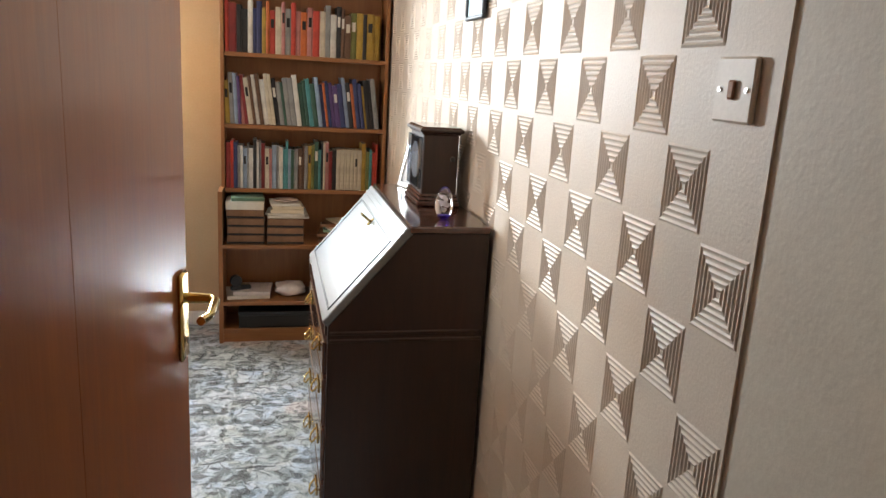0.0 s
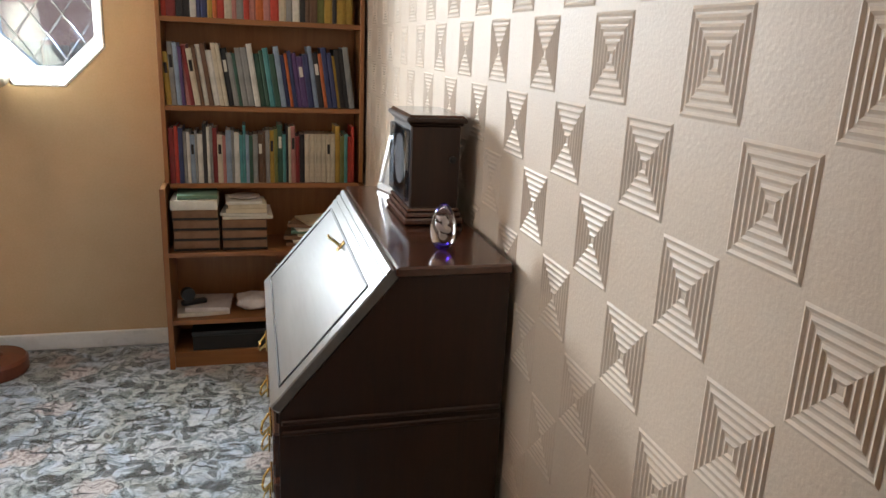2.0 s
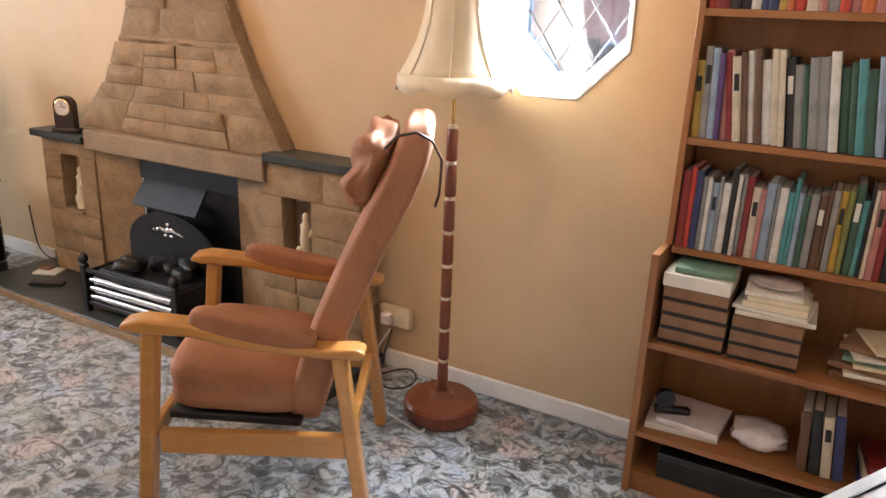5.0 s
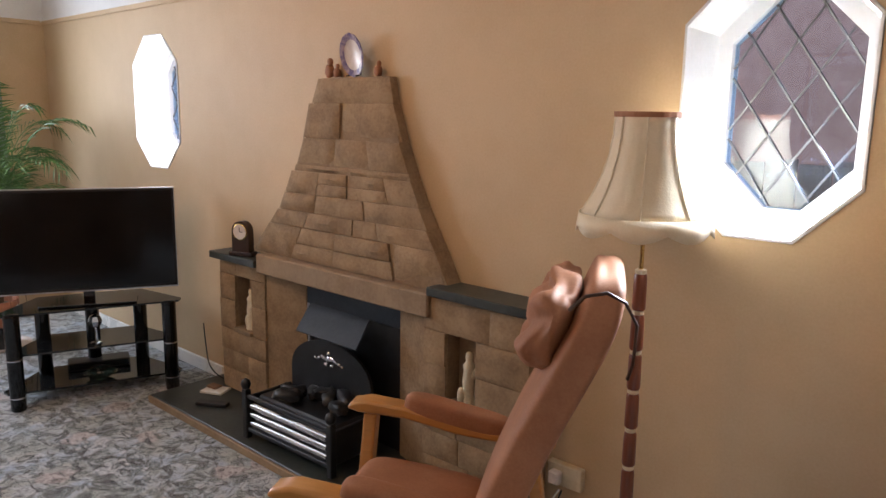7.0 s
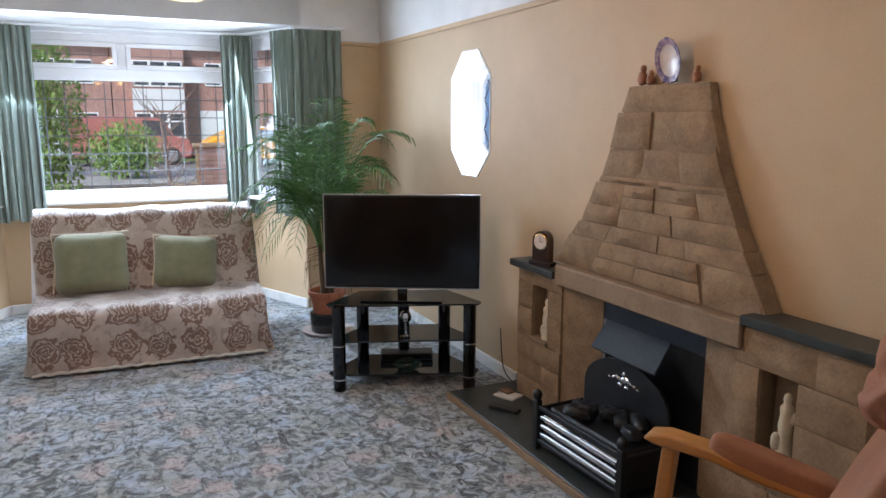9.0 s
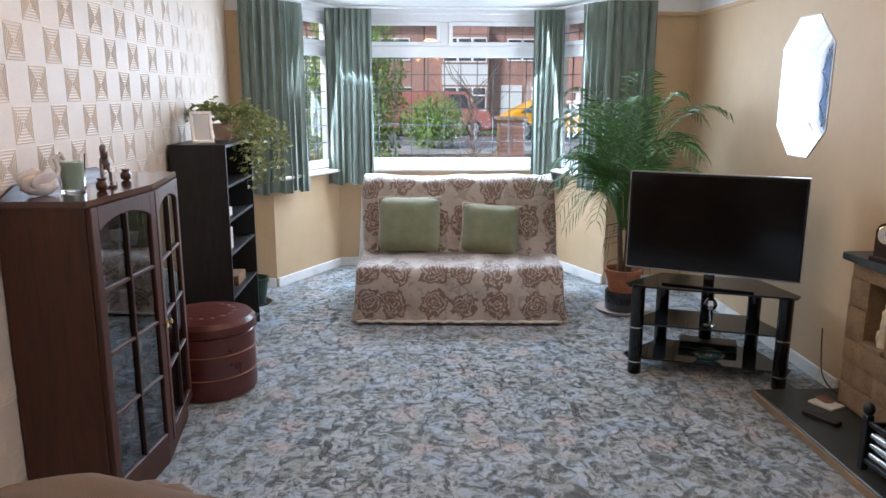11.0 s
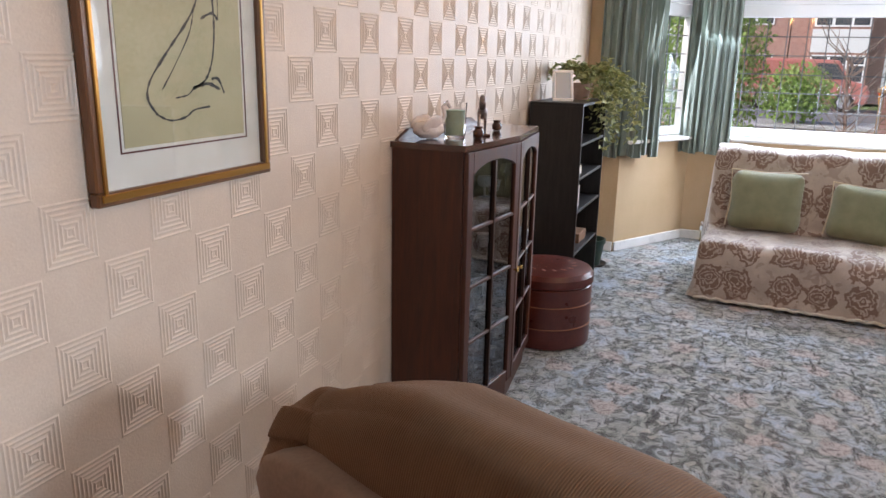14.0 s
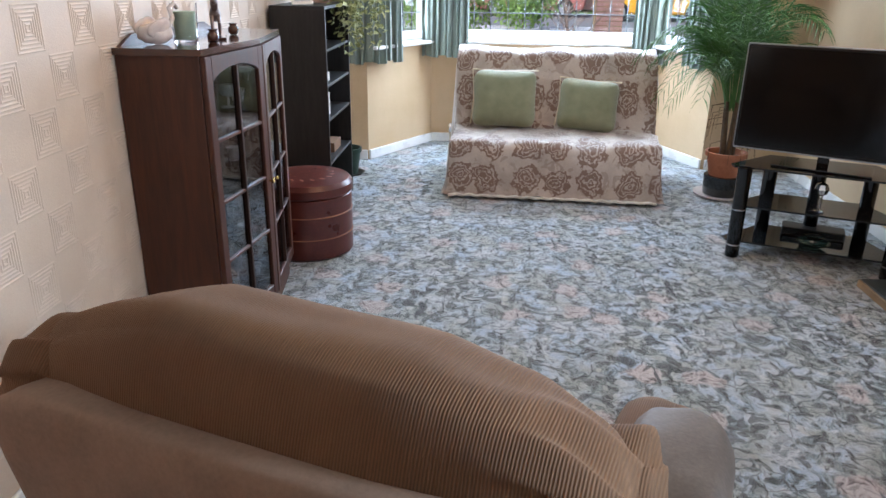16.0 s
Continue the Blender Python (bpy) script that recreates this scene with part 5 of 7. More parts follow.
def small_clock(m, s):
    c = thing("mantel_clock", m, "small arched dark wooden mantel clock on the ledge", "clock")
    part("base", boxed(-0.062 * s, 0.062 * s, -0.028, 0.028, 0, 0.022, 0.004), M["mahog"], c)
    pts = [(-0.045 * s, 0.022), (0.045 * s, 0.022)] + [(0.045 * s * math.cos(a), 0.115 * s + 0.045 * s * math.sin(a)) for a in [math.pi * i / 12 for i in range(13)]]
    part("case", prismed(pts, -0.022, 0.022, "y"), M["mahog"], c)
    part("dial", lathed([(0.034 * s, 0), (0.034 * s, 0.003)], 24), M["china"], c, "pale round dial").matrix_basis = pose(0, -0.0222, 0.112 * s, 90)
    h = bmesh.new()
    box(h, -0.0015, 0.0015, -0.0275, -0.026, 0.112 * s, 0.112 * s + 0.024)
    box(h, 0, 0.018, -0.0275, -0.026, 0.112 * s - 0.0015, 0.112 * s + 0.0015)
    part("pointers", h, M["dark_box"], c)
    part("bezel", lathed([(0.034 * s, 0.0), (0.038 * s, 0.003), (0.034 * s, 0.005)], 24, closed=False), M["brass"], c).matrix_basis = pose(0, -0.022, 0.112 * s, 90)


small_clock(pose(-1.85, 4.785, 0.8055, 0, 0, 22), 1.12)


def statuette(m, label):
    b = bmesh.new()
    lathe(b, [(0.03, 0), (0.032, 0.01), (0.026, 0.02), (0.022, 0.06), (0.026, 0.10), (0.021, 0.14), (0.024, 0.165), (0.012, 0.18), (0.015, 0.195), (0.012, 0.212), (0.004, 0.218)], 14)
    pillow(b, 0.03, 0.02, 0.06, pose(0.022, -0.012, 0.13, 0, 30, 0), 2, 2.4)
    pillow(b, 0.035, 0.03, 0.07, pose(-0.028, -0.005, 0.04), 2, 2.4)
    ob = tagged(part("statuette", b, M["ivory"], None, "", 60), label, "statuette", "statuettes in the niches")
    ob.matrix_world = m


statuette(pose(-1.835, 4.815, 0.4105), "ivory coloured china statuette standing in a stone niche")
statuette(pose(-0.36, 4.82, 0.4105, 0, 0, 40), "ivory coloured china statuette standing in a stone niche")
pl = thing("display_plate", pose(-1.06, 4.865, 1.690), "oval china plate with blue rim propped on the chimney breast", "plate")
disc = bmesh.new()
lathe(disc, [(0.0, 0.004), (0.045, 0.004), (0.052, 0.009)], 32, closed=False)
part("plate_centre", disc, M["china"], pl, "", 50).matrix_basis = pose(0, -0.012, 0.088, 100, 0, 0) @ Matrix.Diagonal((1.0, 1.25, 1, 1))
disc = bmesh.new()
lathe(disc, [(0.051, 0.010), (0.072, 0.018), (0.073, 0.014), (0.051, 0.004)], 32, closed=False, wave=0.02, waves=12)
part("plate_rim", disc, surface("blue_rim", (0.12, 0.10, 0.24), (0.45, 0.36, 0.42), 30, 0.25, 60, 0.0), pl, "purple blue patterned rim", 50).matrix_basis = pose(0, -0.012, 0.088, 100, 0, 0) @ Matrix.Diagonal((1.0, 1.25, 1, 1))
part("easel", tubed([(-0.03, -0.03, 0), (-0.03, 0.0, 0.005), (0, 0.03, 0.09), (0.03, 0.0, 0.005), (0.03, -0.03, 0)], 0.003, 6), M["blackp"], pl)
for x, s in ((-1.245, 1.0), (-1.195, 0.7), (-0.93, 0.75)):
    b = bmesh.new()
    pillow(b, 0.045 * s, 0.035, 0.06 * s, pose(0, 0, 0.03 * s), 3, 2.4, 0.25, x * 9)
    pillow(b, 0.026 * s, 0.026 * s, 0.035 * s, pose(0.008, -0.004, 0.07 * s), 2, 2.2)
    ob = tagged(part("animal_ornament", b, M["leather"], None, "", 60), "tiny brown carved animal ornament", "ornament", "ornaments on the chimney breast")
    ob.matrix_world = pose(x, 4.872, 1.686)

flat_book(pose(-2.03, 4.70, 0.0445, 0, 0, 25), 0.13, 0.10, 0.012, M["paperw"], "notepad", "white notepad lying on the slate hearth", "notepad")
flat_book(pose(-1.87, 4.585, 0.0445, 0, 0, 30), 0.17, 0.045, 0.018, M["blackp"], "remote_control", "slim black remote control lying on the hearth", "remote control")
flat_book(pose(-2.06, 4.71, 0.057, 0, 0, 10), 0.07, 0.05, 0.012, M["card"], "wallet", "small brown leather wallet on a notepad", "wallet")

sock = thing("wall_socket", pose(0.06, NORTH - 0.001, 0.24), "cream double wall socket above the skirting", "wall socket")
part("plate", boxed(-0.072, 0.072, -0.03, 0, -0.043, 0.043, 0.004), M["ivory"], sock)
part("plug", boxed(-0.05, -0.005, -0.065, -0.03, -0.03, 0.02, 0.006), M["china"], sock)
for pts, mt, lb in (([(0.07, 4.84, 0.20), (0.03, 4.80, 0.02), (0.10, 4.70, 0.006), (0.20, 4.74, 0.006), (0.22, 4.82, 0.03), (0.14, 4.85, 0.05), (0.05, 4.80, 0.006)], "cable", "loop of black flex on the carpet"),
                    ([(0.06, 4.84, 0.20), (-0.02, 4.72, 0.006), (0.10, 4.60, 0.006), (0.26, 4.55, 0.006), (0.36, 4.52, 0.006), (0.44, 4.50, 0.006), (0.40, 4.56, 0.01)], "cable_w", "white lamp flex trailing on the carpet"),
                    ([(-2.30, 4.80, 0.35), (-2.32, 4.82, 0.20), (-2.26, 4.80, 0.10), (-2.18, 4.82, 0.05), (-2.10, 4.83, 0.05)], "cable", "thin cable running down to the hearth")):
    cu = bpy.data.curves.new("power_cable", "CURVE")
    cu.dimensions, cu.bevel_depth, cu.bevel_resolution = "3D", 0.0035, 2
    sp = cu.splines.new("NURBS")
    sp.points.add(len(pts) - 1)
    for q, p in zip(sp.points, pts):
        q.co = (*p, 1)
    sp.use_endpoint_u, sp.order_u = True, 3
    cu.materials.append(M[mt])
    tagged(new("power_cable", cu), lb, "cable")

# ---- west end: television, palm, sofa, curtains ----
def tv_stand():
    s = thing("tv_stand", pose(-2.66, 4.34, 0, 0, 0, 69), "black glass corner stand on five dark posts", "tv stand")
    # local x runs along the front, local y to the back
    def shelf_plan(w, d):
        return [(-w, -0.17), (w, -0.17), (w + 0.02, -0.12), (w * 0.62, d), (-w * 0.62, d), (-w - 0.02, -0.12)]
    for z, w, d, nm in ((0.488, 0.43, 0.20, "top_shelf"), (0.275, 0.39, 0.17, "middle_shelf"), (0.075, 0.42, 0.20, "bottom_shelf")):
        part(nm, prismed(shelf_plan(w, d), z, z + 0.010, "z"), M["smoke"], s, "tinted glass shelf")
    for x, y in ((-0.375, -0.195), (0.375, -0.195), (-0.25, 0.11), (0.25, 0.11), (0, 0.16)):
        p = part("post", lathed([(0.033, 0), (0.037, 0.006), (0.037, 0.486)], 18, (x, y, 0)), M["gblack"], s, "", 40)
        for z in (0.072, 0.272):
            part("collar", lathed([(0.0375, z - 0.004), (0.0385, z), (0.0375, z + 0.004)], 18, (x, y, 0), closed=False), M["chrome"], p, "", 40)
    for x in (-0.375, 0.375):
        part("post_cap", lathed([(0.037, 0.486), (0.039, 0.490), (0.036, 0.505), (0.024, 0.508)], 18, (x, -0.195, 0)), M["gblack"], s, "", 40)
    return s


tv_stand()


def television():
    t = thing("television", pose(-2.645, 4.325, 0.4985, 0, 0, 62), "large flat black television with thin silver edge", "television")
    W, Z0, Z1 = 0.455, 0.068, 0.615
    part("casing", boxed(-W, W, -0.012, 0.03, Z0, Z1, 0.004), M["blackp"], t)
    part("screen", boxed(-W + 0.012, W - 0.012, -0.0165, -0.012, Z0 + 0.016, Z1 - 0.012), M["screen"], t, "dark switched-off screen")
    b = bmesh.new()
    for q in ((-W - 0.003, W + 0.003, Z1, Z1 + 0.005), (-W - 0.003, W + 0.003, Z0 - 0.006, Z0), (-W - 0.004, -W, Z0, Z1), (W, W + 0.004, Z0, Z1)):
        box(b, q[0], q[1], -0.018, 0.012, q[2], q[3])
    part("bezel", b, M["silver"], t, "thin silver edge")
    part("stand_neck", boxed(-0.028, 0.028, -0.012, 0.02, 0.008, Z0, 0.004), M["gblack"], t)
    part("stand_foot", boxed(-0.24, 0.24, -0.10, 0.09, 0.0, 0.010, 0.004), M["gblack"], t)


television()

orn = thing("glass_ornament", pose(-2.56, 4.31, 0.2855), "round cut glass ornament on a stem", "ornament")
part("stem", lathed([(0.03, 0), (0.03, 0.005), (0.006, 0.012), (0.005, 0.09)], 16), M["clear"], orn, "", 50)
part("ball", lathed([(0.006, 0.088), (0.028, 0.10), (0.038, 0.125), (0.028, 0.15), (0.006, 0.162)], 8), M["chrome"], orn)
for zz, r, mt, lb in ((0.0855, 0.085, "aqua", "green glass dish on the bottom shelf"), (0.118, 0.05, "clear", "small clear glass dish in a larger dish")):
    d = tagged(part("glass_dish", lathed([(r * 0.4, 0), (r * 0.45, 0.008), (r * 0.85, 0.022), (r, 0.034), (r * 0.96, 0.034), (r * 0.8, 0.026), (r * 0.4, 0.010)], 24), M[mt], None, "", 50), lb, "dish")
    d.matrix_world = pose(-2.56, 4.32, zz)
bx = thing("set_top_box", pose(-2.69, 4.37, 0.0858, 0, 0, 69), "slim black box on the bottom shelf", "media player")
part("case", boxed(-0.16, 0.16, 0.02, 0.14, 0, 0.045, 0.004), M["blackp"], bx)
part("front_panel", boxed(-0.15, 0.15, 0.017, 0.0195, 0.008, 0.038, 0.0005), M["gblack"], bx)


def frond(bm, root, yaw, length, rise, droop, n=26, leaf=0.20, w=0.011):
    pts = []
    d = Vector((math.cos(yaw), math.sin(yaw), 0))
    for i in range(n + 1):
        u = i / n
        pts.append(Vector(root) + d * (length * u * (0.35 + 0.65 * u) * 0.8) + Vector((0, 0, rise * math.sin(u * 1.5) - droop * u ** 3)))
    tube(bm, pts[::3] + [pts[-1]], 0.0055, 5, 0.25)
    for i in range(6, n + 1):
        u = i / n
        p = pts[i]
        t = (pts[i] - pts[i - 1]).normalized()
        side = t.cross(Vector((0, 0, 1))).normalized()
        l = leaf * (0.55 + 0.9 * math.sin(math.pi * (0.15 + 0.8 * u))) * random.uniform(0.75, 1.1) * 0.8
        for s in (-1, 1):
            q = (side * s * 0.85 + t * 0.75 + Vector((0, 0, -0.18 + random.uniform(-0.15, 0.12)))).normalized()
            up = q.cross(t * s).normalized()
            wv = t * w * random.uniform(0.8, 1.2)
            mid, tip = p + q * l * 0.5 + Vector((0, 0, 0.006)), p + q * l + Vector((0, 0, -0.04 * u))
            a, b, c, e = bm.verts.new(p), bm.verts.new(mid + wv * 0.55), bm.verts.new(tip), bm.verts.new(mid - wv * 0.55)
            r = bm.verts.new(mid + up * 0.004)
            for tri in ((a, b, r), (b, c, r), (c, e, r), (e, a, r)):
                bm.faces.new(tri)


def palm():
    p = thing("potted_palm", pose(-3.82, 4.20, 0), "tall feathery palm in a terracotta pot on a tray", "potted plant")
    part("saucer", lathed([(0.0, 0.0), (0.15, 0.0), (0.185, 0.012), (0.19, 0.022), (0.182, 0.022), (0.15, 0.01)], 24), M["china"], p, "wide pale plastic saucer", 40)
    part("stand", lathed([(0.12, 0.012), (0.125, 0.02), (0.13, 0.145), (0.125, 0.15)], 24), M["smoke"], p, "glossy dark pot stand", 40)
    part("pot", lathed([(0.0, 0.15), (0.10, 0.15), (0.125, 0.285), (0.14, 0.285), (0.14, 0.315), (0.125, 0.315), (0.115, 0.27)], 24), M["terra"], p, "terracotta pot", 40)
    part("soil", lathed([(0.0, 0.275), (0.118, 0.277)], 20, closed=False), M["trunk"], p)
    for k in range(5):
        a = k * 1.3
        part("stem", tubed([(0.03 * math.cos(a), 0.03 * math.sin(a), 0.27), (0.045 * math.cos(a), 0.045 * math.sin(a), 0.45), (0.06 * math.cos(a), 0.06 * math.sin(a), 0.66)], 0.020, 8, 0.6), M["trunk"], p, "", 60)
    random.seed(11)
    spec = [(-100, .62, .95, .22), (-60, .55, 1.12, .15), (-20, .6, 1.0, .3), (25, .62, .85, .3), (70, .62, 1.05, .22), (105, .6, .92, .42), (150, .5, 1.1, .2), (-150, .55, .9, .35), (-120, .5, .7, .45), (45, .5, .62, .42), (90, .46, .55, .45), (-40, .5, .6, .5), (5, .5, .72, .42), (180, .42, .7, .4), (-80, .45, .5, .5), (125, .45, .75, .45), (-5, .3, 1.15, .05), (60, .3, 1.05, .1), (-95, .68, .8, .5), (-70, .6, .62, .55)]
    spec += [(random.uniform(-180, 180), random.uniform(.42, .62), random.uniform(.55, 1.15), random.uniform(.12, .5)) for _ in range(26)]
    for yaw, ln, rise, droop in spec:
        b = bmesh.new()
        frond(b, (0.05 * math.cos(radians(yaw)), 0.05 * math.sin(radians(yaw)), 0.60), radians(yaw), ln * 1.12, rise * 0.98, droop * 0.9)
        part("frond", b, M["frond"], p)
    b = bmesh.new()
    for k in range(26):
        a = random.uniform(0, 6.28)
        r, z = random.uniform(0.10, 0.20), random.uniform(0.28, 0.55)
        pts = [(0.04 * math.cos(a), 0.04 * math.sin(a), z + 0.1), (r * math.cos(a), r * math.sin(a), z + 0.08), (r * 1.1 * math.cos(a), r * 1.1 * math.sin(a), z - 0.08)]
        tube(b, pts, 0.003, 4, 0.4)
    part("dry_fronds", b, M["trunk"], p, "thin brown dried leaf stalks")


palm()


def draped(bm, prof, y0, y1, ny=40, wob=0.008, seed=0.0):
    """A cloth drawn along y over a profile of (x, z), uneven, hanging at the ends."""
    rows = []
    for j in range(ny + 1):
        y = y0 + (y1 - y0) * j / ny
        row = []
        for i, (x, z) in enumerate(prof):
            n = noise.noise(Vector((x * 5 + seed, y * 5, z * 5)))
            n2 = noise.noise(Vector((x * 14, y * 14 + seed, z * 14)))
            k = (n * 1.0 + n2 * 0.35) * wob
            row.append(bm.verts.new((x + k * 0.8, y + n2 * wob * 0.6, max(0.004, z + k))))
        rows.append(row)
    for a, b in zip(rows, rows[1:]):
        for i in range(len(prof) - 1):
            bm.faces.new((a[i], a[i + 1], b[i + 1], b[i]))
    return rows


def smooth_path(pts, n=6):
    out = []
    for i in range(len(pts) - 1):
        p0, p1, p2, p3 = (Vector((*pts[max(0, min(len(pts) - 1, i + k))], 0)) for k in (-1, 0, 1, 2))
        for s in range(n):
            t = s / n
            q = 0.5 * ((2 * p1) + (p2 - p0) * t + (2 * p0 - 5 * p1 + 4 * p2 - p3) * t * t + (3 * p1 - p0 - 3 * p2 + p3) * t ** 3)
            out.append((q.x, q.y))
    return out + [pts[-1]]


def sofa():
    s = thing("sofa", pose(-3.91, 3.01, 0, 0, 0, -3.0), "two seat sofa covered by a beige throw with brown roses", "sofa")
    HY = 0.69
    part("seat_frame", boxed(-0.50, 0.34, -HY + 0.04, HY - 0.03, 0.03, 0.33, 0.02), M["dark_box"], s)
    part("back_frame", boxed(-0.50, -0.33, -HY + 0.05, HY - 0.06, 0.33, 0.80, 0.02), M["dark_box"], s)
    prof = smooth_path([(-0.56, 0.10), (-0.56, 0.80), (-0.53, 0.905), (-0.42, 0.935), (-0.30, 0.915), (-0.245, 0.84), (-0.19, 0.62), (-0.13, 0.43), (-0.07, 0.40), (0.10, 0.405), (0.32, 0.40), (0.385, 0.37), (0.405, 0.30), (0.41, 0.15), (0.415, 0.035)], 5)
    b = bmesh.new()
    rows = draped(b, prof, -HY, HY, 64, 0.024, 1.7)
    for row in rows:
        for v in row:
            if v.co.x < -0.15:
                v.co.y *= 1 + 0.03 * min(1.0, max(0.0, (v.co.z - 0.40) / 0.45)) * (1 + 0.5 * noise.noise(v.co * 6))
    # hanging sides
    for row, sgn in ((rows[0], -1), (rows[-1], 1)):
        prev = row
        steps = 9
        for k in range(1, steps + 1):
            u = k / steps
            cur = []
            for v in row:
                zt = max(0.025, v.co.z * (1 - u) + (0.03 if v.co.x > -0.18 else 0.035) * u)
                flare = (0.035 * u + 0.014 * math.sin(v.co.x * 26 + u * 3) * u)
                cur.append(b.verts.new((v.co.x + 0.012 * u * math.sin(v.co.z * 20), v.co.y + sgn * (0.006 + flare), zt)))
            for i in range(len(row) - 1):
                q = (prev[i], prev[i + 1], cur[i + 1], cur[i])
                b.faces.new(q if sgn > 0 else q[::-1])
            prev = cur
    part("throw", b, M["throw"], s, "beige cotton throw patterned with brown roses", 70)
    f = bmesh.new()
    ys = [-HY + 2 * HY * i / 120 for i in range(121)]
    tube(f, [(0.425 + 0.006 * math.sin(i * 0.9), y, 0.026 + 0.008 * abs(math.sin(i * 0.37))) for i, y in enumerate(ys)], 0.010, 6)
    part("fringe", f, M["paperw"], s, "cream fringed hem", 60)


sofa()


def cushion(m, w, h, seed):
    c = thing("cushion", m, "square olive green knitted cushion propped on the sofa", "cushion", "cushions on the sofa")
    b = bmesh.new()
    pillow(b, w, 0.15, h, pose(0, 0, h / 2), 12, 4.5, 0.03, seed)
    for v in b.verts:
        x, z = v.co.x / (w / 2), (v.co.z - h / 2) / (h / 2)
        v.co.x *= 1 + 0.13 * z * z * 0.9
        v.co.z = h / 2 + (v.co.z - h / 2) * (1 + 0.13 * x * x * 0.9)
        v.co.y *= 1 - 0.72 * max(abs(x), abs(z)) ** 6
    part("cover", b, M["cushion"], c, "", 60)
    t = bmesh.new()
    pts = [(-w * .54, 0, h * 0.02), (-w * .5, 0, h * .5), (-w * .54, 0, h * 1.03), (0, 0.0, h * 1.0), (w * .54, 0, h * 1.03)]
    tube(t, pts, 0.006, 6)
    part("piping", t, M["ivory"], c)


cushion(pose(-3.975, 2.655, 0.418, -17, 0, 87), 0.435, 0.385, 1.0)
cushion(pose(-3.93, 3.232, 0.414, -20, 4, 86), 0.40, 0.345, 4.0)


def curtain(pts, z0, z1, pleats, label):
    """A pleated curtain along a line of plan points."""
    c = thing("curtain", pose(pts[0][0], pts[0][1], z0), label, "curtain", "curtains of the bay window")
    o = Vector((pts[0][0], pts[0][1], 0))
    seg = [(Vector((*a, 0)), Vector((*b, 0))) for a, b in zip(pts, pts[1:])]
    total = sum((b - a).length for a, b in seg)
    n = pleats * 12
    b_ = bmesh.new()
    zs = [0, 0.04, 0.15, 0.35, 0.6, 0.8, 0.93, 0.985, 1.0]
    sheets = []
    for off in (0.0, 0.004):
        rows = []
        for zi, u in enumerate(zs):
            row = []
            for i in range(n + 1):
                s = total * i / n
                for a, b in seg:
                    if s <= (b - a).length + 1e-6:
                        break
                    s -= (b - a).length
                d = (b - a).normalized()
                nrm = Vector((-d.y, d.x, 0))
                ph = 2 * math.pi * pleats * i / n
                amp = 0.026 + 0.008 * math.sin(i * 0.21 + 2) - 0.010 * (u > 0.95)
                p = a + d * s + nrm * (amp * math.sin(ph + 0.5 * math.sin(3 * u + i * 0.05)) + off) + d * (0.010 * math.sin(2 * ph) + 0.02 * math.sin(i * 0.3) * (1 - u))
                z = (z1 - z0) * u + (0.012 * math.sin(i * 0.17) if u == 0 else 0)
                row.append(b_.verts.new((p - o) + Vector((0, 0, z))))
            rows.append(row)
        sheets.append(rows)
        for ra, rb in zip(rows, rows[1:]):
            for i in range(n):
                b_.faces.new((ra[i], ra[i + 1], rb[i + 1], rb[i]))
    for i in range(n):
        b_.faces.new((sheets[0][0][i], sheets[0][0][i + 1], sheets[1][0][i + 1], sheets[1][0][i]))
    part("cloth", b_, M["curtain"], c, "", 80)
    return c


lab = "sage green velvet curtain hanging in deep pleats"
curtain([(-4.46, 1.40), (-4.53, 1.66), (-4.76, 1.83)], 0.77, 2.225, 9, lab)
curtain([(-5.16, 1.96), (-5.20, 2.35)], 0.765, 2.24, 8, lab)
curtain([(-5.20, 3.73), (-5.12, 3.98)], 0.75, 2.235, 6, lab)
curtain([(-4.72, 4.04), (-4.50, 4.20), (-4.47, 4.55)], 0.78, 2.235, 9, lab)
tr = bmesh.new()
for a, b in (((-4.45, 1.38), (-4.57, 1.68)), ((-4.57, 1.68), (-5.19, 2.05)), ((-5.19, 2.05), (-5.19, 3.90)), ((-5.19, 3.90), (-4.54, 4.18)), ((-4.54, 4.18), (-4.46, 4.58))):
    tube(tr, [(*a, 2.248), (*b, 2.248)], 0.011, 8)
structure("trim_curtain_track", tr, M["upvc"], "white curtain track following the bay", 50)


def radiator():
    r = thing("radiator", pose(-5.24, 2.95, 0.0), "white panel radiator under the bay window", "radiator")
    b = boxed(-0.03, 0.03, -0.68, 0.68, 0.12, 0.70, 0.01)
    part("panel", b, M["gloss"], r)
    for i in range(20):
        part("rib", boxed(0.03, 0.038, -0.64 + 0.066 * i, -0.61 + 0.066 * i, 0.16, 0.66, 0.004), M["gloss"], r)
    part("valve", lathed([(0.012, 0.10), (0.016, 0.11), (0.016, 0.17), (0.010, 0.18)], 12, (0, -0.74, 0)), M["chrome"], r, "", 40)
    part("pipe", tubed([(0, -0.74, 0.0), (0, -0.74, 0.10), (0, -0.66, 0.15)], 0.008, 8), M["brass"], r, "", 50)


radiator()

# ---- south side: cabinet, shelves, pouffe, picture ----
CABX = -1.665


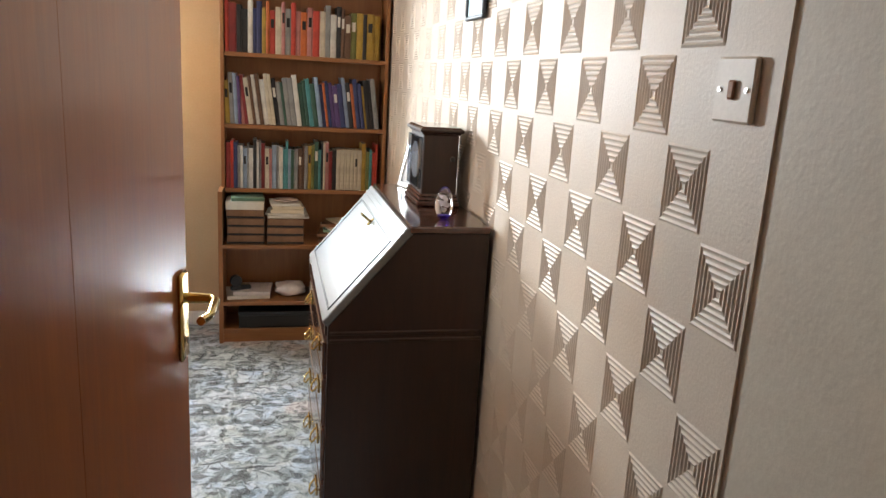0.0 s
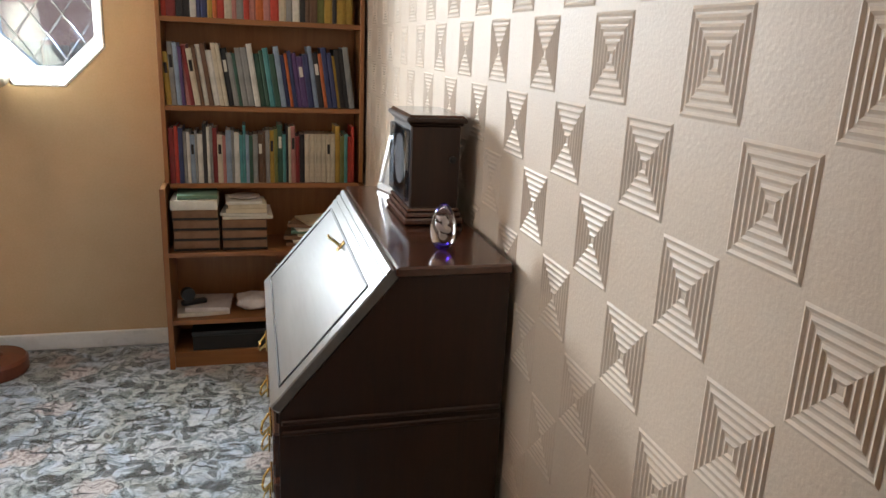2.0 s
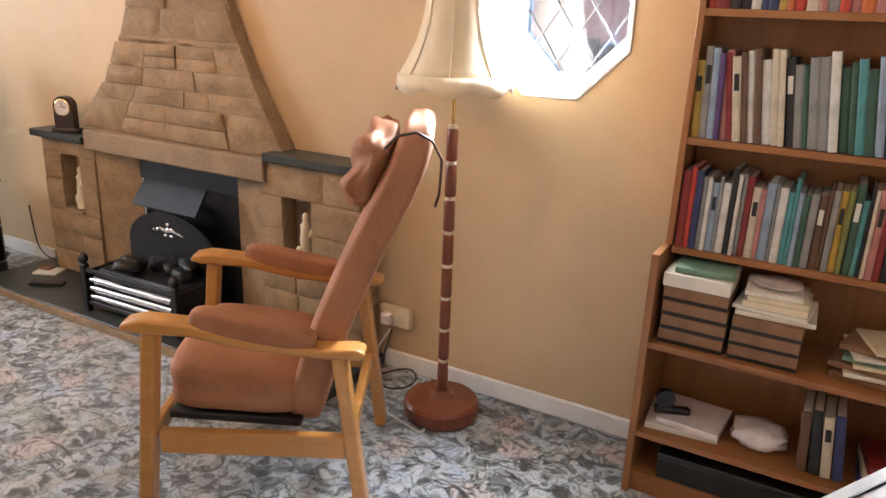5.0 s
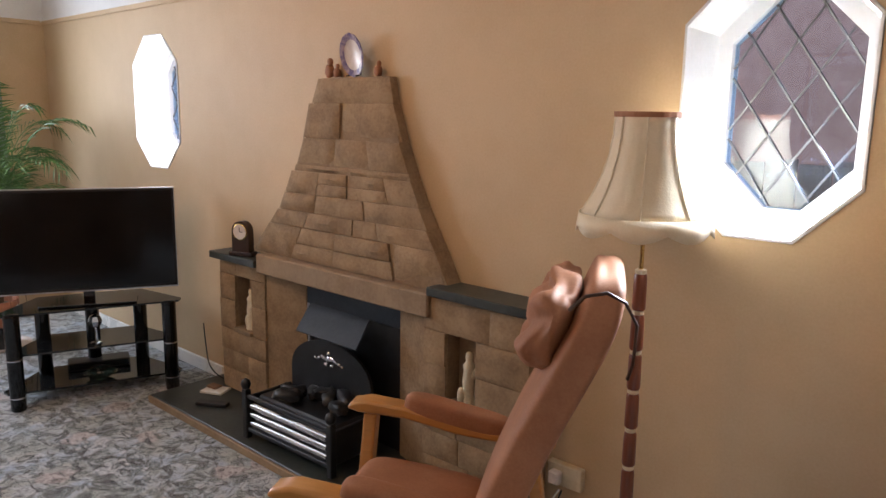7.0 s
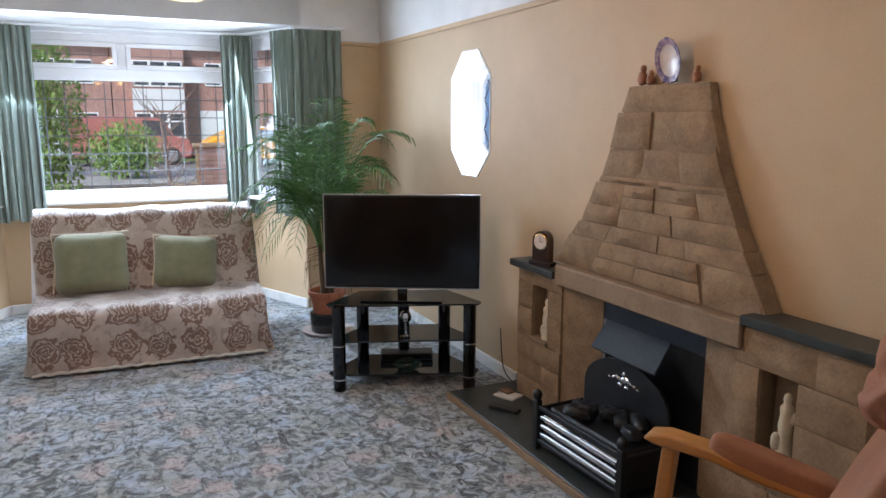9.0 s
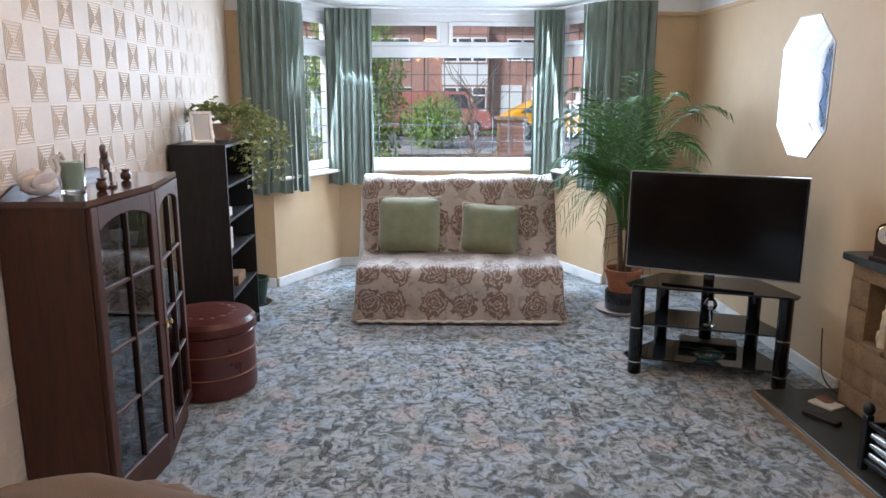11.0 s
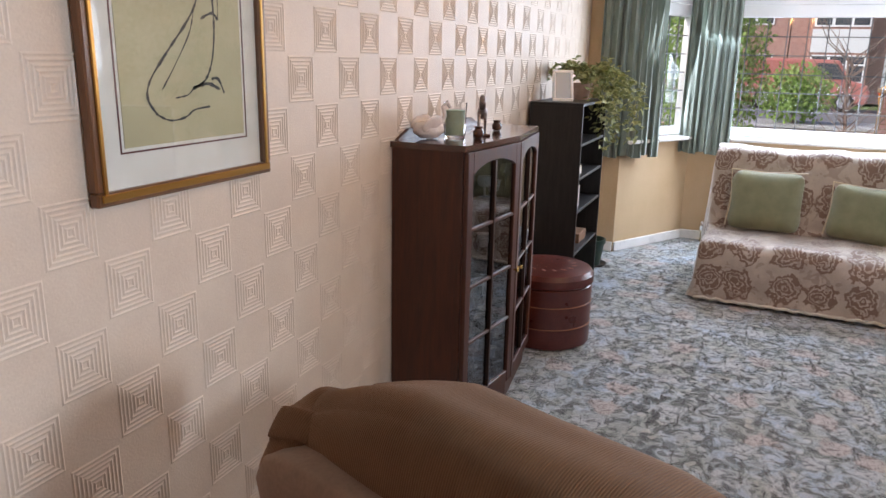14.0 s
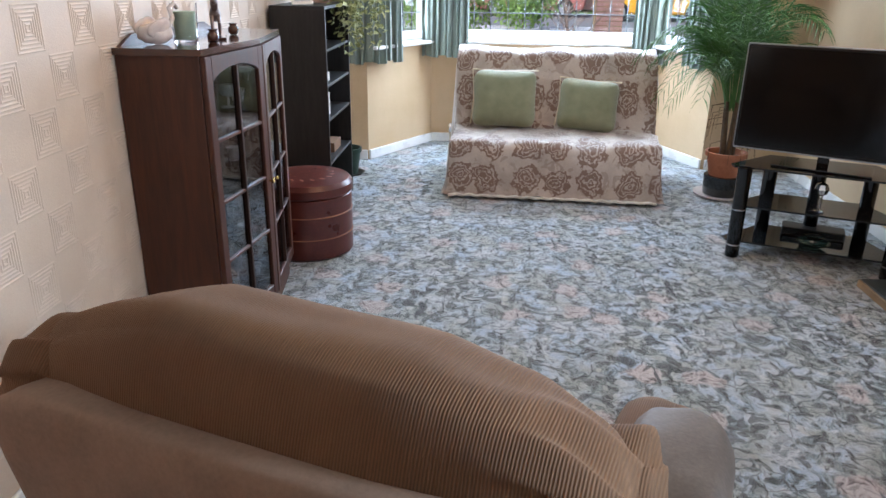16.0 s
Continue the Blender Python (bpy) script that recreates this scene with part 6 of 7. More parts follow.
def display_cabinet():
    c = thing("display_cabinet", pose(CABX, SOUTH + 0.004, 0), "red mahogany china cabinet with two glazed doors", "cabinet")
    HW, D, H = 0.46, 0.290, 1.19
    MID = 0.346
    plan = [(-HW, 0), (HW, 0), (HW, D), (0.0, MID), (-HW, D)]

    def inset(k, o=0.0):
        return [(-HW + k, 0), (HW - k, 0), (HW - k, D - k), (0.0, MID - k), (-HW + k, D - k)]
    part("base", prismed(inset(0.004), 0, 0.085, "z"), M["cabw"], c)
    part("floor_board", prismed(inset(0.02), 0.085, 0.10, "z"), M["cabw"], c)
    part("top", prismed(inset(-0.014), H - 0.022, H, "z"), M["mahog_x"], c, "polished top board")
    part("gallery", prismed([(-HW + 0.02, H), (HW - 0.02, H), (HW - 0.12, H + 0.035), (-HW + 0.12, H + 0.035)], 0.0, 0.012, "y"), M["cabw"], c)
    for s in (-1, 1):
        part("side_panel", boxed(s * HW - (0.018 if s > 0 else 0), s * HW + (0.018 if s < 0 else 0), 0, D, 0.10, H - 0.022, 0.002), M["cabw"], c)
    part("back_panel", boxed(-HW + 0.018, HW - 0.018, 0.0, 0.008, 0.10, H - 0.022), M["mahog"], c)
    for z in (0.38, 0.64, 0.90):
        part("glass_shelf", prismed(inset(0.03), z, z + 0.006, "z"), M["cabglass"], c)
    # doors: local x from hinge side to centre
    for s in (-1, 1):
        a, b = Vector((s * (HW - 0.001), D, 0)), Vector((0, MID, 0))
        if s < 0:
            a, b = b, a
        # x runs so that +y points outward (towards the room)
        d = (b - a)
        m = Matrix.Translation(a) @ Matrix.Rotation(math.atan2(d.y, d.x), 4, "Z")
        L = d.length
        f = bmesh.new()
        st = 0.045
        zb, zt = 0.105, H - 0.026
        for q in ((0.002, st, zb, zt), (L - st, L - 0.002, zb, zt), (st, L - st, zb, zb + 0.055)):
            box(f, q[0], q[1], -0.022, -0.001, q[2], q[3], 0.003)
        arch = [(st, zt), (st, zt - 0.085)] + [(st + (L - 2 * st) * i / 12, zt - 0.085 + 0.04 * math.sin(math.pi * i / 12) ** 0.7) for i in range(1, 12)] + [(L - st, zt - 0.085), (L - st, zt)]
        prism(f, arch, -0.022, -0.001, "y")
        door_ = part("door", f, M["cabw"], c, "glazed door with arched head")
        door_.matrix_basis = m
        g = part("pane", boxed(st - 0.004, L - st + 0.004, -0.012, -0.009, zb + 0.05, zt - 0.045), M["cabglass"], door_)
        g.visible_shadow = False
        gb = bmesh.new()
        for xx in (0.5,):
            box(gb, L * xx - 0.007, L * xx + 0.007, -0.024, -0.003, zb + 0.055, zt - 0.05, 0.002)
        part("glazing_bar", gb, M["mahog"], door_)
        n = 4
        for k in range(1, n):
            z = zb + 0.055 + (zt - zb - 0.14) * k / n + 0.02
            part("glazing_bar", boxed(st, L - st, -0.021, -0.003, z - 0.006, z + 0.006, 0.002), M["cabw"], door_)
        kx = L - st * 0.5 if s > 0 else st * 0.5
        part("knob", lathed([(0.004, 0), (0.004, 0.012), (0.010, 0.016), (0.010, 0.022), (0.004, 0.026)], 12), M["brass"], door_, "", 50).matrix_basis = pose(kx, -0.022, 0.62, 90)
    # glassware inside
    random.seed(5)
    for z in (0.1005, 0.3865, 0.6465, 0.9065):
        for k in range(6):
            x = -0.34 + 0.135 * k + random.uniform(-0.02, 0.02)
            y = random.uniform(0.08, 0.20)
            h, r = random.uniform(0.09, 0.16), random.uniform(0.026, 0.036)
            if k % 3 == 1:
                g = part("china_cup", lathed([(r * 0.6, 0), (r * 0.7, 0.004), (r, h * 0.5), (r * 1.1, h * 0.55), (r * 0.9, h * 0.5), (r * 0.5, 0.008)], 14), M["china"], None, "", 50)
                tagged(g, "white china cup on a cabinet shelf", "cup", "glass and china in the cabinet")
            else:
                g = part("wine_glass", lathed([(r * 0.9, 0), (r * 0.9, 0.003), (0.005, 0.008), (0.005, h * 0.45), (r * 0.8, h * 0.55), (r, h * 0.8), (r * 0.9, h), (r * 0.86, h), (r * 0.94, h * 0.8), (r * 0.7, h * 0.57)], 12), M["chrome"] if k % 3 == 0 else M["china"], None, "", 50)
                tagged(g, "sparkling stemmed glass on a cabinet shelf", "glass", "glass and china in the cabinet")
            g.matrix_world = pose(CABX + x, SOUTH + 0.012 + y, z)


display_cabinet()

sw = thing("swan_ornament", pose(-1.345, 1.38, 1.191, 0, 0, 150), "white china swan dish on the cabinet", "ornament")
part("body", pillowed(0.13, 0.085, 0.07, pose(0, 0, 0.036), 6, 2.3, 0.15), M["china"], sw, "", 60)
part("neck", tubed([(0.05, 0, 0.05), (0.075, 0, 0.085), (0.065, 0, 0.12), (0.085, 0, 0.135), (0.10, 0, 0.118)], 0.010, 10, 0.8), M["china"], sw, "", 60)
for s in (-1, 1):
    part("wing", pillowed(0.10, 0.02, 0.06, pose(-0.01, s * 0.036, 0.058, s * -18, -18, 0), 4, 2.2, 0.1), M["china"], sw, "", 60)
cg = thing("candle_glass", pose(-1.46, 1.44, 1.191), "green glass tumbler holding a candle", "candle holder")
part("tumbler", lathed([(0.0, 0), (0.042, 0), (0.048, 0.135), (0.045, 0.135), (0.039, 0.008), (0.0, 0.008)], 24), M["clear"], cg, "", 40)
part("candle", lathed([(0.0, 0.009), (0.036, 0.009), (0.041, 0.105), (0.0, 0.105)], 20), surface("green_wax", (0.42, 0.58, 0.44), (0.52, 0.68, 0.54), 8, 0.5, 60, 0.05), cg, "", 40)
hs = thing("horse_ornament", pose(-1.61, 1.50, 1.191, 0, 0, 20), "bronze prancing horse on a slate plinth", "ornament")
part("plinth", boxed(-0.07, 0.07, -0.035, 0.035, 0, 0.008, 0.002), M["mahog_x"], hs)
bz = surface("aged_pewter", (0.16, 0.12, 0.11), (0.36, 0.29, 0.27), 30, 0.35, 80, 0.2, metal=0.6)
hb = bmesh.new()
pillow(hb, 0.085, 0.032, 0.038, pose(0, 0, 0.068, 0, -14, 0), 4, 2.3, 0.1)
pillow(hb, 0.055, 0.022, 0.024, pose(0.045, 0, 0.098, 0, -52, 0), 3, 2.3)
pillow(hb, 0.045, 0.02, 0.02, pose(0.072, 0, 0.112, 0, 25, 0), 3, 2.3)
for a, b in (((-0.03, 0.01, 0.06), (-0.04, 0.01, 0.008)), ((-0.03, -0.01, 0.06), (-0.025, -0.01, 0.008)), ((0.03, 0.01, 0.065), (0.06, 0.01, 0.045)), ((0.03, -0.01, 0.065), (0.045, -0.01, 0.03))):
    tube(hb, [a, ((a[0] + b[0]) / 2 + 0.006, a[1], (a[2] + b[2]) / 2), b], 0.006, 6, 0.7)
tube(hb, [(-0.042, 0, 0.075), (-0.07, 0, 0.078), (-0.085, 0, 0.045)], 0.007, 6, 0.4)
bmesh.ops.scale(hb, vec=(1.3, 1.3, 1.3), verts=hb.verts[:])
part("horse", hb, bz, hs, "", 60)
for x, y in ((-1.475, 1.535), (-1.80, 1.50)):
    p = tagged(part("pot_ornament", lathed([(0.012, 0), (0.02, 0.008), (0.022, 0.026), (0.013, 0.036), (0.018, 0.044), (0.013, 0.042)], 14), M["china"] if x < -1.8 else M["mahog_x"], None, "", 50), "tiny round ornament pot on the cabinet", "ornament")
    p.matrix_world = pose(x, y, 1.191)


def black_shelves():
    s = thing("shelf_unit", pose(-3.30, SOUTH + 0.022, 0), "tall black ash open shelf unit with few things", "shelf unit")
    HW, D, H = 0.345, 0.315, 1.255
    for q in (-1, 1):
        part("side_panel", boxed(q * HW - (0.018 if q > 0 else 0), q * HW + (0.018 if q < 0 else 0), 0, D, 0, H - 0.018, 0.001), M["blackw"], s)
    part("top", boxed(-HW, HW, 0, D, H - 0.018, H, 0.001), M["blackw"], s)
    part("back_panel", boxed(-HW + 0.018, HW - 0.018, 0.0, 0.006, 0.02, H - 0.018), M["blackw"], s)
    for z in (0.07, 0.36, 0.62, 0.82, 1.02):
        part("shelf", boxed(-HW + 0.018, HW - 0.018, 0.006, D - 0.004, z - 0.016, z, 0.001), M["blackw"], s)
    part("plinth", boxed(-HW + 0.018, HW - 0.018, D - 0.03, D - 0.016, 0, 0.054), M["blackw"], s)
    for x, z, w, h, c in ((-3.12, 0.0705, 0.16, 0.14, "paperw"), (-3.30, 0.0705, 0.14, 0.10, "green_box"), (-3.10, 0.6205, 0.15, 0.13, "china"), (-3.14, 0.8205, 0.10, 0.05, "paperw"), (-3.35, 0.3605, 0.2, 0.06, "card")):
        flat_book(pose(x, SOUTH + 0.20, z), w, 0.20, h, M[c], "document_box", "small pale document box on a black shelf", "document box")


black_shelves()
photo_frame(pose(-3.08, 1.47, 1.2565, 0, 0, 118), 0.125, 0.185, "white framed photograph standing on the shelf unit", M["gloss"], plain("pale_photo", (0.45, 0.52, 0.58), 0.08))


def trailing_plant():
    p = thing("trailing_plant", pose(-3.42, 1.50, 1.256), "pale variegated trailing ivy in a small pot", "potted plant")
    part("pot", lathed([(0.0, 0), (0.045, 0), (0.062, 0.085), (0.068, 0.085), (0.068, 0.10), (0.055, 0.10)], 18), surface("pink_pot", (0.5, 0.33, 0.26), (0.6, 0.42, 0.34), 9, 0.5, 60, 0.1), p, "", 40)
    random.seed(21)
    for k in range(46):
        a = random.uniform(-2.6, 2.9) if k < 12 else random.uniform(0.3, 2.7)
        reach = random.uniform(0.08, 0.24) if k < 14 else random.uniform(0.18, 0.38)
        fall = random.uniform(-0.10, 0.06) if k < 12 else random.uniform(0.12, 0.46)
        b = bmesh.new()
        pts = []
        for i in range(11):
            u = i / 10
            pts.append(Vector((math.cos(a) * reach * min(1, u * 1.7) - 0.18 * u * (k >= 12) * random.uniform(0.6, 1.3), math.sin(a) * reach * min(1, u * 1.7), 0.10 + 0.12 * math.sin(min(1, u * 2.2) * 1.6) * (1 - u * 0.6) - fall * max(0, u - 0.3) / 0.7)))
        tube(b, pts, 0.002, 4, 0.5)
        for i in range(1, 11):
            for q in range(2):
                c = pts[i] + Vector((random.uniform(-.018, .018), random.uniform(-.018, .018), random.uniform(-.012, .018)))
                l, w = random.uniform(0.032, 0.055), random.uniform(0.024, 0.036)
                e = Euler((random.uniform(-0.9, 0.9), random.uniform(-0.9, 0.9), random.uniform(0, 6.28))).to_matrix()
                vs = [b.verts.new(c + e @ Vector(v)) for v in ((0, 0, 0), (l * 0.3, w / 2, 0.003), (l * 0.75, w * 0.3, 0.001), (l, 0, -0.006), (l * 0.75, -w * 0.3, 0.001), (l * 0.3, -w / 2, 0.003), (l * 0.5, 0, -0.004))]
                for t in ((0, 1, 6), (1, 2, 6), (2, 3, 6), (3, 4, 6), (4, 5, 6), (5, 0, 6)):
                    b.faces.new([vs[n] for n in t])
        part("trailing_stem", b, M["ivy"], p)


trailing_plant()
gp = thing("flower_pot", pose(-4.10, 1.50, 0), "empty dark green pot on the carpet by the shelves", "flower pot")
part("pot", lathed([(0.0, 0), (0.075, 0), (0.10, 0.17), (0.108, 0.17), (0.108, 0.20), (0.098, 0.20), (0.09, 0.16)], 20), surface("green_pot", (0.012, 0.035, 0.022), (0.03, 0.06, 0.04), 8, 0.35, 60, 0.05), gp, "", 40)
part("saucer", lathed([(0.0, 0.0005), (0.11, 0.0005), (0.125, 0.014), (0.118, 0.014), (0.1, 0.004)], 20), M["blackp"], gp, "", 40)


def pouffe():
    p = thing("pouffe", pose(-2.50, 1.588, 0), "round oxblood vinyl pouffe with embossed lid", "pouffe")
    R = 0.242
    part("drum", lathed([(0.0, 0.0), (R - 0.02, 0.0), (R, 0.012), (R, 0.115), (R - 0.004, 0.12), (R, 0.125), (R, 0.235), (R - 0.004, 0.24), (R, 0.245), (R, 0.33), (R - 0.006, 0.336)], 48), M["vinyl"], p, "", 35)
    for z in (0.12, 0.24):
        part("band", lathed([(R - 0.001, z - 0.003), (R + 0.0025, z), (R - 0.001, z + 0.003)], 48, closed=False), M["leather"], p, "thin paler piping", 40)
    lid = part("lid", lathed([(R - 0.004, 0.337), (R + 0.006, 0.345), (R + 0.006, 0.385), (R - 0.012, 0.408), (R - 0.06, 0.418), (0.1, 0.424), (0.0, 0.425)], 48), M["vinyl"], p, "", 35)
    random.seed(9)
    pale = surface("worn_vinyl", (0.28, 0.13, 0.10), (0.40, 0.22, 0.17), 40, 0.4, 60, 0.1)
    for ring, n, size in ((0.04, 5, 0.035), (0.085, 10, 0.03), (0.14, 16, 0.026)):
        for k in range(n):
            a = 2 * math.pi * k / n + ring * 9
            leaf = pillowed(size * 1.5, size * 0.6, 0.006, pose(ring * math.cos(a), ring * math.sin(a), 0.4225 - ring * 0.012, 0, 0, math.degrees(a) + random.uniform(20, 70)), 1, 2.2)
            part("embossed_leaf", leaf, pale, lid)


pouffe()


def framed_drawing():
    W, H = 0.592, 0.86
    p = thing("framed_picture", pose(-0.122, SOUTH + 0.003, 1.180, 0, 0, 180), "ink sketch with cream mount in a gilt wooden frame", "picture")
    f = bmesh.new()
    for q in ((-W / 2, W / 2, 0, 0.03), (-W / 2, W / 2, H - 0.03, H), (-W / 2, -W / 2 + 0.03, 0.03, H - 0.03), (W / 2 - 0.03, W / 2, 0.03, H - 0.03)):
        box(f, q[0], q[1], -0.026, 0, q[2], q[3], 0.004)
    part("rim", f, wood("brown_moulding", (0.11, 0.042, 0.014), (0.20, 0.085, 0.03), 2), p, "brown wooden frame")
    g = bmesh.new()
    for q in ((-W / 2 + 0.010, W / 2 - 0.010, 0.010, 0.027), (-W / 2 + 0.016, W / 2 - 0.016, H - 0.027, H - 0.016), (-W / 2 + 0.016, -W / 2 + 0.027, 0.027, H - 0.027), (W / 2 - 0.027, W / 2 - 0.016, 0.027, H - 0.027)):
        box(g, q[0], q[1], -0.031, -0.026, q[2], q[3], 0.002)
    part("gilt_bead", g, M["gilt"], p, "gilt bead along the frame")
    part("mount", boxed(-W / 2 + 0.028, W / 2 - 0.028, -0.012, -0.006, 0.028, H - 0.028), M["paperw"], p, "cream card mount")
    a, b, c, d = -W / 2 + 0.095, W / 2 - 0.095, 0.115, H - 0.10
    ln = bmesh.new()
    for q in ((a - 0.010, b + 0.010, c - 0.012, c - 0.008), (a - 0.010, b + 0.010, d + 0.008, d + 0.012), (a - 0.012, a - 0.008, c - 0.012, d + 0.012), (b + 0.008, b + 0.012, c - 0.012, d + 0.012)):
        box(ln, q[0], q[1], -0.0132, -0.012, q[2], q[3])
    part("mount_line", ln, M["vinyl"], p, "dark red line on the mount")
    sheet = part("sheet", boxed(a, b, -0.0135, -0.012, c, d), surface("aged_sketch_paper", (0.42, 0.36, 0.20), (0.52, 0.46, 0.28), 3, 0.7, 90, 0.05), p, "yellowed paper")
    ink = plain("ink", (0.03, 0.025, 0.022), 0.6)
    strokes = [([(0.075, .48), (0.055, .36), (0.02, .30), (-.06, .22), (-.115, .16), (-.125, .12), (-.10, .085)], .0042), ([(-.10, .085), (-.06, .07), (-.01, .075), (.02, .09), (.075, .095)], .0028), ([(.075, .48), (.10, .38), (.105, .28), (.09, .20), (.06, .155), (.02, .14)], .0040),
               ([(.02, .14), (.07, .150), (.115, .135)], .0050), ([(.04, .33), (.02, .27), (-.03, .20), (-.08, .14)], .0022), ([(.06, .30), (.10, .315), (.12, .30)], .0045), ([(.085, .16), (.11, .16), (.13, .125)], .0042), ([(-.04, .12), (0, .125), (.02, .14)], .0025), ([(.01, .62), (.05, .55), (.075, .48)], .0035), ([(.14, .60), (.13, .5), (.125, .4), (.12, .3)], .0018)]
    for pts, w in strokes:
        k = bmesh.new()
        sm = smooth_path([(x, c + z - 0.02) for x, z in pts], 5)
        for (x0, z0), (x1, z1) in zip(sm, sm[1:]):
            dx, dz = x1 - x0, z1 - z0
            n = math.hypot(dx, dz) or 1
            ww = w * random.uniform(0.5, 1.1)
            vs = [k.verts.new((xx, -0.0139, zz)) for xx, zz in ((x0 - dz / n * ww, z0 + dx / n * ww), (x0 + dz / n * ww, z0 - dx / n * ww), (x1 + dz / n * ww, z1 - dx / n * ww), (x1 - dz / n * ww, z1 + dx / n * ww))]
            k.faces.new(vs)
        part("ink_stroke", k, ink, sheet)
    k = bmesh.new()
    prism(k, [(.03, c + .40), (.07, c + .37), (.09, c + .45), (.06, c + .53), (.035, c + .50)], -0.0138, -0.0134, "y")
    part("red_wash", k, surface("red_wash", (0.40, 0.10, 0.07), (0.5, 0.2, 0.13), 20, 0.7, 60, 0.0), sheet)
    gl = part("glazing", boxed(-W / 2 + 0.027, W / 2 - 0.027, -0.019, -0.0175, 0.027, H - 0.027), M["pane"], p)
    gl.visible_shadow = False


framed_drawing()


def recliner():
    c = thing("recliner", pose(0.315, 2.295, 0, 0, 0, 160.5), "broad brown corduroy recliner seen from behind", "armchair")
    # local x forward (west), y to its right hand is negative
    suede = surface("brown_suede", (0.20, 0.13, 0.088), (0.27, 0.18, 0.125), 7, 0.8, 120, 0.2)
    shell = bmesh.new()
    pillow(shell, 0.11, 0.90, 0.78, pose(-0.150, 0.0, 0.475), 12, 9.0, 0.006)
    for v in shell.verts:
        v.co.y *= 1 - 0.95 * max(0.0, 0.80 - v.co.z)
    part("back_panel", shell, suede, c, "smooth dull brown back panel", 60)
    top = bmesh.new()
    pillow(top, 0.29, 1.03, 0.36, pose(-0.02, 0.0, 0.815, 0, 12, 0), 30, 3.4, 0.04, 5.3)
    for v in top.verts:
        # gathers near both ends
        e = abs(v.co.y) / 0.52
        if e > 0.55:
            v.co += Vector((0.014, 0, 0.016)) * math.sin(v.co.z * 75 + v.co.x * 70 + 2 * math.sin(v.co.y * 20)) * (e - 0.55) * 1.6
        v.co.z -= 0.012 + 0.075 * max(0, (v.co.y - 0.18)) / 0.36 + 0.05 * max(0, -v.co.y - 0.2) / 0.3
        if v.co.z < 0.96:
            v.co.x = max(v.co.x, -0.150 - 0.55 * max(0.0, v.co.z - 0.84))
    cushion = part("back_cushion", top, M["cord"], c, "plump corduroy back cushion with gathered ends", 70)
    for s in (-1, 1):
        ear = bmesh.new()
        pillow(ear, 0.20, 0.15, 0.20, pose(-0.06 if s > 0 else 0.09, s * (0.42 if s > 0 else 0.46), 0.80 if s > 0 else 0.745, s * 14, 12, 0), 14, 3.0, 0.04, s * 3.0)
        for v in ear.verts:
            v.co += Vector((0.007, 0, 0.008)) * math.sin(v.co.z * 90 + v.co.x * 60 + v.co.y * 25)
        part("gathered_end", ear, M["cord"], cushion, "gathered corduroy end of the cushion", 70)
    part("lumbar_cushion", pillowed(0.20, 0.74, 0.32, pose(0.12, 0, 0.56, 0, 14, 0), 10, 3.5, 0.04, 2.2), M["cord"], c, "", 60)
    part("seat", pillowed(0.62, 0.56, 0.20, pose(0.36, 0, 0.37), 10, 4.0, 0.04, 1.2), M["cord"], c, "", 60)
    part("base", boxed(-0.12, 0.62, -0.36, 0.36, 0.04, 0.29, 0.02), M["cord"], c)
    velour = surface("grey_velour", (0.085, 0.062, 0.048), (0.14, 0.105, 0.082), 6, 0.6, 120, 0.2)
    for s in (-1, 1):
        arm = part("arm", pillowed(0.70, 0.18, 0.60, pose(0.32, s * 0.475, 0.34), 10, 5.0, 0.03, s), M["cord"], c, "", 60)
        part("arm_cover", pillowed(0.40, 0.19, 0.20, pose(0.28, s * 0.53, 0.625), 10, 3.0, 0.05, s * 2.0), velour, arm, "shiny grey brown arm cover", 60)
    for x in (-0.08, 0.56):
        for s in (-1, 1):
            part("foot", lathed([(0.022, 0), (0.026, 0.01), (0.02, 0.045)], 12, (x, s * 0.32, 0)), M["mahog"], c, "", 40)


recliner()

# ---- ceiling light ----
def ceiling_light():
    cl = thing("ceiling_light", pose(-1.3, 2.97, CEIL), "brass ceiling light with frilled amber glass shades", "ceiling light")
    part("rose", lathed([(0.06, 0), (0.06, -0.012), (0.02, -0.03)], 20), M["brass"], cl, "", 40)
    part("stem", lathed([(0.007, -0.03), (0.007, -0.42)], 10), M["brass"], cl)
    part("hub", lathed([(0.01, -0.36), (0.03, -0.39), (0.034, -0.42), (0.012, -0.45), (0.004, -0.47)], 16), M["brass"], cl, "", 50)
    for k in range(3):
        a = 2 * math.pi * k / 3 + 0.5
        ca, sa = math.cos(a), math.sin(a)
        arm = part("arm", tubed([(0.02 * ca, 0.02 * sa, -0.41), (0.09 * ca, 0.09 * sa, -0.36), (0.15 * ca, 0.15 * sa, -0.38), (0.17 * ca, 0.17 * sa, -0.43)], 0.006, 8), M["brass"], cl, "", 50)
        c = (0.17 * ca, 0.17 * sa, 0)
        part("shade", lathed([(0.022, -0.43), (0.034, -0.45), (0.040, -0.49), (0.052, -0.53), (0.064, -0.555), (0.061, -0.556), (0.048, -0.528), (0.034, -0.49)], 32, c, False, 0.05, 8), M["amber"], arm, "frilled amber glass shade", 60)
        part("bulb", lathed([(0.010, -0.44), (0.018, -0.47), (0.016, -0.50), (0.004, -0.52)], 14, c), M["bulb"], arm, "glowing bulb", 60)


ceiling_light()

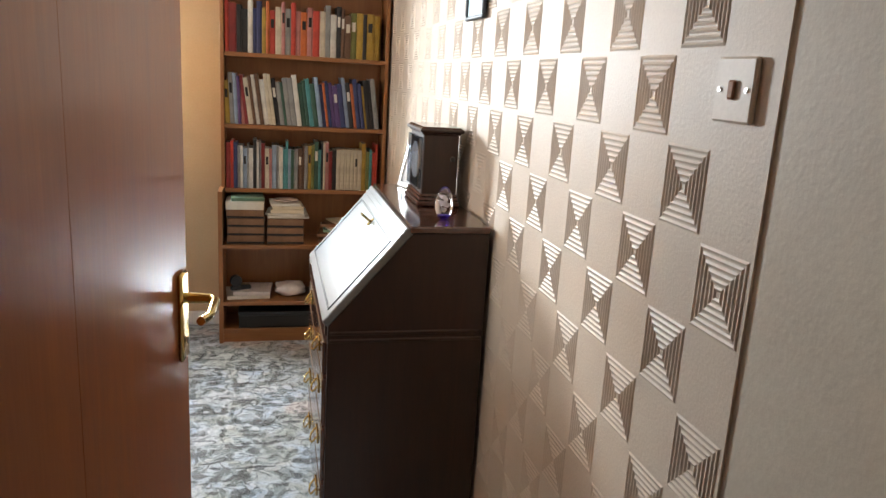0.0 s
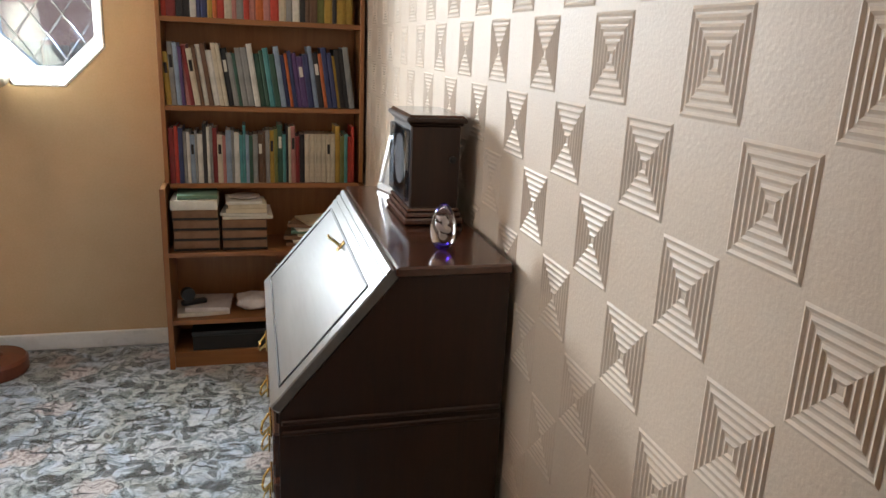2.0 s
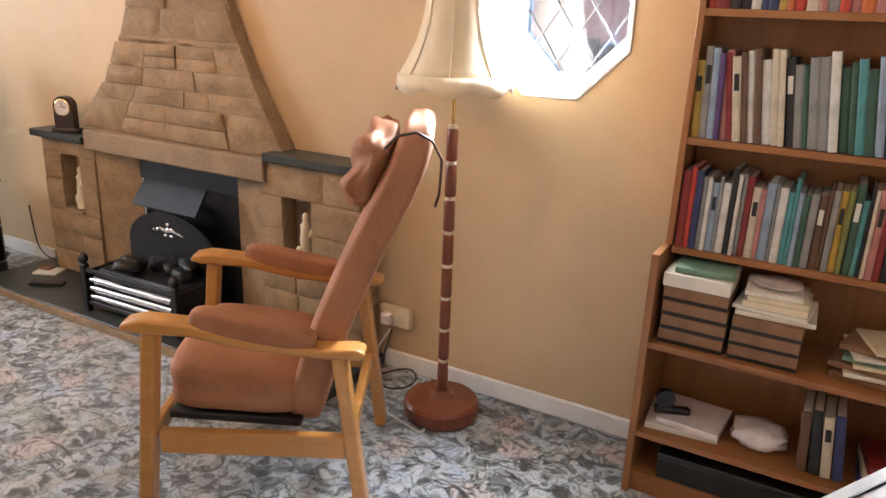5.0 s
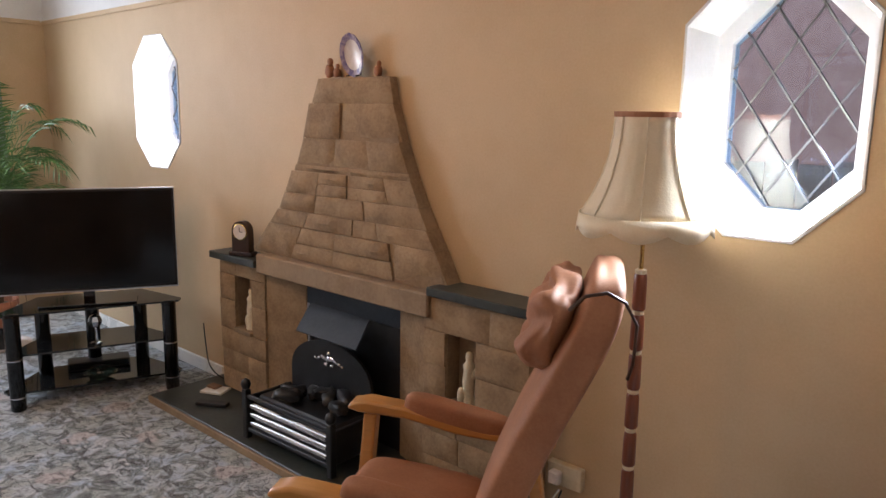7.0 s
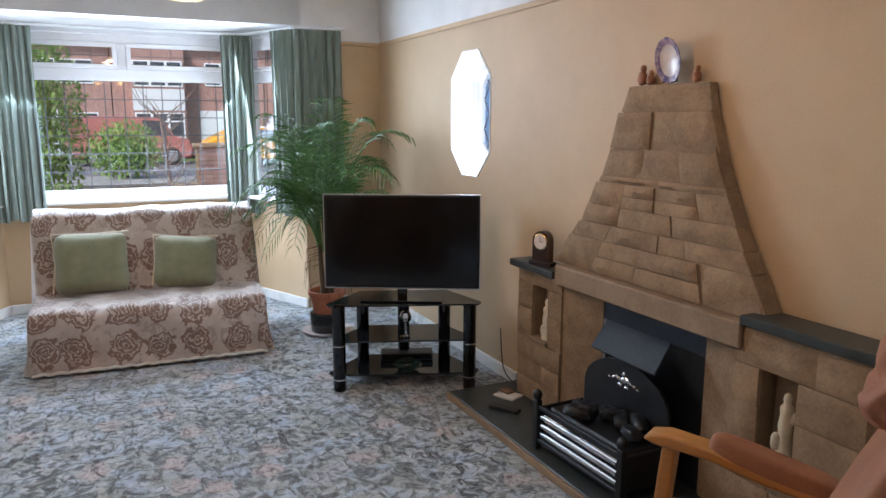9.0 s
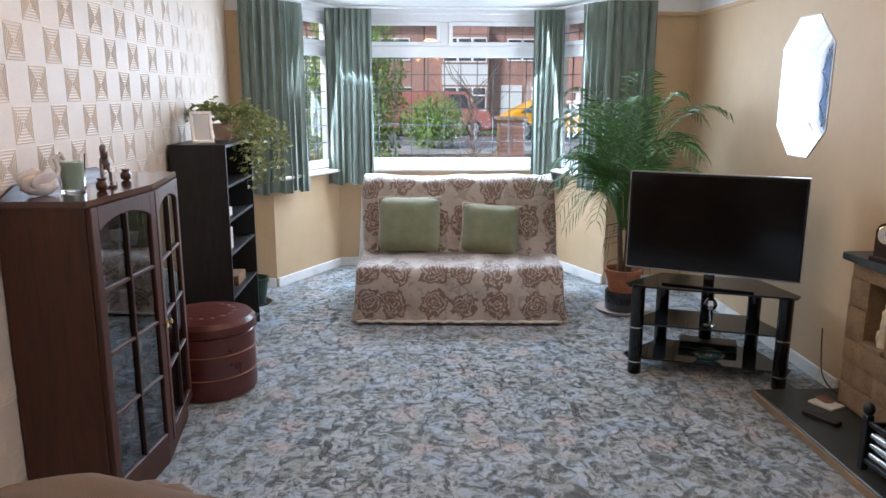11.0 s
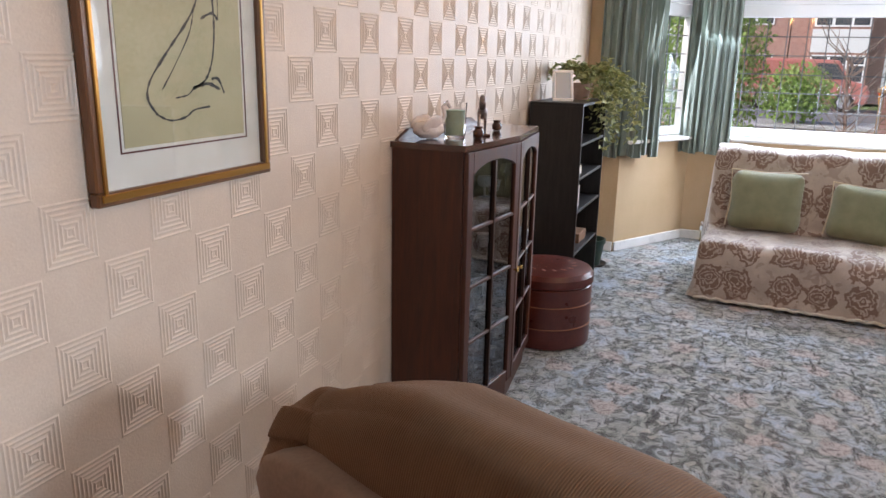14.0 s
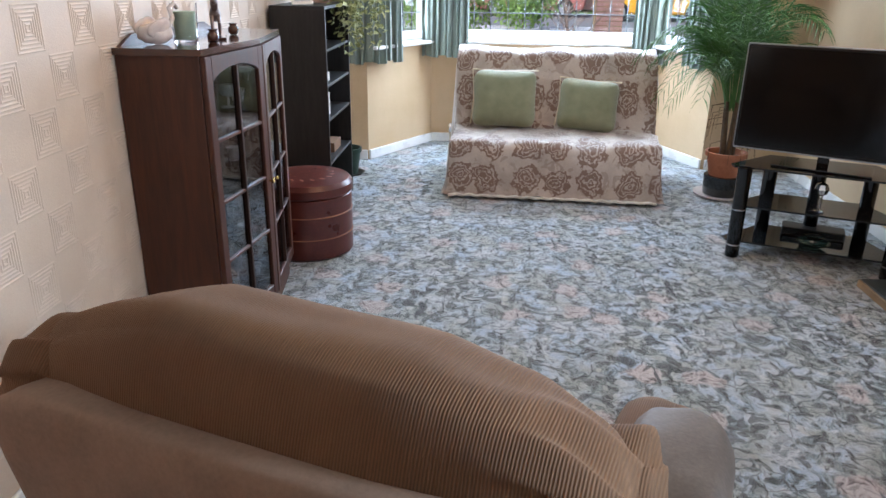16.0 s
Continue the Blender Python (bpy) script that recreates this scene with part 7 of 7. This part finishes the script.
# ---- outside ----
structure("ground", boxed(-400, 400, -400, 400, -0.35, -0.30), M["grass"], "grass verge and gardens outside")
structure("road", boxed(-30, -21.5, -80, 80, -0.299, -0.10), M["tarmac"], "grey tarmac street")
structure("pavement", boxed(-21.5, -19.5, -80, 80, -0.299, -0.02), surface("paving", (0.26, 0.26, 0.26), (0.36, 0.36, 0.35), 3, 0.8, 40, 0.2), "pale concrete pavement")
structure("pavement_garden", boxed(-12, FRONT - 0.3, -2, 9, -0.299, -0.20), surface("drive", (0.2, 0.2, 0.2), (0.3, 0.29, 0.28), 3, 0.8, 40, 0.2), "paved front garden")


def garden_wall():
    w = thing("garden_wall", pose(-12.2, 3.0, -0.30), "low red brick garden wall", "wall")
    part("footing", boxed(-0.10, 0.10, -9, 9, 0, 0.70), M["mortar"], w)
    for r in range(9):
        for k in range(26):
            y = -2.0 + 0.23 * k + (0.115 if r % 2 else 0)
            part("brick", boxed(0.0, 0.112, y, y + 0.215, 0.012 + 0.077 * r, 0.012 + 0.077 * r + 0.065), M["brick"], w)
    part("coping", boxed(-0.14, 0.14, -9, 9, 0.70, 0.76, 0.01), M["ledge"], w)
    p = thing("gate_pillar", pose(-12.0, 4.50, -0.30), "square red brick gate pillar with stone cap", "gate pillar")
    part("core", boxed(-0.225, 0.225, -0.225, 0.225, 0, 1.38), M["mortar"], p)
    for r in range(18):
        for k in range(2):
            y = -0.23 + 0.23 * k
            part("brick", boxed(0.20, 0.232, y + 0.005, y + 0.225, 0.012 + 0.077 * r, 0.077 * r + 0.074), M["brick"], p)
    part("cap", boxed(-0.27, 0.27, -0.27, 0.27, 1.38, 1.45, 0.015), M["ledge"], p)


garden_wall()


def leafy(name, m, sx, sy, sz, n, size, mat_, label, category, seed):
    """A tree or bush of many small leaf clumps round a trunk."""
    random.seed(seed)
    t = thing(name, m, label, category)
    part("trunk", tubed([(0, 0, 0), (0.02, 0, sz * 0.4), (0, 0.02, sz * 0.9)], 0.05, 8, 0.3), M["bark"], t)
    vs, fs = [], []
    for _ in range(n):
        u, a, q = random.random() ** 0.6, random.uniform(0, 6.283), random.uniform(-1, 1)
        r = u * math.sqrt(max(0, 1 - q * q))
        c = Vector((sx * r * math.cos(a), sy * r * math.sin(a), sz * (0.52 + 0.5 * q * u)))
        e = Euler((random.uniform(0, 6), random.uniform(0, 6), random.uniform(0, 6))).to_matrix()
        k = len(vs)
        s = size * random.uniform(0.6, 1.4)
        vs += [tuple(c + e @ Vector(p) * s) for p in ((0, 0, 0), (0.5, 0.22, 0.06), (1, 0, 0), (0.5, -0.22, 0.06))]
        fs += [(k, k + 1, k + 2), (k, k + 2, k + 3)]
    me = bpy.data.meshes.new("crown")
    me.from_pydata(vs, [], fs)
    me.materials.append(mat_)
    ob = new("crown", me)
    ob.parent = t


leafy("conifer", pose(-11.2, 1.75, -0.3), 0.95, 0.9, 3.4, 12000, 0.085, M["hedge"], "golden green conifer in the front garden", "tree", 1)
leafy("garden_bush", pose(-10.6, 2.75, -0.3), 0.42, 0.5, 0.80, 2200, 0.07, M["hedge"], "small leafy shrub in the front garden", "bush", 2)
leafy("far_bush", pose(-20.4, 3.4, -0.1), 0.8, 1.0, 1.6, 2600, 0.13, M["hedge"], "round clipped bush by the pavement", "bush", 3)


def bare_tree():
    random.seed(4)
    t = thing("bare_tree", pose(-11.3, 3.75, -0.3), "small leafless garden tree with pale branches", "tree")
    part("trunk", tubed([(0, 0, 0), (0.03, 0.05, 0.6), (-0.02, -0.02, 1.2), (0.0, -0.08, 1.9)], 0.035, 8, 0.5), M["bark"], t)
    for k in range(34):
        z = random.uniform(0.5, 1.9)
        a = random.uniform(0, 6.28)
        l = random.uniform(0.3, 0.95)
        p0 = Vector((0, 0, z))
        p1 = p0 + Vector((math.cos(a) * l * 0.4, math.sin(a) * l * 0.5, l * 0.4))
        p2 = p0 + Vector((math.cos(a + 0.3) * l * 0.6, math.sin(a + 0.3) * l * 0.9, l * 0.9))
        part("branch", tubed([p0, p1, p2], 0.011, 5, 0.3), M["bark"], t)


bare_tree()


def car(m, paint, label, van=False):
    c = thing("parked_car", m, label, "car", "cars parked in the street")
    if van:
        body = [(-2.1, 0.25), (2.0, 0.25), (2.1, 0.6), (1.95, 0.95), (1.45, 1.05), (1.0, 1.75), (-2.05, 1.8), (-2.15, 0.9)]
        cab = [(0.35, 1.10), (1.32, 1.10), (0.95, 1.62), (0.35, 1.64)]
    else:
        body = [(-2.0, 0.25), (1.95, 0.25), (2.05, 0.55), (1.9, 0.78), (1.05, 0.92), (0.45, 1.36), (-0.9, 1.42), (-1.75, 1.02), (-2.05, 0.85)]
        cab = [(-1.45, 0.98), (0.85, 0.95), (0.38, 1.30), (-0.85, 1.35)]
    b = bmesh.new()
    prism(b, body, -0.82, 0.82, "y")
    ob = part("body", b, paint, c)
    md = ob.modifiers.new("round", "BEVEL")
    md.width, md.segments = 0.10, 3
    for s in (-1, 1):
        part("side_window", prismed(cab, s * 0.80, s * 0.835, "y"), M["dglass"], ob)
    for x in (-1.3, 1.3):
        for s in (-1, 1):
            w = part("wheel", lathed([(0.31, -0.09), (0.33, -0.06), (0.33, 0.06), (0.31, 0.09)], 20), M["tyre"], c)
            w.matrix_basis = pose(x, s * 0.76, 0.33, 90)
            part("rim", lathed([(0.21, -0.1), (0.21, 0.1)], 14), M["silver"], w)
    part("headlight", boxed(1.85, 2.03, -0.75, -0.4, 0.55, 0.68, 0.02), M["wpaint"], c)
    part("headlight", boxed(1.85, 2.03, 0.4, 0.75, 0.55, 0.68, 0.02), M["wpaint"], c)
    part("tail_light", boxed(-2.07, -1.95, -0.75, -0.5, 0.65, 0.85, 0.02), M["red"], c)
    part("tail_light", boxed(-2.07, -1.95, 0.5, 0.75, 0.65, 0.85, 0.02), M["red"], c)


car(pose(-26.6, 8.2, -0.10, 0, 0, 90), M["yellow"], "bright yellow hatchback parked in the street")
car(pose(-28.6, 3.9, -0.10, 0, 0, 90), surface("faded_red_paint", (0.36, 0.12, 0.10), (0.44, 0.16, 0.13), 2, 0.35, 30, 0.02), "red van parked across the street", True)
car(pose(-28.8, 9.6, -0.10, 0, 0, 90), M["wpaint"], "white car parked across the street")


def house(m, label):
    h = thing("terraced_house", m, label, "house", "houses across the street")
    part("wall", boxed(-4, 0, -3.6, 3.6, 0, 5.6), M["brick"], h)
    part("roof", prismed([(0.4, 5.5), (-4.4, 5.5), (-2.0, 8.0)], -3.8, 3.8, "y"), M["roof"], h)
    bay = part("bay_front", boxed(0, 0.6, -2.8, -0.4, 0, 5.0), M["brick"], h)
    for y0, y1, z0, z1, x in ((-2.7, -0.5, 0.9, 2.1, 0.6), (-2.7, -0.5, 3.3, 4.5, 0.6), (0.6, 2.9, 3.4, 4.5, 0.0), (1.9, 3.0, 0.9, 2.1, 0.0)):
        w = part("window", boxed(x, x + 0.05, y0, y1, z0, z1), M["upvc"], h)
        n = max(1, round((y1 - y0) / 0.75))
        s = (y1 - y0) / n
        for k in range(n):
            part("pane", boxed(x + 0.05, x + 0.055, y0 + s * k + 0.06, y0 + s * (k + 1) - 0.06, z0 + 0.07, z1 - 0.45), M["dglass"], w)
            part("pane", boxed(x + 0.05, x + 0.055, y0 + s * k + 0.06, y0 + s * (k + 1) - 0.06, z1 - 0.38, z1 - 0.06), M["dglass"], w)
    part("panel", boxed(0.6, 0.64, -2.75, -0.45, 2.2, 3.2), M["wpaint"], h, "white boarded panel between the windows")
    d = part("front_door", boxed(0, 0.06, 0.3, 1.4, 0.1, 2.2), M["wpaint"], h)
    part("gutter", boxed(0.38, 0.5, -3.8, 3.8, 5.42, 5.52), M["wpaint"], h)


for k in range(4):
    house(pose(-37, -7.4 + 7.25 * k, -0.2), "red brick house with white bay windows")


def side_view():
    f = thing("side_fence", pose(0, 6.6, -0.30), "weathered timber fence beside the house", "fence")
    fw = surface("fence_timber", (0.20, 0.17, 0.15), (0.33, 0.29, 0.26), 8, 0.85, 60, 0.3, stretch=(8, 8, 1), vary=0.2)
    for k in range(44):
        part("board", boxed(-5.5 + 0.16 * k, -5.5 + 0.16 * k + 0.15, 0, 0.02, 0.02, 1.62 + 0.02 * (k % 2)), fw, f)
    part("fence_rail", boxed(-5.5, 1.5, -0.04, 0, 0.5, 0.58), fw, f)
    part("fence_rail", boxed(-5.5, 1.5, -0.04, 0, 1.3, 1.38), fw, f)
    n = thing("neighbour_house", pose(-2, 9.0, -0.30), "side wall of the red brick house next door", "house")
    part("wall", boxed(-9, 8, 0, 5, 0, 4.8), M["brick"], n)
    part("roof", prismed([(-0.3, 4.7), (5.3, 4.7), (2.5, 7.2)], -9.2, 8.2, "x"), M["roof"], n)
    for x in (-3.0, 4.0, 5.7):
        w = part("window", boxed(x, x + 0.9, -0.05, 0, 1.2, 2.5), M["upvc"], n)
        part("pane", boxed(x + 0.07, x + 0.83, -0.056, -0.05, 1.28, 2.42), M["dglass"], w)


side_view()

# ---- wallpaper relief: ribbed squares in a chequer, last because there are many ----
TW, TH = 0.1235, 0.133


def rib_tile():
    """Six nested square ridges, on the xz plane, raised towards -y."""
    bmt = bmesh.new()
    for k in range(6):
        o = 0.93 - k * 0.150
        rings = []
        for q, y in ((o, -0.0003), (o - 0.055, -0.0020), (o - 0.11, -0.0003)):
            q = max(q, 0.01)
            rings.append([bmt.verts.new((sx * q * TW / 2, y, sz * q * TH / 2)) for sx, sz in ((-1, -1), (1, -1), (1, 1), (-1, 1))])
        for a, b in zip(rings, rings[1:]):
            for j in range(4):
                bmt.faces.new((a[j], a[(j + 1) % 4], b[(j + 1) % 4], b[j]))
    return bmt


def paper_relief():
    me = bpy.data.meshes.new("wallpaper_square")
    bmt = rib_tile()
    bmesh.ops.recalc_face_normals(bmt, faces=bmt.faces)
    bmt.to_mesh(me)
    me.materials.append(M["rib"])
    east, south = bpy.data.objects["wall_east"], bpy.data.objects["wall_south"]
    base = [(v.co.copy()) for v in bmt.verts]
    faces = [[v.index for v in f.verts] for f in bmt.faces]
    rest = {east: ([], []), south: ([], [])}
    count = 0

    def put(wall, m, near):
        nonlocal count
        if near and count < 300:
            ob = new("wallpaper_square", me)
            ob.parent = wall
            ob.matrix_basis = m
            count += 1
        else:
            vs, fs = rest[wall]
            k = len(vs)
            vs.extend(tuple(m @ c) for c in base)
            fs.extend([i + k for i in f] for f in faces)
    for i in range(-3, 25):
        for j in range(-9, 10):
            if (i + j) % 2:
                continue
            y, z = 1.984 + TW * (i + 0.5), 1.2195 + TH * (j + 0.5)
            if y - TW / 2 < 1.605 or y + TW / 2 > NORTH - 0.005 or z < TH or z > 2.3:
                continue
            if abs(y - 1.695) < 0.1 and abs(z - 1.43) < 0.07:
                continue
            put(east, pose(EAST, y, z, 0, 0, -90), y < 3.1 and z > 0.45)
    SW, SH = 0.1408, 0.1447
    for i in range(-7, 33):
        for j in range(-5, 9):
            if (i + j) % 2:
                continue
            x, z = 0.225 - SW * i, 0.848 + SH * j
            if x + SW / 2 > 1.02 or x - SW / 2 < WEST + 0.01 or z < 0.17 or z > 2.3:
                continue
            put(south, pose(x, SOUTH, z, 0, 0, 180) @ Matrix.Diagonal((SW / TW, 1.0, SH / TH, 1)), -1.3 < x < 0.75)
    for wall, (vs, fs) in rest.items():
        m2 = bpy.data.meshes.new("wallpaper_squares")
        m2.from_pydata(vs, [], fs)
        m2.materials.append(M["rib"])
        ob = tagged(new("wallpaper_squares", m2), kind="stuff")
        ob.parent = wall


paper_relief()
